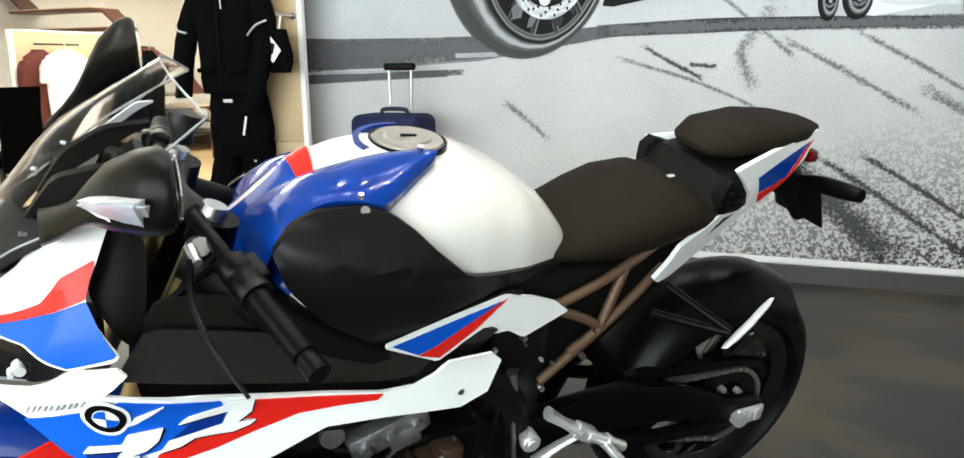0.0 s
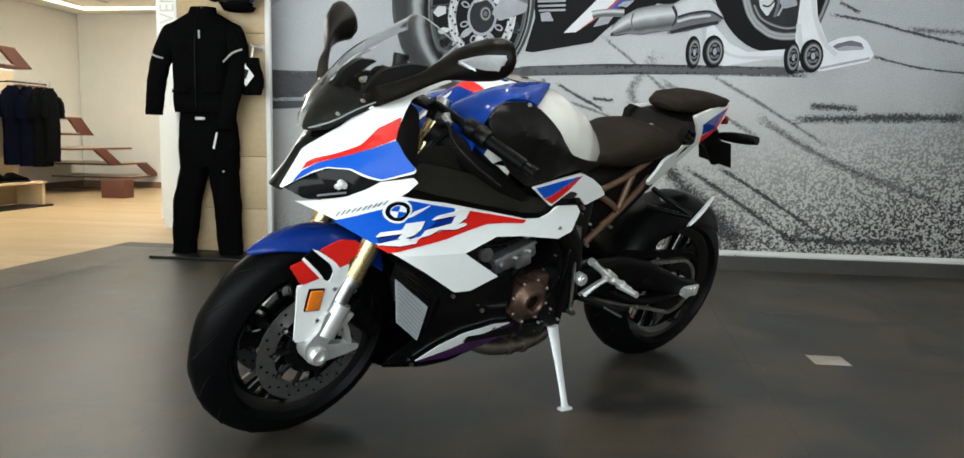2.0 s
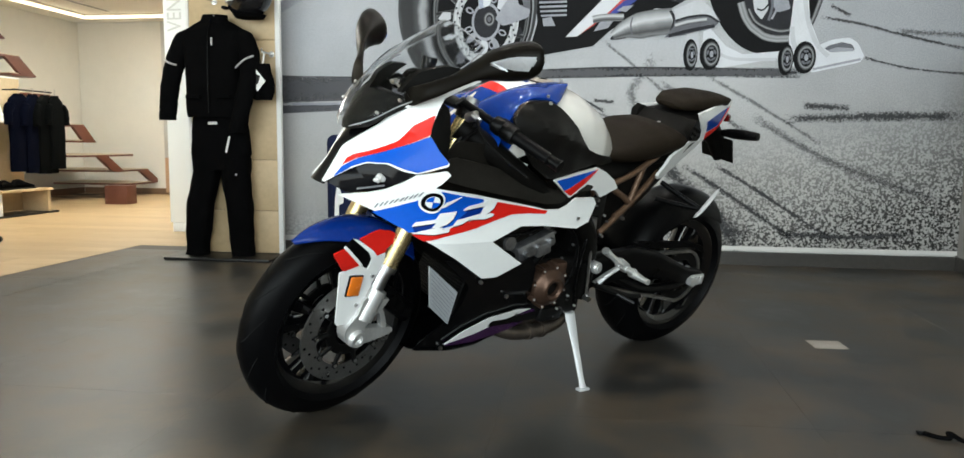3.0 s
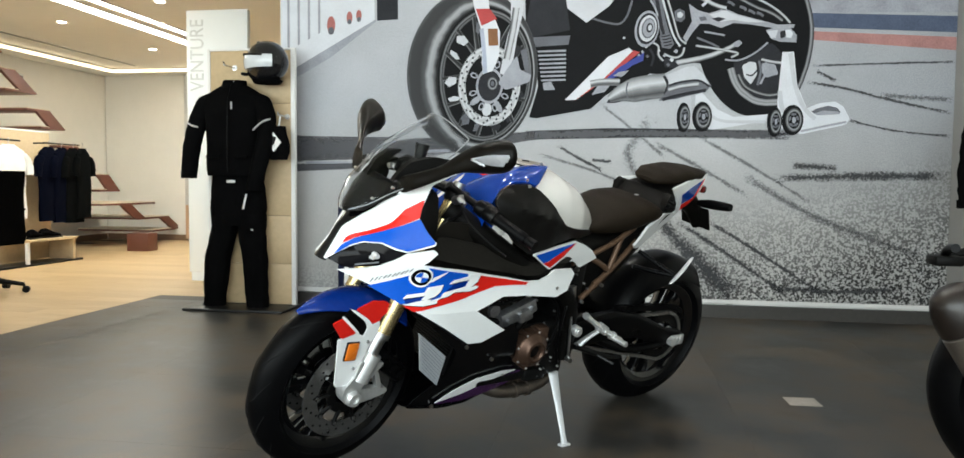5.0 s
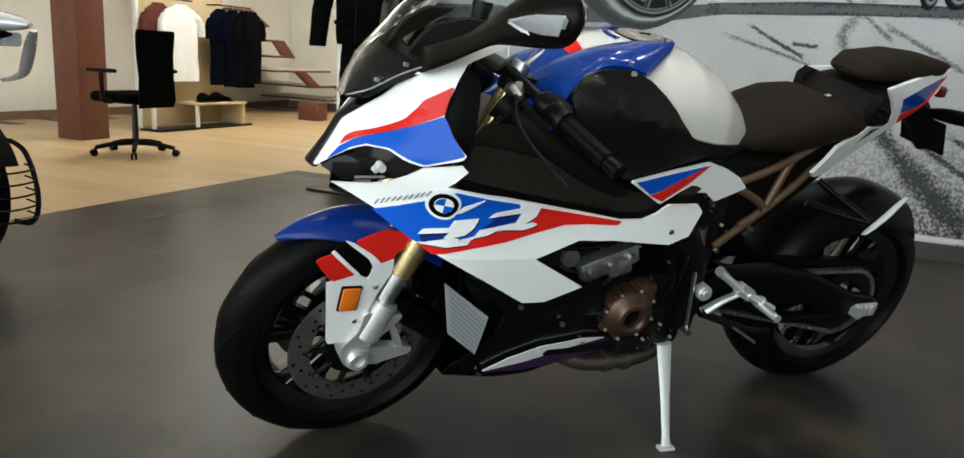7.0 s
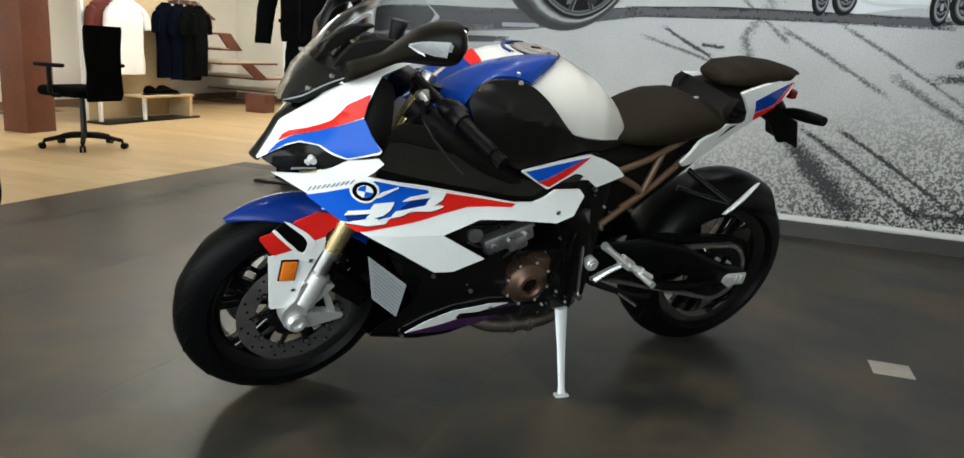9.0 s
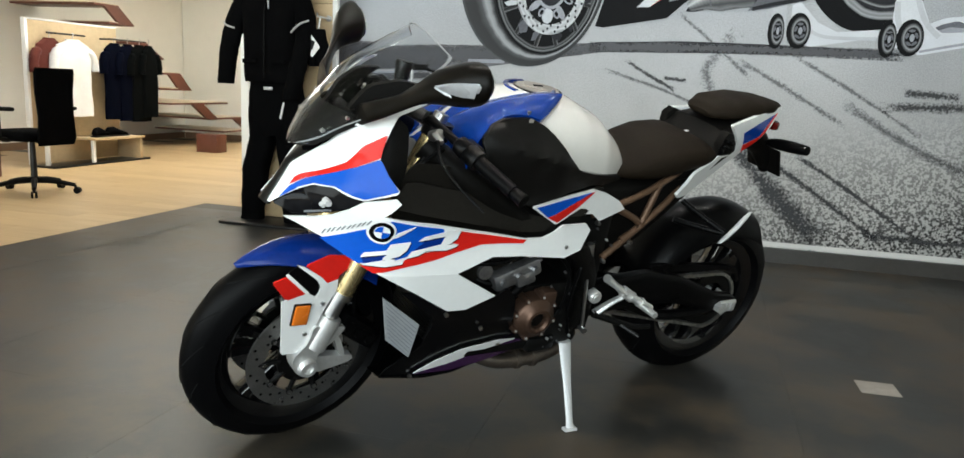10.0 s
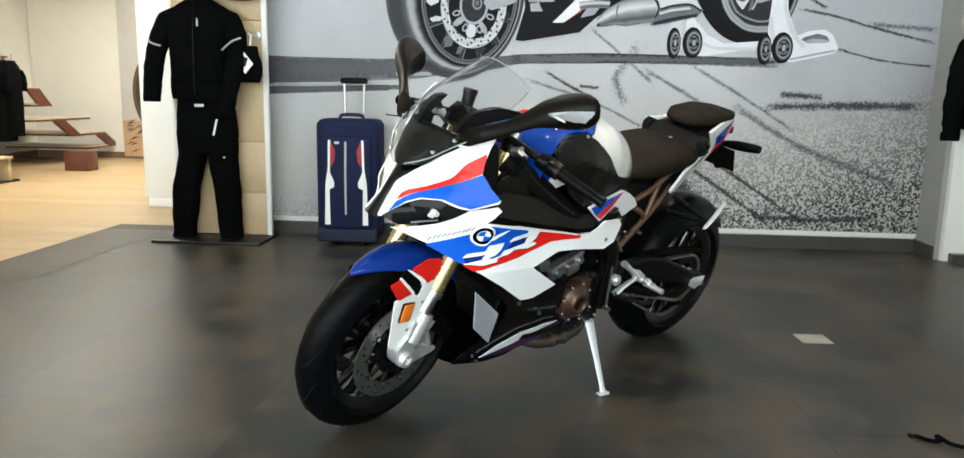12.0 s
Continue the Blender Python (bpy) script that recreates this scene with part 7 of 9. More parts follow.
ink_line("brake_hose", [(0.911, 1.773), (0.999, 1.767), (1.100, 1.811), (1.187, 1.883)], 0.012, 8, INK_LIGHT)
ink_line("linkage_edge", [(0.769, 1.964), (0.837, 1.951), (0.905, 1.937)], 0.012, 7, INK_LIGHT)
ink_line("linkage_edge", [(0.722, 1.924), (0.803, 1.890), (0.869, 1.856)], 0.014, 7, INK_MID)
ink_shape("engine", [(0.301, 2.241), (0.668, 2.230), (0.695, 2.015), (0.660, 1.851), (0.623, 1.747), (0.503, 1.678), (0.404, 1.687), (0.353, 1.855), (0.307, 2.024)], 4, INK_BLACK)
ink_shape("frame_plate", [(0.404, 2.230), (0.477, 2.228), (0.507, 2.061), (0.561, 1.885), (0.530, 1.853), (0.478, 1.929), (0.458, 2.062)], 5, INK_MID)
ink_shape("frame_plate_shade", [(0.428, 2.229), (0.453, 2.228), (0.492, 2.020), (0.529, 1.878), (0.503, 1.911), (0.467, 2.020)], 6, INK_DARK)
ink_line("frame_edge", [(0.478, 2.219), (0.519, 2.081), (0.564, 1.944), (0.611, 1.868)], 0.014, 7, INK_PALE)
ink_line("frame_edge", [(0.510, 2.218), (0.551, 2.093), (0.600, 1.935), (0.651, 1.884)], 0.016, 7, TUBE_TONE)
ink_line("frame_edge", [(0.405, 2.188), (0.435, 2.137), (0.457, 2.079)], 0.012, 7, INK_LIGHT)
ink_shape("engine_mount", [(0.567, 2.109), (0.598, 2.125), (0.635, 2.108), (0.641, 2.058), (0.614, 2.030), (0.573, 2.047)], 6, INK_MID, 1)
ink_shape("engine_bolt", [(0.587, 2.096), (0.611, 2.104), (0.628, 2.083), (0.613, 2.059), (0.588, 2.067)], 7, INK_PALE, 1)
ink_shape("engine_case", [(0.470, 1.945), (0.543, 1.961), (0.570, 1.885), (0.546, 1.852), (0.489, 1.862)], 6, INK_MID)
ink_line("case_rib", [(0.482, 1.937), (0.515, 1.940), (0.543, 1.948)], 0.008, 7, INK_DARK)
ink_line("case_rib", [(0.489, 1.916), (0.520, 1.919), (0.548, 1.927)], 0.008, 7, INK_DARK)
ink_line("case_rib", [(0.496, 1.895), (0.526, 1.899), (0.553, 1.906)], 0.008, 7, INK_DARK)
ink_line("case_rib", [(0.503, 1.874), (0.531, 1.878), (0.557, 1.886)], 0.008, 7, INK_DARK)
ink_line("hose", [(0.639, 1.859), (0.621, 1.810), (0.572, 1.794), (0.506, 1.820)], 0.018, 7, TUBE_TONE)
ink_line("hose", [(0.430, 1.896), (0.464, 1.870), (0.466, 1.812), (0.500, 1.770)], 0.016, 7, TUBE_TONE)
ink_line("hose", [(0.407, 1.855), (0.433, 1.804), (0.419, 1.737)], 0.016, 7, INK_DARK)
ink_shape("engine_bolt", [(0.567, 1.835), (0.583, 1.852), (0.600, 1.835), (0.584, 1.819)], 7, INK_LIGHT, 1)
ink_shape("engine_bolt", [(0.540, 1.777), (0.556, 1.794), (0.573, 1.777), (0.557, 1.761)], 7, INK_PALE, 1)
ink_shape("engine_bolt", [(0.494, 1.807), (0.506, 1.820), (0.519, 1.807), (0.507, 1.795)], 7, INK_LIGHT, 1)
ink_shape("engine_bolt", [(0.519, 1.744), (0.533, 1.759), (0.547, 1.744), (0.534, 1.730)], 7, INK_MID, 1)
ink_shape("engine_bolt", [(0.581, 1.764), (0.593, 1.777), (0.606, 1.764), (0.594, 1.752)], 7, INK_LIGHT, 1)
ink_shape("engine_bolt", [(0.459, 1.841), (0.468, 1.852), (0.479, 1.841), (0.469, 1.831)], 7, INK_PALE, 1)
ink_shape("engine_bolt", [(0.346, 1.835), (0.358, 1.847), (0.370, 1.834), (0.358, 1.822)], 7, INK_LIGHT, 1)
ink_shape("engine_bolt", [(0.369, 1.872), (0.381, 1.884), (0.394, 1.872), (0.382, 1.859)], 7, INK_PALE, 1)
ink_shape("engine_bolt", [(0.323, 1.814), (0.333, 1.824), (0.344, 1.814), (0.334, 1.803)], 7, INK_LIGHT, 1)
ink_shape("engine_bolt", [(0.379, 1.805), (0.391, 1.817), (0.404, 1.804), (0.392, 1.792)], 7, INK_MID, 1)
ink_shape("engine_bolt", [(0.220, 1.933), (0.230, 1.944), (0.241, 1.933), (0.231, 1.923)], 7, INK_PALE, 1)
ink_shape("engine_case", [(0.503, 1.786), (0.580, 1.798), (0.614, 1.752), (0.575, 1.719), (0.509, 1.728)], 6, INK_DARK, 1)
for r, material, level in ((0.100, INK_LIGHT, 7.2), (0.086, INK_DARK, 7.4), (0.072, INK_PALE, 7.6), (0.056, INK_MID, 7.8), (0.048, INK_LIGHT, 8), (0.026, INK_DARK, 8.2), (0.016, INK_PALE, 8.4)):
    ink_shape("clutch_cover", ellipse(0.405 - 0.25 * (r - 0.016), 2.000 - 0.1 * (r - 0.016), r * 0.82, r * 1.25, -8, n=32), level, material)
ink_shape("exhaust_shade", [(0.117, 1.486), (0.142, 1.528), (0.216, 1.562), (0.322, 1.519), (0.176, 1.486)], 6, INK_DARK, 1)
ink_line("exhaust", [(0.134, 1.511), (0.216, 1.553), (0.324, 1.578), (0.423, 1.594), (0.521, 1.602)], lambda k: 0.045 + 0.125 * min(1.0, k * 2.2), 6, PIPE_TONE)
ink_line("exhaust", [(0.004, 1.619), (0.088, 1.631), (0.206, 1.630)], 0.05, 5.5, PIPE_TONE)
ink_line("exhaust_seam", [(0.264, 1.629), (0.253, 1.579), (0.263, 1.519)], 0.01, 6.8, INK_MID)
ink_line("exhaust_clamp", [(0.507, 1.669), (0.533, 1.610), (0.515, 1.539)], 0.018, 7, INK_DARK)
ink_shape("silencer", [(0.475, 1.497), (0.530, 1.568), (0.537, 1.619), (0.527, 1.677), (0.584, 1.698), (0.656, 1.730), (0.712, 1.734), (0.770, 1.683), (0.825, 1.600), (0.798, 1.567), (0.735, 1.546), (0.590, 1.510)], 7, INK_MID)
ink_shape("silencer_top", [(0.527, 1.677), (0.584, 1.698), (0.656, 1.730), (0.712, 1.734), (0.770, 1.679), (0.813, 1.604), (0.748, 1.638), (0.626, 1.635), (0.541, 1.610)], 8, INK_PALE)
ink_line("silencer_seam", [(0.542, 1.602), (0.627, 1.626), (0.740, 1.634), (0.814, 1.592)], 0.014, 9, INK_DARK)
ink_line("silencer_shine", [(0.539, 1.573), (0.636, 1.597), (0.741, 1.609)], 0.03, 8, TUBE_TONE)
ink_line("silencer_under", [(0.500, 1.506), (0.629, 1.539), (0.790, 1.567)], 0.022, 8.5, INK_DARK)

# paddock stand
ink_shape("stand_base", [(1.388, 1.392), (1.433, 1.433), (1.524, 1.473), (1.630, 1.485), (1.684, 1.449), (1.726, 1.368), (1.701, 1.328), (1.413, 1.265), (1.373, 1.290)], 3, INK_WHITE, 1)
ink_shape("stand_gap", [(1.450, 1.400), (1.510, 1.437), (1.585, 1.457), (1.647, 1.441), (1.667, 1.408), (1.603, 1.404), (1.488, 1.392)], 4, INK_MID, 1)
ink_shape("stand_gap", [(1.473, 1.396), (1.556, 1.425), (1.655, 1.417), (1.664, 1.400), (1.542, 1.392)], 4.5, INK_LIGHT, 1)
ink_line("stand_fold", [(1.416, 1.286), (1.564, 1.319), (1.704, 1.348)], 0.014, 4.5, INK_LIGHT)
ink_shape("stand_arm", [(1.282, 1.817), (1.356, 1.818), (1.383, 1.596), (1.450, 1.44), (1.518, 1.39), (1.40, 1.30), (1.273, 1.306), (1.258, 1.485)], 9, INK_WHITE)
ink_shape("stand_arm", [(0.721, 1.533), (0.764, 1.553), (0.869, 1.437), (0.977, 1.385), (1.198, 1.402), (1.193, 1.357), (0.844, 1.298), (0.720, 1.321)], 3, INK_WHITE)
ink_line("stand_arm_shade", [(1.333, 1.808), (1.354, 1.678), (1.382, 1.555), (1.433, 1.441), (1.505, 1.368)], 0.028, 9.5, INK_PALE)
ink_line("stand_arm_shade", [(1.273, 1.556), (1.284, 1.474), (1.302, 1.413)], 0.03, 9.5, INK_PALE)
ink_line("stand_arm_shade", [(0.765, 1.467), (0.820, 1.400), (0.926, 1.355), (1.187, 1.351)], 0.02, 3.5, INK_PALE)
ink_shape("stand_leg", [(0.60, 1.40), (0.62, 1.53), (0.69, 1.535), (0.70, 1.35)], 3, INK_PALE)
for x, z, w in ((0.644, 1.383, 0.046), (0.768, 1.387, 0.066), (1.244, 1.350, 0.048), (1.360, 1.361, 0.070)):
    ink_shape("stand_wheel", ellipse(x, z, w, 0.102), 9 if x < 1.3 else 10, INK_BLACK)
    ink_ring("wheel_face", ellipse(x + 0.008, z, w * 0.78, 0.082, n=24), ellipse(x + 0.010, z, w * 0.50, 0.054, n=24), 11, EDGE_TONE)
    ink_shape("wheel_hub", ellipse(x + 0.010, z, w * 0.18, 0.022, n=14), 12, INK_LIGHT)
    for a in range(0, 360, 72):
        c, s = math.cos(radians(a + 20)), math.sin(radians(a + 20))
        ink_shape("wheel_gap", ellipse(x + 0.008 + c * w * 0.36, z + s * 0.039, w * 0.13, 0.018, a + 20, n=8), 12, INK_MID)

# front wheel of the printed motorcycle
TYRE_TONE = ink_ramp("tyre_tone", ((0.0, 0.10), (0.10, 0.05), (0.40, 0.045), (0.58, 0.09), (0.70, 0.36), (0.80, 0.30), (0.88, 0.10), (0.95, 0.02)), 0.14)
RIM_TONE = ink_ramp("rim_tone", ((0.0, 0.02), (0.3, 0.20), (0.5, 0.03), (0.75, 0.13), (1.0, 0.01)))
SPOKE_TONE = ink_ramp("spoke_tone", ((0.0, 0.22), (0.3, 0.05), (0.7, 0.012), (1.0, 0.10)))
DISC_TONE = ink_ramp("disc_tone", ((0.0, 0.34), (0.2, 0.62), (0.5, 0.42), (0.8, 0.60), (1.0, 0.30)), 1.2)
ink_ring("front_tyre", ellipse(-0.845, 1.715, 0.477, 0.588, -3, n=96), ellipse(-0.748, 1.690, 0.343, 0.478, -3, n=96), 5, TYRE_TONE)
ink_shape("rim", ellipse(-0.748, 1.690, 0.345, 0.480, -3), 5.5, INK_BLACK)
ink_ring("rim_edge", ellipse(-0.745, 1.688, 0.334, 0.468, -3, n=72), ellipse(-0.742, 1.685, 0.300, 0.428, -3, n=72), 8, RIM_TONE)
for i in range(7):
    a = 2 * math.pi * (i + 0.3) / 7
    b = a + math.pi / 7
    shade = INK_PALE if math.cos(b) < -0.5 else INK_MID if math.cos(b) < 0.2 else INK_DARK
    for da, r in ((-0.19, 0.036), (0.17, 0.020)):          # daylight between the forked spokes
        x, z = -0.742 + 0.252 * math.cos(b + da), 1.678 + 0.360 * math.sin(b + da)
        ink_shape("wheel_opening", ellipse(x, z, r, 0.050, math.degrees(b) - 90 - 50 * da, n=5), 8.8, shade)
    p0 = (-0.735 + 0.12 * math.cos(a), 1.66 + 0.17 * math.sin(a))
    for da in (-0.22, 0.22):
        p1 = (-0.745 + 0.31 * math.cos(a + da), 1.685 + 0.435 * math.sin(a + da))
        ink_line("spoke_edge", [p0, ((p0[0] + p1[0]) / 2, (p0[1] + p1[1]) / 2), p1], lambda k: 0.040 - 0.012 * k, 8.6, SPOKE_TONE, 3)
ink_shape("disc_middle", ellipse(-0.712, 1.615, 0.178, 0.230, -3), 10, INK_BLACK)
ink_ring("brake_disc", ellipse(-0.715, 1.615, 0.225, 0.285, -3, n=80), ellipse(-0.714, 1.615, 0.172, 0.222, -3, n=80), 10.4, DISC_TONE)
for b, r in ((262, 0.036), (300, 0.022), (218, 0.022)):          # daylight inside the disc
    ink_shape("disc_opening", ellipse(-0.712 + 0.128 * math.cos(radians(b)), 1.615 + 0.170 * math.sin(radians(b)), r, 0.050, b - 270, n=9), 10.5, INK_PALE if r > 0.03 else INK_LIGHT)
ink_shape("carrier_ring", ellipse(-0.712, 1.615, 0.098, 0.128, -3) , 10.7, INK_LIGHT)
ink_shape("carrier_ring_inner", ellipse(-0.712, 1.615, 0.082, 0.108, -3), 10.75, INK_DARK)
for i in range(54):
    a = 2 * math.pi * i / 54
    k = (0.94, 0.87, 0.80)[i % 3]
    ink_shape("disc_hole", ellipse(-0.715 + 0.225 * k * math.cos(a), 1.615 + 0.285 * k * math.sin(a), 0.007, 0.009, n=8), 10.8, INK_DARK)
for i in range(8):
    a = 2 * math.pi * (i + 0.4) / 8
    ink_shape("disc_carrier", ellipse(-0.712 + 0.125 * math.cos(a), 1.615 + 0.165 * math.sin(a), 0.020, 0.030, math.degrees(a) - 90, n=12), 11, INK_LIGHT)
    ink_shape("carrier_slot", ellipse(-0.712 + 0.125 * math.cos(a), 1.615 + 0.165 * math.sin(a), 0.011, 0.018, math.degrees(a) - 90, n=10), 11.2, INK_BLACK)
ink_shape("wheel_hub", ellipse(-0.700, 1.63, 0.062, 0.078), 11.4, INK_DARK)
ink_ring("axle", ellipse(-0.690, 1.63, 0.040, 0.050, n=24), ellipse(-0.688, 1.63, 0.020, 0.026, n=24), 11.6, EDGE_TONE)
ink_shape("axle_nut", ellipse(-0.690, 1.63, 0.014, 0.018, n=20), 11.8, INK_MID)
ink_line("leg_shade", [(-0.772, 2.02), (-0.752, 1.85), (-0.745, 1.705)], 0.030, 13, INK_STEEL)
ink_shape("mudguard_leg", [(-0.90, 2.5), (-0.824, 2.163), (-0.780, 2.026), (-0.761, 1.699), (-0.692, 1.718), (-0.645, 1.822), (-0.638, 1.993), (-0.679, 2.095), (-0.718, 2.163), (-0.74, 2.5)], 12, INK_WHITE)
ink_shape("mudguard_red", [(-0.815, 2.16), (-0.718, 2.16), (-0.661, 2.087), (-0.772, 2.040)], 13, INK_RED)
ink_shape("reflector", [(-0.727, 2.018), (-0.657, 2.018), (-0.650, 1.899), (-0.720, 1.898)], 13, INK_AMBER)
ink_shape("fork_leg", [(-0.56, 2.5), (-0.467, 2.5), (-0.467, 2.163), (-0.515, 1.960), (-0.540, 1.806), (-0.602, 1.685), (-0.638, 1.702), (-0.598, 1.908), (-0.563, 2.045)], 12, INK_PALE)
ink_line("fork_shade", [(-0.525, 2.16), (-0.548, 2.0), (-0.590, 1.80)], 0.048, 13, TUBE_TONE)
ink_shape("axle_clamp", [(-0.651, 1.633), (-0.571, 1.754), (-0.515, 1.824), (-0.491, 1.722), (-0.412, 1.689), (-0.426, 1.638), (-0.596, 1.582)], 13, INK_LIGHT, 1)
ink_shape("brake_caliper", [(-0.491, 1.858), (-0.449, 1.876), (-0.412, 1.689), (-0.456, 1.705)], 12, INK_MID)


# ---- materials of the loose things ----
LEATHER_BLACK = mat("black_riding_textile", (0.0028, 0.0028, 0.003), 0.85, vary=0.4, scale=7, bump=0.5, bump_scale=320, spec=0.02)
HELMET_BLACK = mat("gloss_black_lacquer", (0.008, 0.008, 0.009), 0.12, coat=0.6, vary=0.1)
VISOR = mat("silvered_visor", (0.62, 0.66, 0.70), 0.18, vary=0.12, scale=14, coat=0.5)
REFLECTIVE = mat("silver_reflective_tape", (0.55, 0.55, 0.56), 0.35, 0.4)
TAG_WHITE = mat("white_card", (0.80, 0.80, 0.79), 0.5, vary=0.04)
NAVY = mat("navy_nylon", (0.008, 0.013, 0.045), 0.7, vary=0.25, scale=12, bump=0.35, bump_scale=420, spec=0.2)
NAVY_DARK = mat("dark_navy_webbing", (0.010, 0.012, 0.035), 0.75, vary=0.25, scale=12, bump=0.3, bump_scale=500)
RED_CLOTH = mat("red_nylon", (0.35, 0.02, 0.03), 0.6, vary=0.15)
WHITE_CLOTH = mat("white_cotton", (0.78, 0.78, 0.77), 0.9, vary=0.06, scale=8, bump=0.3, bump_scale=240)
MAROON_CLOTH = mat("dark_red_cotton", (0.10, 0.02, 0.014), 0.9, vary=0.2, bump=0.3)
NAVY_CLOTH = mat("navy_cotton", (0.0015, 0.0022, 0.0065), 0.9, vary=0.25, bump=0.3, spec=0.04)
GREY_CLOTH = mat("charcoal_cotton", (0.0022, 0.0026, 0.0026), 0.9, vary=0.25, bump=0.3, spec=0.04)
SILVER_PAINT = mat("pale_silver_lacquer", (0.62, 0.63, 0.66), 0.25, 0.3, coat=0.6, vary=0.08)
TYRE_RUBBER = mat("tyre_rubber", (0.0035, 0.0035, 0.004), 0.5, spec=0.12)
DARK_BRONZE = mat("brown_black_lacquer", (0.013, 0.009, 0.007), 0.32, coat=0.1, vary=0.15)
SATIN_STEEL = mat("satin_silencer_steel", (0.50, 0.46, 0.42), 0.34, 1.0, vary=0.12, scale=10)
CREAM_TREAD = mat("cream_tread_top", (0.62, 0.52, 0.38), 0.5, vary=0.08)
LIT_DIFFUSER = mat("lit_lamp_diffuser", (1.0, 0.95, 0.86), 0.5, vary=0.0, emit=14.0)
SPOT_WHITE = mat("lit_spot_lens", (1.0, 0.96, 0.90), 0.4, vary=0.0, emit=300.0)
COVE_LIGHT = mat("lit_cove_strip", (1.0, 0.84, 0.58), 0.5, vary=0.0, emit=3.0)
COLUMN_WHITE = mat("bright_white_laminate", (0.88, 0.91, 0.91), 0.4, vary=0.02)
GREY_LETTER = mat("pale_grey_letter", (0.66, 0.68, 0.67), 0.6, vary=0.05)
BANNER = mat("pale_grey_banner", (0.56, 0.55, 0.52), 0.6, vary=0.06, scale=2)
SAND = mat("banner_sand", (0.52, 0.33, 0.20), 0.6, vary=0.15)
DARK_SAND = mat("banner_dark_stripe", (0.05, 0.03, 0.02), 0.6, vary=0.2)
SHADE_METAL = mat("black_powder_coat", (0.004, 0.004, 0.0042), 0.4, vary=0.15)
wrinkle_at = noise.noise


def garment(bm, sections, n=28, fold=0.012, freq=7.0, power=2.4, seed=0.0, cap=True):
    """A hanging cloth form over (z, cx, cy, rx, ry) sections, with folds."""
    rows = []
    k = len(sections) - 1
    for i in range(k * 5 + 1):
        a = min(i // 5, k - 1)
        t = i / 5 - a
        s = [p + (q - p) * (t * t * (3 - 2 * t)) for p, q in zip(sections[a], sections[a + 1])]
        row = []
        for j in range(n):
            ang = 2 * math.pi * j / n
            c, d = math.cos(ang), math.sin(ang)
            r = (abs(c) ** power + abs(d) ** power) ** (-1 / power)
            f = fold * wrinkle_at(Vector((c * 2.2 + seed, d * 2.2, s[0] * freq))) + 0.4 * fold * wrinkle_at(Vector((c * 6 + seed, d * 6, s[0] * freq * 2.5)))
            row.append((s[1] + c * (s[3] * r + f), s[2] + d * (s[4] * r + f), s[0] + 0.4 * f))
        rows.append(row)
    return rings(bm, rows, cap=cap)


def sleeve(bm, pts, r0, r1, seed=0.0):
    line = curve_points(pts, 7)
    m = len(line) - 1
    rows = []
    for i, q in enumerate(line):
        d = (line[min(i + 1, m)] - line[max(i - 1, 0)]).normalized()
        x = d.cross(Vector((0, 1, 0))).normalized()
        y = x.cross(d)
        r = (r0 + (r1 - r0) * i / m) * min(1.0, 0.45 + 3.2 * i / m)
        row = []
        for j in range(18):
            a = 2 * math.pi * j / 18
            f = 0.010 * wrinkle_at(Vector((math.cos(a) * 1.5 + seed, math.sin(a) * 1.5, i * 0.75)))
            row.append(q + x * (r + f) * math.cos(a) + y * (r * 0.8 + f) * math.sin(a))
        rows.append(row)
    return rings(bm, rows)


# ---- the clothes display ----
board = thing("display_board", pose(0, 0, 0), "tall light maple display board on a black base plate", "display board")
for i, (z0, z1) in enumerate(((0.024, 0.317), (0.320, 0.668), (0.671, 1.128), (1.131, 1.478), (1.481, 1.858))):
    part("panel", box(B(), (-2.735, 2.622, z0), (-2.118, 2.645, z1), 0.0015), MAPLE, board)
part("edge_strip", box(B(), (-2.117, 2.614, 0.022), (-2.085, 2.650, 1.872), 0.002), TAG_WHITE, board, "white edge strip")
part("edge_strip", box(B(), (-2.755, 2.614, 0.022), (-2.736, 2.650, 1.872), 0.002), TAG_WHITE, board, "white edge strip")
part("top_strip", box(B(), (-2.735, 2.614, 1.859), (-2.118, 2.650, 1.872), 0.002), TAG_WHITE, board, "white edge strip")
part("back_frame", box(B(), (-2.70, 2.651, 0.02), (-2.14, 2.69, 1.84), 0.003), SHADE_METAL, board)
part("base_plate", box(B(), (-2.82, 2.34, 0.0), (-2.075, 2.74, 0.019), 0.004), SHADE_METAL, board, "black steel base plate")
for x, z in ((-2.545, 1.735), (-2.145, 1.383), (-2.29, 1.70), (-2.47, 1.60)):
    bm = rod(B(), (x, 2.622, z), (x, 2.46, z), 0.006, seg=10)
    rod(bm, (x, 2.464, z), (x, 2.455, z + 0.02), 0.006, seg=10)
    rod(bm, (x, 2.6215, z), (x, 2.614, z), 0.02, seg=16)
    part("peg", bm, STEEL, board, "small steel peg")

jacket = thing("jacket", pose(-2.50, 2.50, 0.94), "black textile riding jacket with silver arm stripes", "jacket")


def under(ob, bm):
    """Moves a mesh drawn in the room to the base of its thing."""
    bmesh.ops.transform(bm, matrix=ob.matrix_world.inverted(), verts=bm.verts)
    return bm


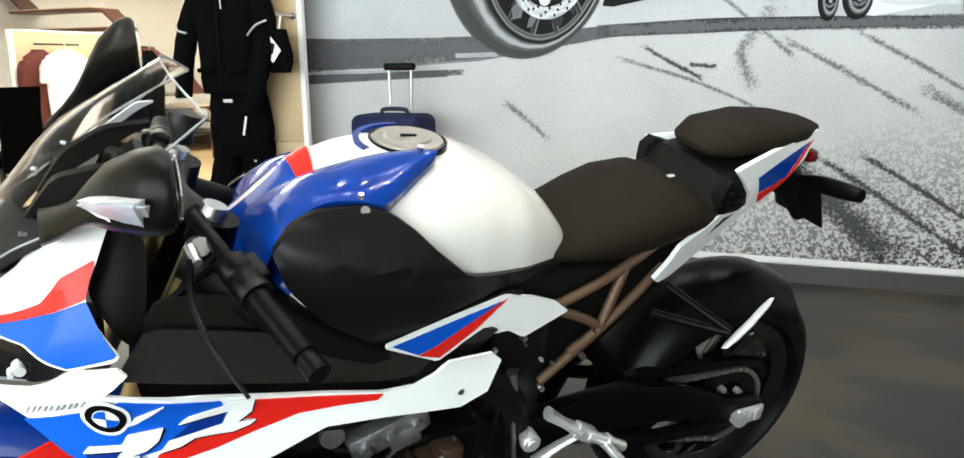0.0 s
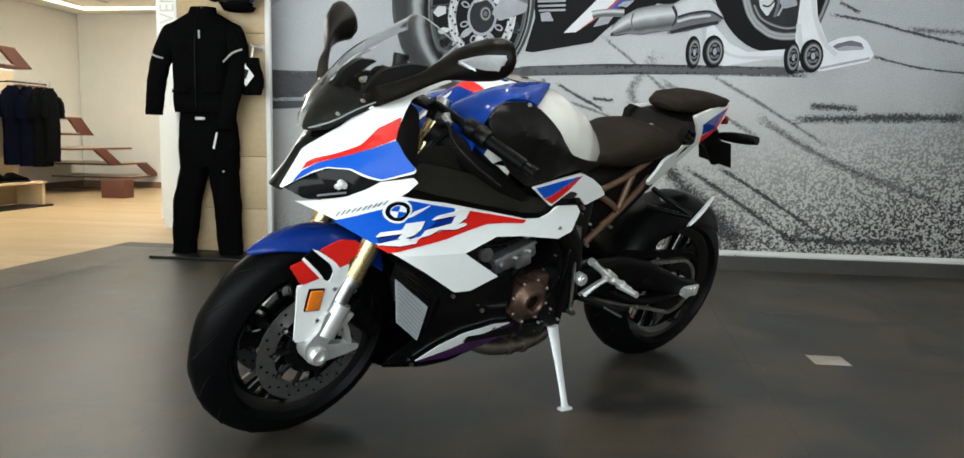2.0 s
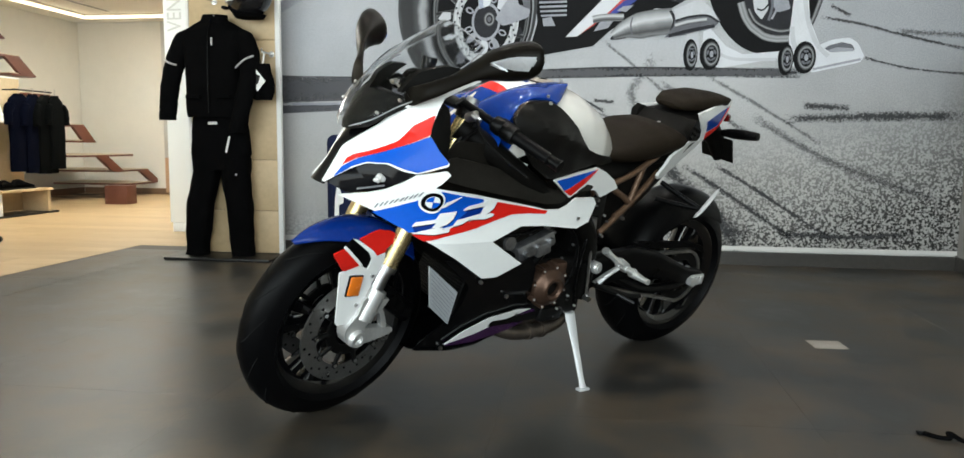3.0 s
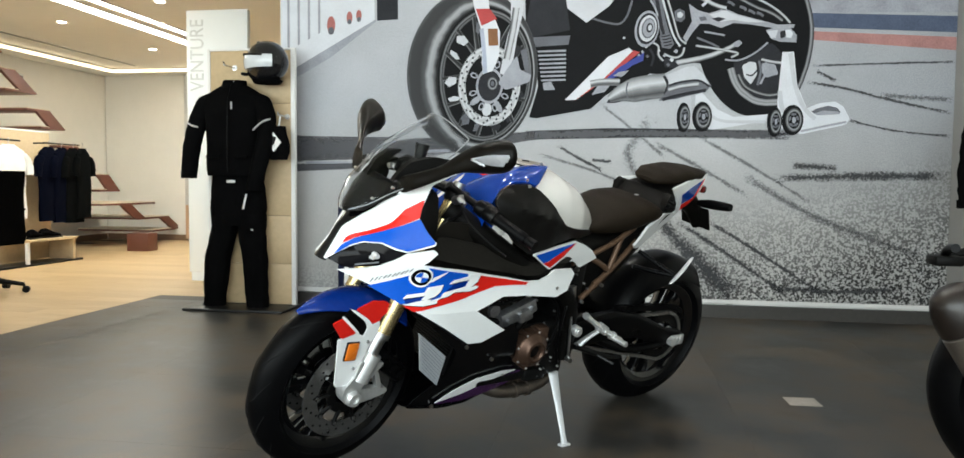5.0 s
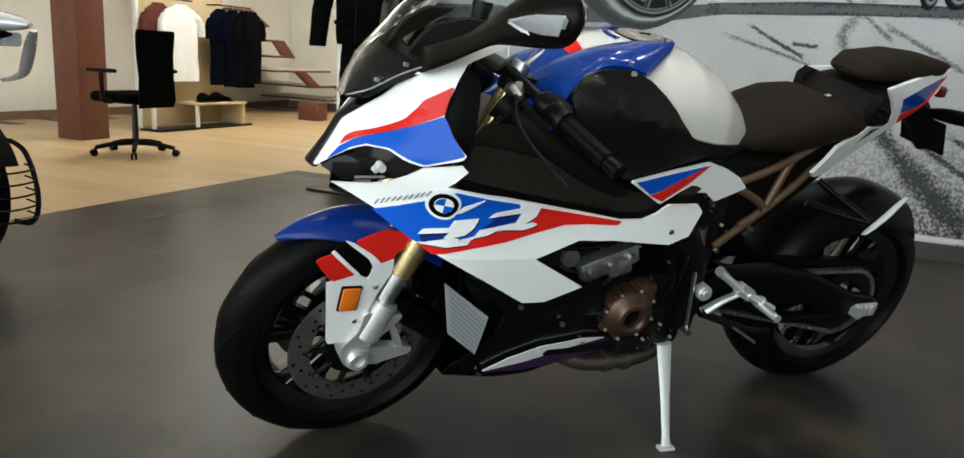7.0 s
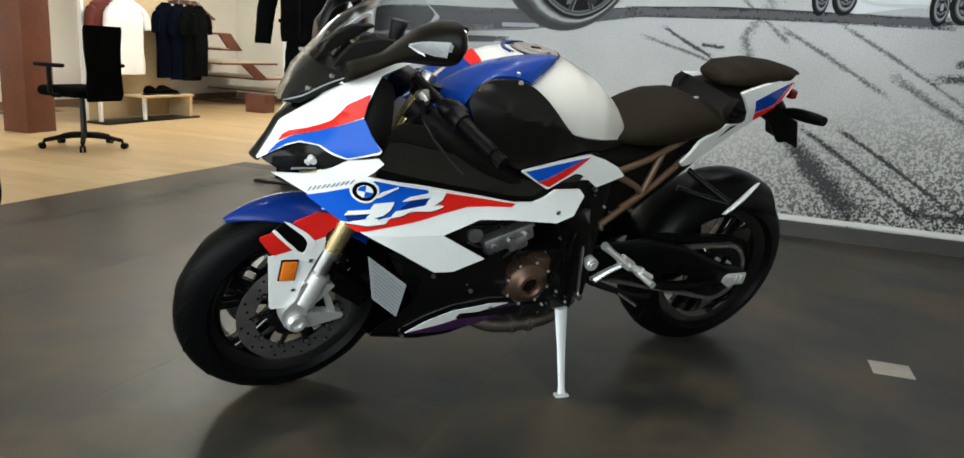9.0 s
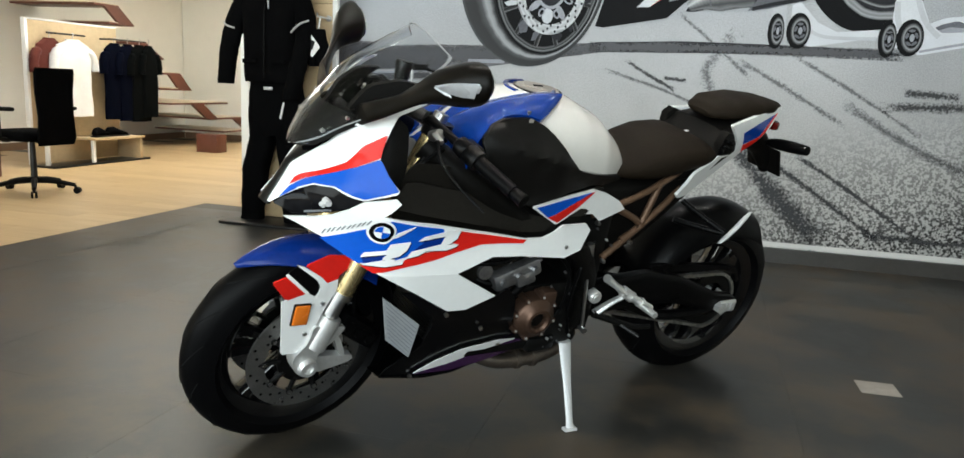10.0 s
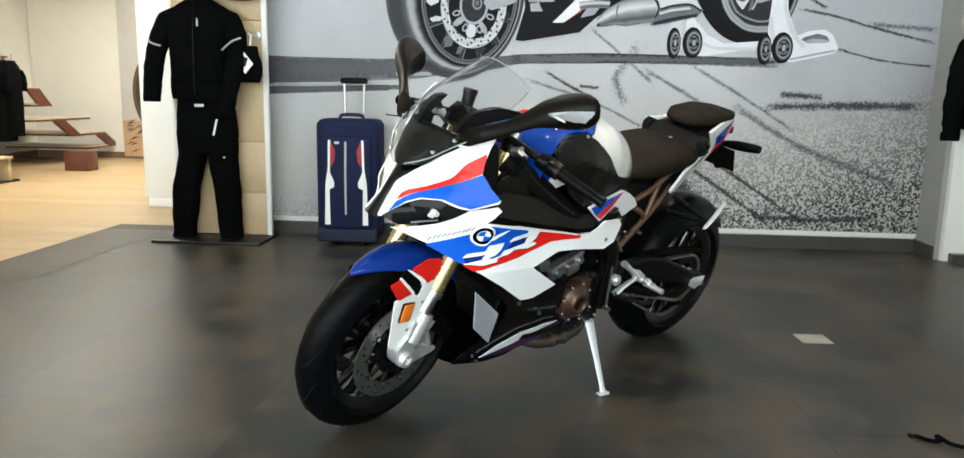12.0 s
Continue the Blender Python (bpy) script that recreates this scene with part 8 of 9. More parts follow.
part("torso", under(jacket, garment(B(), [(0.955, -2.50, 2.50, 0.190, 0.080), (1.00, -2.50, 2.50, 0.198, 0.088), (1.12, -2.50, 2.50, 0.192, 0.092), (1.28, -2.50, 2.50, 0.200, 0.095), (1.42, -2.495, 2.50, 0.225, 0.095), (1.52, -2.49, 2.505, 0.215, 0.080), (1.575, -2.49, 2.51, 0.120, 0.060), (1.60, -2.49, 2.515, 0.070, 0.052)], 36)), LEATHER_BLACK, jacket)
part("collar", under(jacket, garment(B(), [(1.570, -2.49, 2.505, 0.096, 0.064), (1.60, -2.49, 2.505, 0.088, 0.060), (1.628, -2.49, 2.512, 0.082, 0.054)], 28, 0.006)), LEATHER_BLACK, jacket)
part("sleeve", under(jacket, sleeve(B(), [(-2.625, 2.50, 1.520), (-2.725, 2.49, 1.42), (-2.79, 2.465, 1.20), (-2.805, 2.45, 1.05), (-2.81, 2.44, 0.955)], 0.076, 0.054, 3.0)), LEATHER_BLACK, jacket)
part("sleeve", under(jacket, sleeve(B(), [(-2.355, 2.50, 1.520), (-2.262, 2.49, 1.42), (-2.235, 2.465, 1.24), (-2.265, 2.43, 1.06), (-2.305, 2.415, 0.875)], 0.078, 0.055, 8.0)), LEATHER_BLACK, jacket)
part("cuff", under(jacket, garment(B(), [(0.935, -2.81, 2.44, 0.056, 0.047), (0.97, -2.81, 2.44, 0.058, 0.049)], 22, 0.004, power=2.0)), BLACK_CLOTH, jacket)
part("cuff", under(jacket, garment(B(), [(0.852, -2.310, 2.413, 0.055, 0.047), (0.89, -2.302, 2.416, 0.058, 0.049)], 22, 0.004, power=2.0)), BLACK_CLOTH, jacket)
part("arm_stripe", under(jacket, tube(B(), [(-2.815, 2.432, 1.335), (-2.785, 2.405, 1.318), (-2.755, 2.397, 1.305), (-2.715, 2.402, 1.295)], 0.006, 8)), REFLECTIVE, jacket, "silver reflective arm stripe")
part("arm_stripe", under(jacket, tube(B(), [(-2.310, 2.418, 1.275), (-2.275, 2.404, 1.300), (-2.235, 2.404, 1.330), (-2.185, 2.424, 1.352)], 0.0065, 8)), REFLECTIVE, jacket, "silver reflective arm stripe")
part("zip", under(jacket, tube(B(), [(-2.495, 2.398, 0.98), (-2.492, 2.394, 1.25), (-2.488, 2.400, 1.47), (-2.486, 2.440, 1.60)], 0.004, 6)), BLACK_PLASTIC, jacket)
part("pocket_flap", under(jacket, box(B(), (-2.655, 2.393, 1.075), (-2.555, 2.404, 1.10), 0.003)), BLACK_CLOTH, jacket)
part("pocket_flap", under(jacket, box(B(), (-2.435, 2.393, 1.075), (-2.345, 2.404, 1.10), 0.003)), BLACK_CLOTH, jacket)
part("snap", under(jacket, rod(B(), (-2.465, 2.405, 1.42), (-2.462, 2.398, 1.47), 0.006, seg=8)), REFLECTIVE, jacket, "silver zip puller")

trousers = thing("trousers", pose(-2.50, 2.53, 0.02), "black textile riding trousers with a white label", "trousers")
part("seat_panel", under(trousers, garment(B(), [(0.60, -2.485, 2.53, 0.200, 0.070), (0.72, -2.48, 2.53, 0.212, 0.082), (0.86, -2.485, 2.53, 0.200, 0.085), (0.97, -2.49, 2.53, 0.180, 0.078)], 34)), LEATHER_BLACK, trousers)
part("leg", under(trousers, garment(B(), [(0.022, -2.665, 2.51, 0.082, 0.062), (0.10, -2.660, 2.51, 0.080, 0.066), (0.35, -2.635, 2.515, 0.088, 0.068), (0.55, -2.595, 2.53, 0.094, 0.072), (0.68, -2.575, 2.53, 0.098, 0.076)], 26, 0.014, seed=2)), LEATHER_BLACK, trousers)
part("leg", under(trousers, garment(B(), [(0.022, -2.325, 2.50, 0.076, 0.062), (0.10, -2.330, 2.50, 0.078, 0.066), (0.35, -2.350, 2.51, 0.088, 0.068), (0.55, -2.375, 2.53, 0.098, 0.072), (0.68, -2.385, 2.53, 0.104, 0.076)], 26, 0.014, seed=6)), LEATHER_BLACK, trousers)
part("label_tag", under(trousers, box(B(), (-0.007, -0.001, -0.055), (0.007, 0.001, 0.055), 0.0005, pose(-2.385, 2.432, 0.775, 0, 14, 0))), TAG_WHITE, trousers, "white hanging label")
part("buckle", under(trousers, box(B(), (-2.52, 2.428, 0.905), (-2.455, 2.437, 0.925), 0.003)), REFLECTIVE, trousers, "pale belt buckle")
part("knee_stud", under(trousers, rod(B(), (-2.335, 2.442, 0.575), (-2.335, 2.436, 0.575), 0.007, seg=12)), REFLECTIVE, trousers)

helmet = thing("helmet", pose(-2.235, 2.49, 1.60), "glossy black full-face helmet with a silvered visor", "helmet")
shell = B()
bmesh.ops.create_uvsphere(shell, u_segments=40, v_segments=26, radius=1)
for v in shell.verts:
    x, y, z = v.co
    v.co = (x * 0.150, y * 0.128, 0.150 + z * 0.150 * (1.0 if z > 0 else 0.96))
    if z < -0.25 and x < 0:
        v.co.x -= 0.05 * (-z - 0.25)
    v.co.z = max(v.co.z, 0.018)
part("shell", shell, HELMET_BLACK, helmet)
vis = B()
rows = []
for i in range(9):
    e = radians(-22 + 42 * i / 8)
    rows.append([Vector((0.166 * math.cos(e) * math.cos(a), 0.134 * math.cos(e) * math.sin(a), 0.15 + 0.156 * math.sin(e) * (1 - 0.25 * k / 18))) for k, a in [(k, radians(150 + 152 * k / 18)) for k in range(19)]])
rings(vis, rows, close=False, cap=False)
part("visor", vis, VISOR, helmet, "silvered visor")
part("chin_vent", box(B(), (-0.165, -0.07, 0.055), (-0.135, -0.01, 0.075), 0.004), MATT_BLACK, helmet)
part("top_vent", box(B(), (-0.06, -0.045, 0.268), (0.02, 0.0, 0.290), 0.006), MATT_BLACK, helmet)
part("visor_tab", tube(B(), [(-0.160, -0.03, 0.196), (-0.13, -0.085, 0.197), (-0.06, -0.126, 0.190), (0.02, -0.136, 0.184)], 0.006, 8), MATT_BLACK, helmet)
part("neck_trim", garment(B(), [(0.002, 0.0, 0.0, 0.090, 0.080), (0.026, 0.0, 0.0, 0.105, 0.095)], 30, 0.0), BLACK_CLOTH, helmet)

gloves = thing("gloves", pose(-2.15, 2.48, 1.07), "pair of black gloves with a white diamond tag", "gloves")
for dx in (-0.035, 0.03):
    part("glove", garment(B(), [(0.0, dx, 0.0, 0.030, 0.022), (0.05, dx, 0.0, 0.048, 0.030), (0.13, dx, 0.0, 0.046, 0.030), (0.20, dx * 0.6, 0.0, 0.040, 0.026), (0.235, dx * 0.5, 0.0, 0.034, 0.022)], 18, 0.008, 14, seed=dx * 50), BLACK_CLOTH, gloves)
bm = flat_shape(B(), [(-0.085, 0.13), (-0.02, 0.055), (0.035, 0.12), (-0.03, 0.20)], -0.038, 0.002)
part("tag", bm, TAG_WHITE, gloves, "white diamond card tag")
part("tag_print", flat_shape(B(), [(-0.045, 0.105), (-0.018, 0.10), (0.0, 0.155), (-0.03, 0.165)], -0.0405, 0.0008), MATS["black_plastic"], gloves, "black print on the tag")
part("loop", rod(B(), (0.0, 0.0, 0.22), (0.005, 0.02, 0.315), 0.006, seg=8), TAG_WHITE, gloves, "pale hanging loop")

# ---- suitcase under the mural ----
case = thing("suitcase", pose(-1.50, 2.55, 0.0), "navy fabric trolley suitcase with white and red stripes", "suitcase")
body = box(B(), (-0.215, -0.115, 0.035), (0.205, 0.145, 0.845), 0.05, seg=4)
part("body", body, NAVY, case)
part("front_pocket", box(B(), (-0.165, -0.150, 0.12), (0.165, -0.105, 0.735), 0.03, seg=3), NAVY, case)
part("lower_guard", box(B(), (-0.205, -0.135, 0.028), (0.195, -0.09, 0.125), 0.018, seg=3), NAVY_DARK, case)
for s in (-1, 1):
    part("white_stripe", flat_shape(B(), [(s * 0.118, 0.71), (s * 0.102, 0.71), (s * 0.108, 0.50), (s * 0.078, 0.43), (s * 0.082, 0.40), (s * 0.112, 0.385), (s * 0.108, 0.15), (s * 0.145, 0.15), (s * 0.138, 0.42), (s * 0.122, 0.52)], -0.1515, 0.002), TAG_WHITE, case, "white stripe")
    part("red_stripe", flat_shape(B(), [(s * 0.100, 0.70), (s * 0.070, 0.64), (s * 0.078, 0.57), (s * 0.104, 0.53)], -0.1515, 0.0015), RED_CLOTH, case, "red flash")
    part("side_strap", box(B(), (s * 0.213 - 0.012, -0.04, 0.52), (s * 0.213 + 0.012, 0.04, 0.60), 0.008), NAVY_DARK, case)
    part("side_foot", box(B(), (s * 0.213 - 0.010, -0.03, 0.22), (s * 0.213 + 0.010, 0.03, 0.27), 0.006), NAVY_DARK, case)
    part("handle_tube", rod(B(), (s * 0.062 + 0.002, 0.10, 0.80), (s * 0.068 + 0.002, 0.10, 1.085), 0.0085, seg=14), STEEL, case, "telescopic steel tube")
    wheel = part("wheel", rod(B(), (s * 0.13 - 0.016, 0.06, 0.033), (s * 0.13 + 0.016, 0.06, 0.033), 0.033, seg=22), TYRE_RUBBER, case)
    part("foot", rod(B(), (s * 0.10, -0.10, 0.0), (s * 0.10, -0.10, 0.04), 0.014, seg=12), MATT_BLACK, case)
part("grip", box(B(), (-0.093, 0.078, 1.075), (0.093, 0.122, 1.115), 0.014, seg=3), MATT_BLACK, case, "black handle grip")
part("zip", tube(B(), [(-0.002, -0.152, 0.70), (-0.004, -0.154, 0.45), (-0.004, -0.152, 0.22)], 0.008, 8), REFLECTIVE, case, "grey centre zip band")
part("top_handle", tube(B(), [(-0.08, 0.02, 0.84), (-0.06, 0.02, 0.868), (0.06, 0.02, 0.868), (0.08, 0.02, 0.84)], 0.012, 10), NAVY_DARK, case)
part("badge", box(B(), (-0.075, -0.1535, 0.685), (-0.045, -0.150, 0.70), 0.001), REFLECTIVE, case)

# ---- things at the white display wall ----
hung = thing("hanging_jacket", pose(2.47, 2.42, 0.80), "black jacket hanging before the white display wall", "jacket")
part("torso", under(hung, garment(B(), [(0.86, 2.50, 2.42, 0.150, 0.080), (1.02, 2.50, 2.42, 0.155, 0.085), (1.25, 2.51, 2.42, 0.165, 0.09), (1.45, 2.52, 2.42, 0.195, 0.08), (1.53, 2.52, 2.43, 0.10, 0.06), (1.58, 2.52, 2.43, 0.06, 0.05)], 34, 0.016, seed=5)), LEATHER_BLACK, hung)
part("sleeve", under(hung, sleeve(B(), [(2.365, 2.42, 1.43), (2.31, 2.41, 1.25), (2.275, 2.39, 1.02), (2.27, 2.38, 0.83)], 0.068, 0.050, 4)), LEATHER_BLACK, hung)
part("sleeve", under(hung, sleeve(B(), [(2.675, 2.42, 1.43), (2.72, 2.41, 1.25), (2.75, 2.39, 1.02), (2.76, 2.38, 0.83)], 0.068, 0.050, 9)), LEATHER_BLACK, hung)
part("cuff", under(hung, garment(B(), [(0.79, 2.268, 2.378, 0.054, 0.045), (0.84, 2.270, 2.38, 0.056, 0.047)], 20, 0.005, power=2)), BLACK_CLOTH, hung)
part("hook", under(hung, tube(B(), [(2.52, 2.43, 1.57), (2.52, 2.43, 1.66), (2.52, 2.50, 1.68), (2.52, 2.558, 1.68)], 0.006, 8)), STEEL, hung, "steel hanger hook")
block("baseboard_display", (2.44, 2.50, 0.0), (6.39, 2.558, 0.055), SKIRT, "dark tile plinth under the display wall", "skirting")

# ---- the white lettered column ----
column = thing("column_panel", pose(-3.66, 3.90, 0.0), "white column panel with pale grey upright lettering", "column", kind="structure")
part("panel", box(B(), (0.0, 0.0, 0.08), (0.59, 0.06, 2.458), 0.004), COLUMN_WHITE, column)
part("plinth", box(B(), (0.02, 0.004, 0.0), (0.57, 0.056, 0.079), 0.002), COLUMN_WHITE, column)
lettering("letters", "VENTURE", 0.19, Matrix.Translation((0.107, -0.0015, 2.055)) @ Matrix.Rotation(radians(-90), 4, "Y") @ Matrix.Rotation(radians(90), 4, "X") @ Matrix.Diagonal((0.79, 1, 1, 1)), GREY_LETTER, column, "pale grey capital letters")

# ---- banner on the far wall ----
banner = thing("wall_banner", pose(-6.30, 8.395, 0.0), "pale grey banner printed with a tyre on striped sand", "banner", kind="structure")
part("sheet", box(B(), (0.0, -0.02, 0.03), (2.6, -0.001, 2.60), 0.002), BANNER, banner)
part("sand", flat_shape(B(), [(0.002, 0.03), (2.59, 0.03), (2.59, 0.55), (0.002, 0.55)], -0.0205, 0.001), SAND, banner)
rng = random.Random(12)
for i in range(26):
    x, z = 0.02 + 0.55 * rng.random(), 0.07 + 0.44 * rng.random()
    part("sand_stripe", flat_shape(B(), [(x, z), (x + 0.05, z + 0.025), (x + 0.15, z + 0.05 + 0.02 * rng.random()), (x + 0.06, z + 0.05)], -0.022, 0.0006), DARK_SAND, banner, smooth=False)
part("printed_tyre", flat_shape(B(), ellipse(0.80, 0.95, 0.62, 0.74, n=60), -0.0235, 0.0006), DARK_SAND, banner)
part("printed_tread", flat_shape(B(), ellipse(0.80, 0.95, 0.62, 0.74, 0, 90, 240) + ellipse(0.84, 0.95, 0.61, 0.72, 0, 90, 240)[::-1], -0.025, 0.0006), mat("banner_tread_brown", (0.10, 0.07, 0.04), 0.6, vary=0.5, scale=30), banner)
lettering("letter", "A", 0.14, Matrix.Translation((0.345, -0.0222, 1.93)) @ Matrix.Rotation(radians(90), 4, "X"), DARK_SAND, banner, "dark capital letter")

# ---- folded staircase in the clothes shop ----
stair = thing("staircase", pose(0, 0, 0), "floating red-brown folded staircase with cream treads", "staircase", kind="structure")
X0, X1 = -7.645, -6.46
bm = box(B(), (X1 + 0.42, 6.50, 0.0), (X1 + 0.72, 6.72, 0.235), 0.004)
part("bottom_block", bm, REDWOOD, stair, "red-brown starting block")
# outer ends of the folded ribbon: (y, z) pairs of each riser board
FOLDS = [((8.50, 0.20), (8.17, 0.39)), ((7.55, 0.40), (7.22, 0.605)), ((6.97, 0.79), (6.75, 1.00)), ((6.43, 1.18), (6.15, 1.34)), ((5.91, 1.55), (5.67, 1.74)), ((5.45, 1.93), (5.14, 2.15)), ((4.94, 2.33), (4.62, 2.45))]
for (y0, z0), (y1, z1) in FOLDS:
    b = B()
    pts = [(y0, z0 - 0.02), (y1, z1 - 0.02), (y1 - 0.24, z1 - 0.02), (y0 - 0.24, z0 - 0.02)]
    rings(b, [[(X1 - 0.02, y, z) for y, z in pts], [(X1 + 0.02, y, z) for y, z in pts]])
    part("riser_board", b, REDWOOD, stair)
for (_, lower), (upper, _) in zip(FOLDS, FOLDS[1:]):
    (y0, z0), (y1, z1) = lower, upper
    b = B()
    pts = [(y0, z0 - 0.02), (y1, z1 - 0.02), (y1 - 0.24, z1 - 0.02), (y0 - 0.24, z0 - 0.02)]
    rings(b, [[(X0 + 0.045, y, z) for y, z in pts], [(X0 + 0.085, y, z) for y, z in pts]])
    part("riser_board", b, REDWOOD, stair)
LEVELS = [(0.20, 8.33, 7.70), (0.395, 8.17, 7.38), (0.612, 7.80, 6.56), (0.80, 6.97, 6.55), (1.00, 6.75, 6.25), (1.18, 6.43, 5.98), (1.345, 6.15, 5.74), (1.55, 5.91, 5.50), (1.745, 5.67, 5.28), (1.935, 5.45, 4.97), (2.15, 5.14, 4.77), (2.33, 4.94, 4.45)]
for z, ya, yb in LEVELS:
    part("tread", box(B(), (X0, yb, z - 0.030), (X1 + 0.015, ya, z - 0.006), 0.003), REDWOOD, stair)
    part("tread_top", box(B(), (X0, yb + 0.005, z - 0.0055), (X1 + 0.010, ya - 0.005, z + 0.004), 0.002), CREAM_TREAD, stair, "cream tread surface")

# ---- clothes rack ----
rack = thing("clothes_rack", pose(-6.2, 4.7, 0.0), "maple panel clothes rack with black rails and base", "clothes rack")
part("panel", box(B(), (-0.02, -0.60, 0.03), (0.02, 0.60, 1.45), 0.003), MAPLE, rack)
part("panel_edge", box(B(), (-0.024, -0.635, 0.02), (0.026, -0.601, 1.465), 0.003), TAG_WHITE, rack, "white panel edge")
part("panel_cap", box(B(), (-0.024, -0.60, 1.451), (0.026, 0.60, 1.468), 0.003), TAG_WHITE, rack, "white panel edge")
part("base_rail", box(B(), (0.05, -0.66, 0.0), (0.33, 0.72, 0.022), 0.004), SHADE_METAL, rack)
part("rail", rod(B(), (0.02, -0.35, 1.335), (0.13, -0.35, 1.335), 0.008, seg=10), SHADE_METAL, rack)
part("rail", rod(B(), (0.10, -0.45, 1.335), (0.10, 0.05, 1.335), 0.009, seg=10), SHADE_METAL, rack)
part("rail", rod(B(), (0.20, 0.28, 1.325), (0.20, 0.86, 1.325), 0.009, seg=10), SHADE_METAL, rack)
part("rail", rod(B(), (0.02, 0.35, 1.325), (0.20, 0.35, 1.325), 0.008, seg=10), SHADE_METAL, rack)
part("shelf", box(B(), (0.022, -0.15, 0.255), (0.36, 0.60, 0.280), 0.003), MAPLE, rack)
part("shelf_support", box(B(), (0.022, 0.55, 0.023), (0.33, 0.595, 0.254), 0.003), MAPLE, rack)
part("upright", box(B(), (0.18, -0.63, 0.023), (0.22, -0.60, 0.80), 0.003), TAG_WHITE, rack, "white upright")
part("upright", box(B(), (0.29, -0.14, 0.023), (0.32, -0.10, 0.254), 0.003), TAG_WHITE, rack, "white upright")


def hung_shirt(x, y, width, bottom, material, label, seed, depth=0.045, top=1.285):
    """A shirt on a hanger, its broad side along y."""
    ob = thing("shirt", pose(x, y, bottom), label, "shirt", "shirts on the clothes rack")
    h = top - bottom
    w = width / 2
    bm = garment(B(), [(0.0, 0, 0, depth, w * 0.92), (h * 0.35, 0, 0, depth, w * 0.9), (h * 0.75, 0, 0, depth * 1.05, w * 0.95), (h * 0.92, 0, 0, depth * 0.9, w * 0.85), (h * 0.985, 0, 0, depth * 0.7, w * 0.35)], 26, 0.014, 5, seed=seed)
    part("body", bm, material, ob)
    for s in (-1, 1):
        part("sleeve", sleeve(B(), [(0, s * w * 0.72, h * 0.88), (0.01, s * w * 1.02, h * 0.76), (0.015, s * w * 1.10, h * 0.60)], 0.055, 0.045, seed + s), material, ob)
    part("collar", garment(B(), [(h * 0.965, 0, 0, 0.035, w * 0.38), (h * 1.0, 0, 0, 0.032, w * 0.34)], 18, 0.003), material, ob)
    part("hanger", tube(B(), [(0, 0, h * 0.98), (0, 0, h + 0.03), (0.0, 0.015, h + 0.052), (0.0, -0.005, h + 0.066)], 0.004, 6), STEEL, ob, "steel hanger hook")
    return ob


hung_shirt(-6.12, 4.30, 0.40, 0.42, MAROON_CLOTH, "dark red shirt hanging on the rack", 3.0)
hung_shirt(-6.05, 4.53, 0.50, 0.50, WHITE_CLOTH, "white cotton T-shirt hanging on the rack", 7.0)
hung_shirt(-6.02, 5.08, 0.34, 0.46, NAVY_CLOTH, "navy blue shirt hanging on the rack", 11.0)
hung_shirt(-5.98, 5.24, 0.32, 0.44, NAVY_CLOTH, "navy blue shirt hanging on the rack", 13.0)
hung_shirt(-5.94, 5.38, 0.32, 0.43, GREY_CLOTH, "charcoal grey shirt hanging on the rack", 17.0)
hung_shirt(-5.90, 5.48, 0.26, 0.48, GREY_CLOTH, "charcoal grey shirt hanging on the rack", 19.0)


def shoe(x, y, turn):
    ob = thing("shoe", pose(x, y, 0.2805, 0, 0, turn), "black riding shoe standing on the rack shelf", "shoe", "shoes on the rack shelf")
    rows = []
    for u, w, z in ((-0.13, 0.030, 0.07), (-0.10, 0.038, 0.10), (-0.04, 0.040, 0.105), (0.03, 0.042, 0.075), (0.09, 0.046, 0.055), (0.13, 0.036, 0.042), (0.15, 0.015, 0.028)):
        rows.append([(w * math.cos(a), u, 0.016 + max(z - 0.016, 0.01) * (0.5 + 0.5 * math.sin(a))) for a in [2 * math.pi * k / 14 for k in range(14)]])
    part("upper", rings(B(), rows), BLACK_CLOTH, ob)
    part("sole", box(B(), (-0.042, -0.135, 0.0), (0.042, 0.15, 0.016), 0.007), MATT_BLACK, ob)
    return ob


shoe(-5.97, 4.78, 10)
shoe(-5.97, 5.00, -8)

# ---- office chair ----
chair = thing("office_chair", pose(-4.80, 2.76, 0.0, 0, 0, 88), "black swivel office chair on castors", "office chair")
rows = []
for z, d, w in ((0.395, -0.225, 0.165), (0.45, -0.235, 0.180), (0.62, -0.235, 0.165), (0.80, -0.225, 0.175), (0.95, -0.235, 0.185), (0.985, -0.240, 0.175)):
    rows.append([(w * c, d + 0.030 * s - 0.025 * (c * c), z) for c, s in [(math.copysign(abs(math.cos(a)) ** 0.5, math.cos(a)), math.sin(a)) for a in [2 * math.pi * k / 22 for k in range(22)]]])
part("backrest", rings(B(), rows), BLACK_CLOTH, chair)
part("seat", box(B(), (-0.22, -0.18, 0.42), (0.22, 0.25, 0.50), 0.035, seg=3), BLACK_CLOTH, chair)
part("back_bar", tube(B(), [(0, -0.05, 0.41), (0, -0.16, 0.40), (0, -0.20, 0.44), (0, -0.205, 0.60)], 0.022, 8, flat=0.5), MATT_BLACK, chair)
part("gas_spring", rod(B(), (0, 0, 0.10), (0, 0, 0.42), 0.026, 0.020, seg=16), SHADE_METAL, chair)
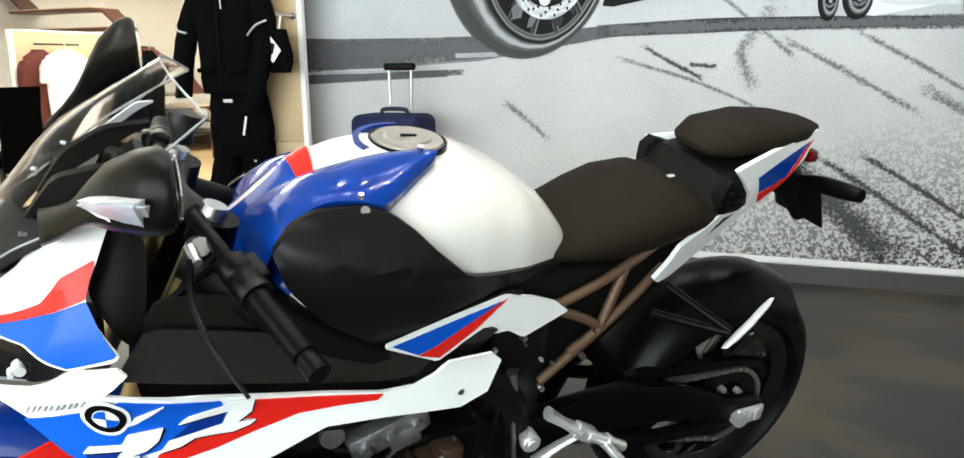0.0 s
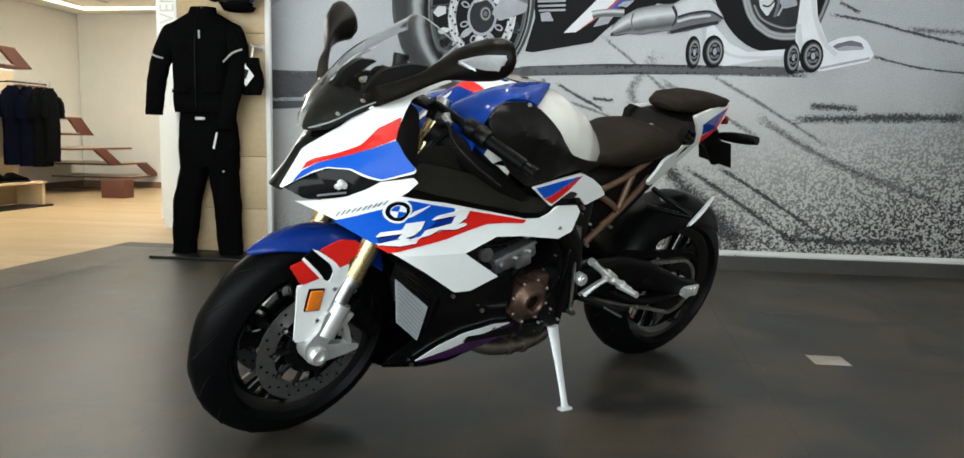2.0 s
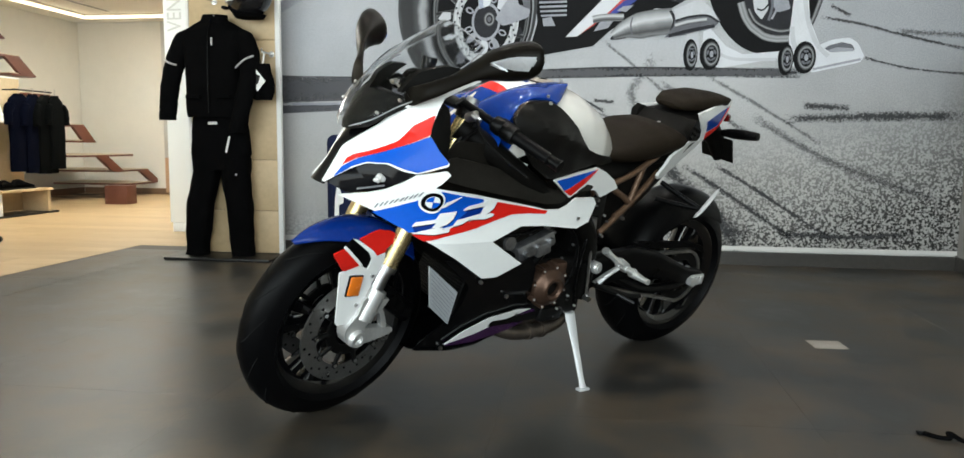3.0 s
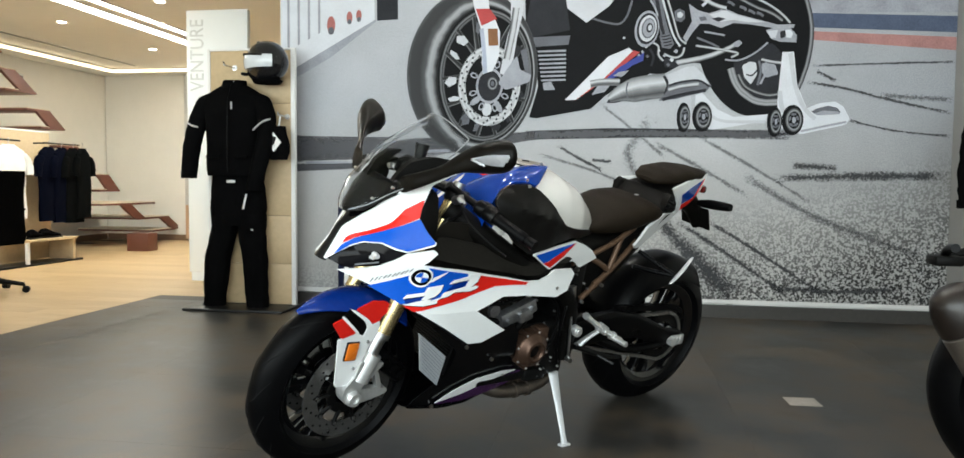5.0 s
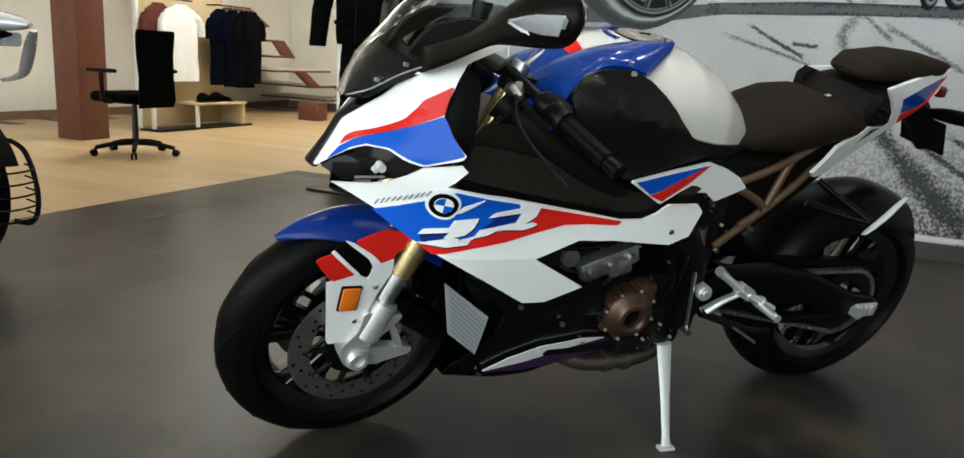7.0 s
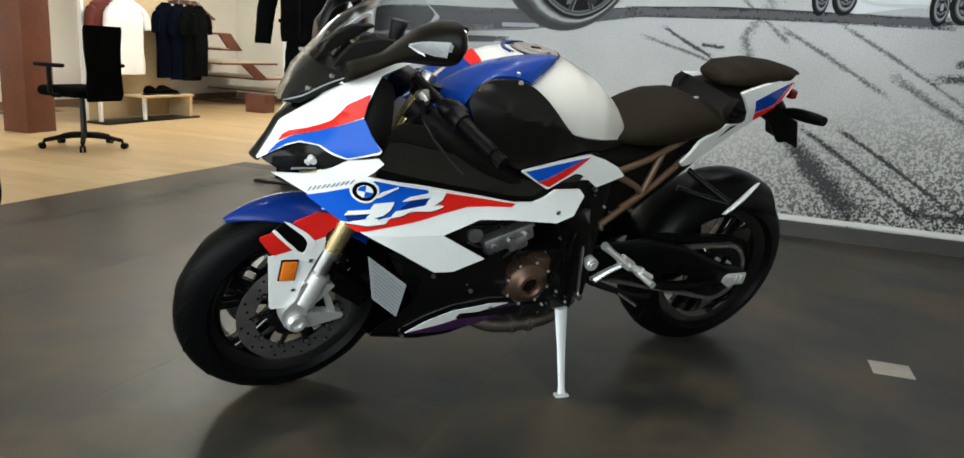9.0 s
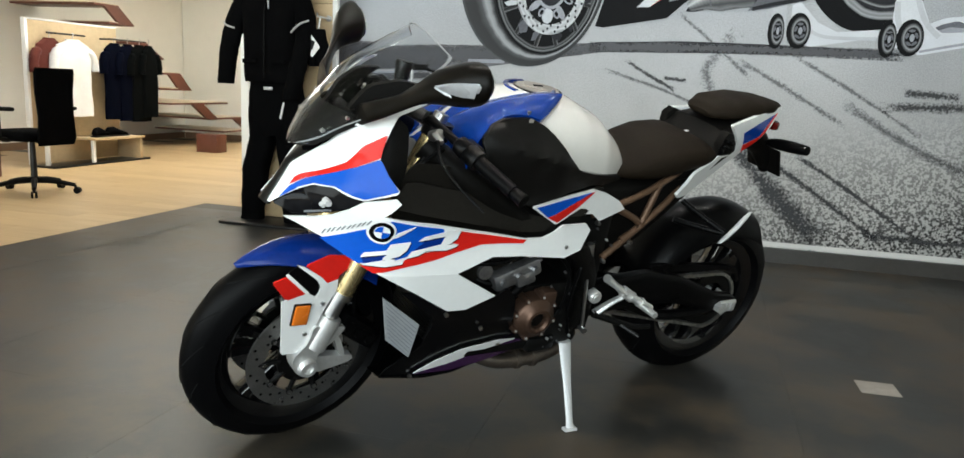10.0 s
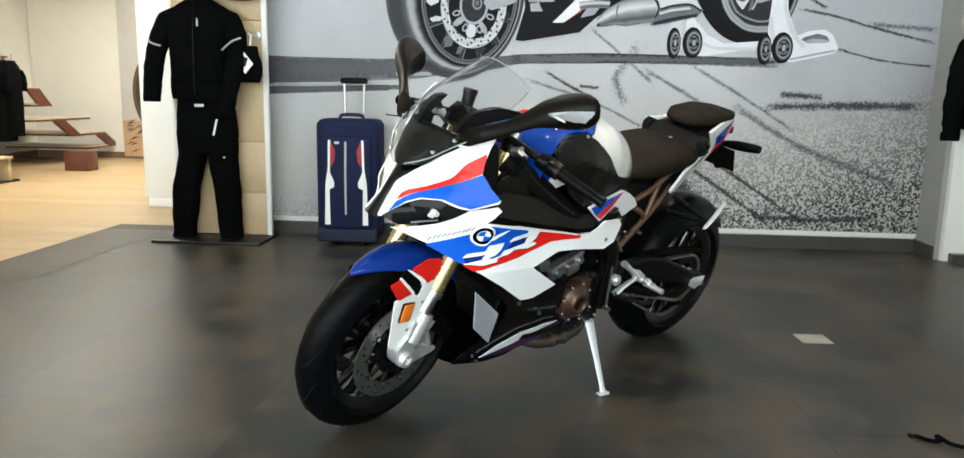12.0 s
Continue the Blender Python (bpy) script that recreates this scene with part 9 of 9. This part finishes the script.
for s in (-1, 1):
    part("armrest", box(B(), (s * 0.29 - 0.035, -0.14, 0.655), (s * 0.29 + 0.035, 0.13, 0.685), 0.012), MATT_BLACK, chair)
    part("arm_bracket", tube(B(), [(s * 0.20, 0.0, 0.43), (s * 0.28, 0.0, 0.45), (s * 0.29, 0.0, 0.56), (s * 0.29, 0.0, 0.66)], 0.018, 8), MATT_BLACK, chair)
for k in range(5):
    a = 2 * math.pi * (k + 0.15) / 5
    c, s = math.cos(a), math.sin(a)
    part("base_arm", tube(B(), [(0, 0, 0.105), (0.15 * c, 0.15 * s, 0.095), (0.30 * c, 0.30 * s, 0.068)], lambda t: 0.026 - 0.010 * t, 8), MATT_BLACK, chair)
    caster = part("castor", rod(B(), (0.30 * c, 0.30 * s, 0.070), (0.30 * c, 0.30 * s, 0.04), 0.010, seg=8), MATT_BLACK, chair)
    for e in (-0.014, 0.014):
        p0 = Vector((0.315 * c - s * e, 0.315 * s + c * e, 0.027))
        part("castor_wheel", rod(B(), p0 - Vector((-s, c, 0)) * 0.008, p0 + Vector((-s, c, 0)) * 0.008, 0.027, seg=16), BLACK_PLASTIC, caster)

# ---- red-brown pillar ----
pillar = block("wall_pillar", (-6.08, 3.05, 0.0), (-5.78, 3.35, FAR_Z - 0.002), REDWOOD, "red-brown stained wooden pillar", "pillar", 0.006)
# small switch plate by the stairs
switch = thing("wall_switch", pose(-7.65, 6.64, 2.18), "small grey switch plate on the wall", "switch")
part("plate", box(B(), (0.0, -0.04, 0.0), (0.012, 0.04, 0.16), 0.003), GREY_LETTER, switch)
part("rocker", box(B(), (0.0125, -0.025, 0.03), (0.018, 0.025, 0.13), 0.002), BLACK_PLASTIC, switch)

# ---- lamps ----
for x, w in ((-4.98, 0.17), (-4.68, 0.10)):
    lamp = thing("linear_ceiling_light", pose(x, 5.7, FAR_Z), "long bright recessed linear ceiling light", "ceiling light", "linear lights in the shop")
    part("diffuser", box(B(), (-w / 2, -2.6, -0.010), (w / 2, 2.5, -0.002), 0.002), LIT_DIFFUSER, lamp)
    for s in (-1, 1):
        part("trim", box(B(), (s * (w / 2 + 0.012) - 0.010, -2.62, -0.014), (s * (w / 2 + 0.012) + 0.010, 2.52, -0.001), 0.002), CEIL, lamp)
for x, y in ((-5.71, 4.94), (-5.71, 6.63), (-5.71, 3.25), (-4.1, 4.2)):
    lamp = thing("downlight", pose(x, y, FAR_Z), "small round lit downlight in the ceiling", "downlight", "downlights in the shop")
    part("ring", turned(B(), [(0.062, -0.001), (0.066, -0.006), (0.050, -0.008), (0.046, -0.002)], (0, 0, 0), 28), TAG_WHITE, lamp).rotation_euler = (radians(-90), 0, 0)
    part("lens", rod(B(), (0, 0, -0.006), (0, 0, -0.001), 0.045, seg=24), LIT_DIFFUSER, lamp)
block("trim_cove_west", (-7.64, 0.44, FAR_Z - 0.075), (-7.30, 8.38, FAR_Z - 0.012), CEIL, "cream ceiling cove along the wall", "ceiling trim")
block("trim_cove_north", (-7.29, 8.08, FAR_Z - 0.075), (-2.0, 8.38, FAR_Z - 0.012), CEIL, "cream ceiling cove along the back wall", "ceiling trim")
cove = thing("cove_light", pose(0, 0, 0), "warm lit strip along the ceiling cove", "cove light", kind="structure")
part("strip", box(B(), (-7.298, 0.46, FAR_Z - 0.070), (-7.288, 8.07, FAR_Z - 0.035), 0.002), COVE_LIGHT, cove)
part("strip", box(B(), (-7.28, 8.066, FAR_Z - 0.070), (-2.1, 8.078, FAR_Z - 0.035), 0.002), COVE_LIGHT, cove)
block("trim_slot", (-6.825, 3.1, FAR_Z - 0.006), (-6.785, 7.9, FAR_Z - 0.0008), GREY_WALL, "thin dark ventilation slot in the ceiling", "ceiling trim")
SPOTS = [(-0.9, -0.6), (-0.2, -0.5), (0.5, -0.4), (1.2, -0.5), (-0.8, 0.7), (0.0, 0.8), (0.8, 0.7), (-0.4, 2.0), (0.9, 2.0), (-1.6, 0.1)]
for x, y in SPOTS:
    lamp = thing("ceiling_spot", pose(x, y, ROOM_Z), "small round lit ceiling spot lamp", "spot lamp", "spot lamps over the motorcycle")
    part("ring", turned(B(), [(0.070, -0.001), (0.074, -0.010), (0.050, -0.014), (0.046, -0.002)], (0, 0, 0), 28), TAG_WHITE, lamp).rotation_euler = (radians(-90), 0, 0)
    part("lens", rod(B(), (0, 0, -0.010), (0, 0, -0.001), 0.045, seg=24), SPOT_WHITE, lamp)

# ---- parked motorcycle beside the shop floor ----
bike = thing("motorcycle", pose(-2.86, 0.10, 0.0), "silver and black touring motorcycle with a wire guard", "motorcycle", "other motorcycles")


def plain_wheel(name, parent, centre, r, width, rim_material):
    """Tyre with a round crown, a rim, spokes and two discs, turning about y."""
    w = width / 2
    tyre = part(name, turned(B(), [(r - 0.105, w * 0.55), (r - 0.085, w * 0.9), (r - 0.045, w), (r - 0.015, w * 0.7), (r, 0), (r - 0.015, -w * 0.7), (r - 0.045, -w), (r - 0.085, -w * 0.9), (r - 0.105, -w * 0.55)], centre, 64), TYRE_RUBBER, parent)
    part("rim", turned(B(), [(r - 0.125, w * 0.5), (r - 0.098, w * 0.62), (r - 0.098, -w * 0.62), (r - 0.125, -w * 0.5)], centre, 56, True), rim_material, tyre)
    for k in range(5):
        a = 2 * math.pi * (k + 0.3) / 5
        d = Vector((math.cos(a), 0, math.sin(a)))
        part("spoke", rod(B(), Vector(centre) + d * 0.03, Vector(centre) + d * (r - 0.118), 0.019, 0.013, seg=8), rim_material, tyre)
    part("hub", rod(B(), Vector(centre) - Vector((0, w * 0.8, 0)), Vector(centre) + Vector((0, w * 0.8, 0)), 0.04, seg=20), rim_material, tyre)
    part("disc", turned(B(), [(0.085, -w * 0.85), (0.15, -w * 0.85), (0.15, -w * 0.80), (0.085, -w * 0.80)], centre, 40, True), STEEL, tyre, "steel brake disc")
    return tyre


plain_wheel("front_wheel", bike, (0.0, 0.0, 0.305), 0.305, 0.125, GLOSS_BLACK)
plain_wheel("rear_wheel", bike, (-1.50, 0.0, 0.305), 0.305, 0.17, GLOSS_BLACK)
for s in (-1, 1):
    part("fork_leg", rod(B(), (0.0, s * 0.10, 0.30), (-0.30, s * 0.10, 0.98), 0.026, 0.030, seg=14), BLACK_PLASTIC, bike)
part("front_mudguard", turned(B(), [(0.325, -0.075), (0.335, 0.0), (0.325, 0.075), (0.318, 0.070), (0.327, 0.0), (0.318, -0.070)], (0, 0, 0.305), 24, True, radians(20), radians(150)), MATT_BLACK, bike)
guard = B()
for z in (0.225, 0.272, 0.319, 0.366, 0.413):
    tube(guard, [(0.26, -0.13, z), (0.345, -0.11, z - 0.008), (0.37, 0.0, z - 0.012), (0.345, 0.11, z - 0.008), (0.26, 0.13, z)], 0.004, 6, 4)
each_part("guard_wire", guard, MATT_BLACK, bike, "black wire guard")
part("guard_frame", tube(B(), [(0.20, -0.12, 0.50), (0.28, -0.12, 0.465), (0.345, -0.11, 0.36), (0.35, -0.11, 0.25), (0.29, -0.12, 0.182), (0.20, -0.12, 0.178)], 0.010, 8), MATT_BLACK, bike)
part("guard_frame", tube(B(), [(0.20, 0.12, 0.50), (0.28, 0.12, 0.465), (0.345, 0.11, 0.36), (0.35, 0.11, 0.25), (0.29, 0.12, 0.182), (0.20, 0.12, 0.178)], 0.010, 8), MATT_BLACK, bike)
part("guard_bracket", tube(B(), [(0.02, -0.12, 0.40), (0.12, -0.125, 0.49), (0.20, -0.12, 0.50)], 0.008, 8), MATT_BLACK, bike)
part("guard_bracket", tube(B(), [(0.02, 0.12, 0.40), (0.12, 0.125, 0.49), (0.20, 0.12, 0.50)], 0.008, 8), MATT_BLACK, bike)
rows = []
for x, w, zt, zb in ((0.525, 0.012, 0.950, 0.938), (0.47, 0.040, 0.968, 0.925), (0.38, 0.085, 0.985, 0.918), (0.26, 0.125, 1.000, 0.915), (0.10, 0.160, 1.012, 0.905), (-0.10, 0.185, 1.035, 0.890), (-0.35, 0.19, 1.04, 0.86)):
    rows.append([(x, w * math.copysign(abs(math.cos(a)) ** 0.7, math.cos(a)), (zt + zb) / 2 + (zt - zb) / 2 * math.sin(a)) for a in [2 * math.pi * k / 20 for k in range(20)]])
part("beak", rings(B(), rows), SILVER_PAINT, bike, "pale silver beak")
rows = []
for x, w, zt, zb in ((0.36, 0.05, 0.918, 0.895), (0.24, 0.10, 0.914, 0.86), (0.08, 0.14, 0.904, 0.80), (-0.10, 0.16, 0.888, 0.72), (-0.35, 0.16, 0.858, 0.66)):
    rows.append([(x, w * math.copysign(abs(math.cos(a)) ** 0.6, math.cos(a)), (zt + zb) / 2 + (zt - zb) / 2 * math.sin(a)) for a in [2 * math.pi * k / 18 for k in range(18)]])
part("nose_underside", rings(B(), rows), MATT_BLACK, bike)
for s in (-1, 1):
    part("beak_recess", box(B(), (0.02, s * 0.155 - 0.012, 0.945), (0.30, s * 0.135 + 0.012, 0.968), 0.008), MATT_BLACK, bike)
for s in (-1, 1):
    part("side_blade", tube(B(), [(0.44, s * 0.075, 0.925), (0.36, s * 0.12, 0.885), (0.28, s * 0.16, 0.82), (0.20, s * 0.19, 0.755), (0.06, s * 0.21, 0.725)], lambda t: 0.012 + 0.012 * math.sin(3.1 * t), 10, flat=0.6), SILVER_PAINT, bike, "pale silver side blade")
    part("radiator_shroud", rings(B(), [[(x, s * (0.13 + y), z) for y, z in ((0.0, 0.60), (0.05, 0.62), (0.06, 0.80), (0.0, 0.84))] for x in (0.05, -0.15, -0.45)]), MATT_BLACK, bike)
    part("handlebar", tube(B(), [(-0.32, 0.0, 1.10), (-0.34, s * 0.16, 1.14), (-0.42, s * 0.30, 1.12), (-0.48, s * 0.42, 1.10)], 0.012, 8), SHADE_METAL, bike)
    part("headlight", box(B(), (0.30, s * 0.055 - 0.035, 0.865), (0.36, s * 0.055 + 0.035, 0.915), 0.012), VISOR, bike)
part("fuel_tank", garment(B(), [(0.78, -0.58, 0, 0.22, 0.15), (0.92, -0.58, 0, 0.24, 0.17), (1.02, -0.58, 0, 0.20, 0.14), (1.06, -0.58, 0, 0.10, 0.08)], 26, 0.0), SILVER_PAINT, bike)
part("seat", box(B(), (-1.50, -0.13, 0.80), (-0.78, 0.13, 0.88), 0.035, seg=3), BLACK_CLOTH, bike)
part("engine", box(B(), (-0.85, -0.20, 0.26), (-0.35, 0.20, 0.68), 0.05, seg=2), SHADE_METAL, bike)
part("frame", tube(B(), [(-0.28, 0, 0.92), (-0.50, 0, 0.74), (-0.95, 0, 0.70), (-1.20, 0, 0.55), (-1.50, 0, 0.305)], 0.035, 10), SHADE_METAL, bike)
part("screen", rings(B(), [[(-0.10, y, 1.06) for y in (-0.14, -0.05, 0.05, 0.14)], [(-0.22, y, 1.22) for y in (-0.12, -0.045, 0.045, 0.12)], [(-0.228, y, 1.22) for y in (-0.12, -0.045, 0.045, 0.12)], [(-0.108, y, 1.06) for y in (-0.14, -0.05, 0.05, 0.14)]], False, False), GLOSS_BLACK, bike)

# ---- parked motorcycle beside the floor tag ----
bike2 = thing("motorcycle", pose(1.41, -0.20, 0.0), "brown-black motorcycle with a satin steel silencer", "motorcycle", "other motorcycles")
plain_wheel("rear_wheel", bike2, (0.0, 0.0, 0.315), 0.315, 0.18, SHADE_METAL)
plain_wheel("front_wheel", bike2, (1.48, 0.0, 0.305), 0.305, 0.125, SHADE_METAL)
part("rear_mudguard", turned(B(), [(0.330, -0.085), (0.340, 0.0), (0.330, 0.085), (0.325, 0.080), (0.334, 0.0), (0.325, -0.080)], (0.0, 0, 0.315), 26, True, radians(30), radians(95)), MATT_BLACK, bike2)
SA, SB = Vector((-0.340, -0.15, 0.635)), Vector((-0.085, -0.14, 0.215))


def silencer_piece(spans):
    """Rings along the silencer's axis: distance from 0 to 1 and radius."""
    d = (SB - SA).normalized()
    sx = d.cross(Vector((0, 1, 0))).normalized()
    sy = sx.cross(d)
    return rings(B(), [[SA.lerp(SB, k) + sx * r * math.cos(a) + sy * r * 0.85 * math.sin(a) for a in [2 * math.pi * j / 28 for j in range(28)]] for k, r in spans])


part("silencer", silencer_piece([(0.255, 0.074), (0.265, 0.080), (0.60, 0.080), (0.88, 0.070), (1.0, 0.040)]), SATIN_STEEL, bike2, "satin steel silencer")
part("silencer_cap", silencer_piece([(0.0, 0.030), (0.03, 0.058), (0.10, 0.074), (0.18, 0.080), (0.25, 0.081)]), DARK_BRONZE, bike2, "brown-black silencer end cap")
part("silencer_band", silencer_piece([(0.62, 0.0815), (0.64, 0.0825), (0.66, 0.0815)]), BLACK_PLASTIC, bike2)
part("number_bracket", box(B(), (-0.335, -0.06, 0.685), (-0.255, 0.02, 0.715), 0.008), MATT_BLACK, bike2)
part("rear_indicator", tube(B(), [(-0.29, 0.0, 0.71), (-0.30, -0.05, 0.735), (-0.305, -0.11, 0.742)], 0.013, 10), BLACK_PLASTIC, bike2)
rows = []
for x, w, zt, zb in ((-0.10, 0.03, 0.80, 0.76), (-0.04, 0.075, 0.83, 0.72), (0.08, 0.10, 0.86, 0.66), (0.40, 0.13, 0.88, 0.60), (0.62, 0.13, 0.86, 0.58)):
    rows.append([(x, w * math.copysign(abs(math.cos(a)) ** 0.7, math.cos(a)), (zt + zb) / 2 + (zt - zb) / 2 * math.sin(a)) for a in [2 * math.pi * k / 18 for k in range(18)]])
part("tail", rings(B(), rows), DARK_BRONZE, bike2, "brown-black tail")
part("seat", box(B(), (0.05, -0.12, 0.84), (0.72, 0.12, 0.92), 0.035, seg=3), BLACK_CLOTH, bike2)
part("fuel_tank", garment(B(), [(0.72, 0.92, 0, 0.22, 0.14), (0.92, 0.92, 0, 0.24, 0.16), (1.01, 0.92, 0, 0.18, 0.12), (1.04, 0.92, 0, 0.08, 0.07)], 26, 0.0), DARK_BRONZE, bike2)
part("engine", box(B(), (0.50, -0.18, 0.22), (1.00, 0.18, 0.62), 0.05), SHADE_METAL, bike2)
part("swing_arm", tube(B(), [(0.0, 0.13, 0.315), (0.30, 0.13, 0.36), (0.58, 0.08, 0.42)], 0.030, 10), SHADE_METAL, bike2)
part("swing_arm", tube(B(), [(0.0, -0.13, 0.315), (0.30, -0.13, 0.36), (0.58, -0.08, 0.42)], 0.030, 10), SHADE_METAL, bike2)
for s in (-1, 1):
    part("fork_leg", rod(B(), (1.48, s * 0.10, 0.305), (1.18, s * 0.10, 1.0), 0.026, seg=12), SHADE_METAL, bike2)
    part("handlebar", tube(B(), [(1.16, 0.0, 1.02), (1.14, s * 0.18, 1.05), (1.06, s * 0.32, 1.03), (0.99, s * 0.40, 1.01)], 0.012, 8), SHADE_METAL, bike2)
part("plate_holder", tube(B(), [(-0.06, 0, 0.77), (-0.18, 0, 0.74), (-0.30, 0, 0.70)], 0.014, 8), MATT_BLACK, bike2)
part("side_stand", rod(B(), (0.62, 0.14, 0.26), (0.55, 0.36, 0.008), 0.012, seg=10), SHADE_METAL, bike2)

# ---- small things on the floor ----
tag = solid("floor_tag", box(B(), (-0.065, -0.062, 0.0002), (0.065, 0.062, 0.002), 0.0008), mat("scuffed_beige_card", (0.34, 0.31, 0.27), 0.55, vary=0.2, scale=30), "pale rectangular sticker on the floor tiles", "sticker", m=pose(0.966, 0.74, 0, 0, 0, 3))
# small unclear dark object, built as a crumpled strap
strap = thing("strap", pose(0.985, -0.275, 0.0) @ Matrix.Scale(0.62, 4), "small crumpled black object lying on the floor tiles", "strap")
part("webbing", tube(B(), [(-0.075, 0.05, 0.012), (-0.04, 0.0, 0.014), (0.0, -0.02, 0.020), (0.02, 0.03, 0.024), (0.045, -0.03, 0.016), (0.10, -0.06, 0.012)], 0.014, 8, flat=0.7), BLACK_CLOTH, strap)
part("buckle", box(B(), (-0.10, 0.045, 0.0), (-0.06, 0.08, 0.014), 0.004), BLACK_PLASTIC, strap)


# ---- floor pieces ----
def shared_piece(name, lo, hi, material):
    """One mesh that alike pieces share."""
    me = bpy.data.meshes.new(name)
    bm = box(B(), lo, hi)
    bm.to_mesh(me)
    bm.free()
    me.materials.append(material)
    return me


TILE = 0.90
tile_mesh = shared_piece("tile", (-TILE / 2 + 0.0003, -TILE / 2 + 0.0003, -0.0012), (TILE / 2 - 0.0003, TILE / 2 - 0.0003, 0.0), FLOOR)
for i in range(-3, 8):
    for j in range(-7, 4):
        x, y = -0.245 + TILE * (i - 0.5), -0.245 + TILE * (j - 0.5)
        if x - TILE / 2 < -3.41 or y + TILE / 2 > 2.84:
            continue
        ob = new("tile", tile_mesh)
        ob.location = (x, y, 0)
        ob.parent = ground
# cut tiles along the two edges of the stone floor
y_top = -0.245 + TILE * 3
for i in range(-3, 8):
    x = -0.245 + TILE * (i - 0.5)
    lo = max(x - TILE / 2, -3.392)
    if x + TILE / 2 < 6.45:
        part("tile", box(B(), (lo + 0.001, y_top + 0.001, -0.0012), (x + TILE / 2 - 0.0006, 2.80 if x < -2.4 else 2.858, 0.0)), FLOOR, ground, smooth=False)
for j in range(-7, 3):
    y = -0.245 + TILE * (j + 0.5)
    part("tile", box(B(), (-3.392, y - TILE / 2 + 0.0006, -0.0012), (-0.245 - 3 * TILE - TILE / 1 + 0.899, y + TILE / 2 - 0.0006, 0.0)), FLOOR, ground, smooth=False)

wood = block("floor_wood", (-7.649, -6.4, -0.0014), (-3.396, 2.80, -0.0011), WOOD_FLOOR, "honey wood laminate floor of the clothes shop", "floor")
PL, PW = 1.285, 0.192
plank_mesh = shared_piece("plank", (-PL / 2 + 0.0006, -PW / 2 + 0.0006, -0.0009), (PL / 2 - 0.0006, PW / 2 - 0.0006, 0.0), WOOD_FLOOR)
for j in range(46):
    y = -0.45 + PW * (j + 0.5)
    x = -7.64 + PL / 2 + (0.43 * (j % 3) - 0.43)
    while x - PL / 2 < -1.2:
        fits = x + PL / 2 < -3.397 or y - PW / 2 > 2.87
        if x - PL / 2 > -7.66 and fits and y < 8.3:
            ob = new("plank", plank_mesh)
            ob.location = (x, y, 0)
            ob.parent = wood
        elif x + PL / 2 > -7.6 and x - PL / 2 < -3.45 and y < 8.39:
            lo, hi = max(x - PL / 2, -7.645), (x + PL / 2 if y - PW / 2 > 2.87 else min(x + PL / 2, -3.397))
            part("plank", box(B(), (lo + 0.0006, y - PW / 2 + 0.0006, -0.0009), (hi - 0.0006, y + PW / 2 - 0.0006, 0.0)), WOOD_FLOOR, wood, smooth=False)
        x += PL
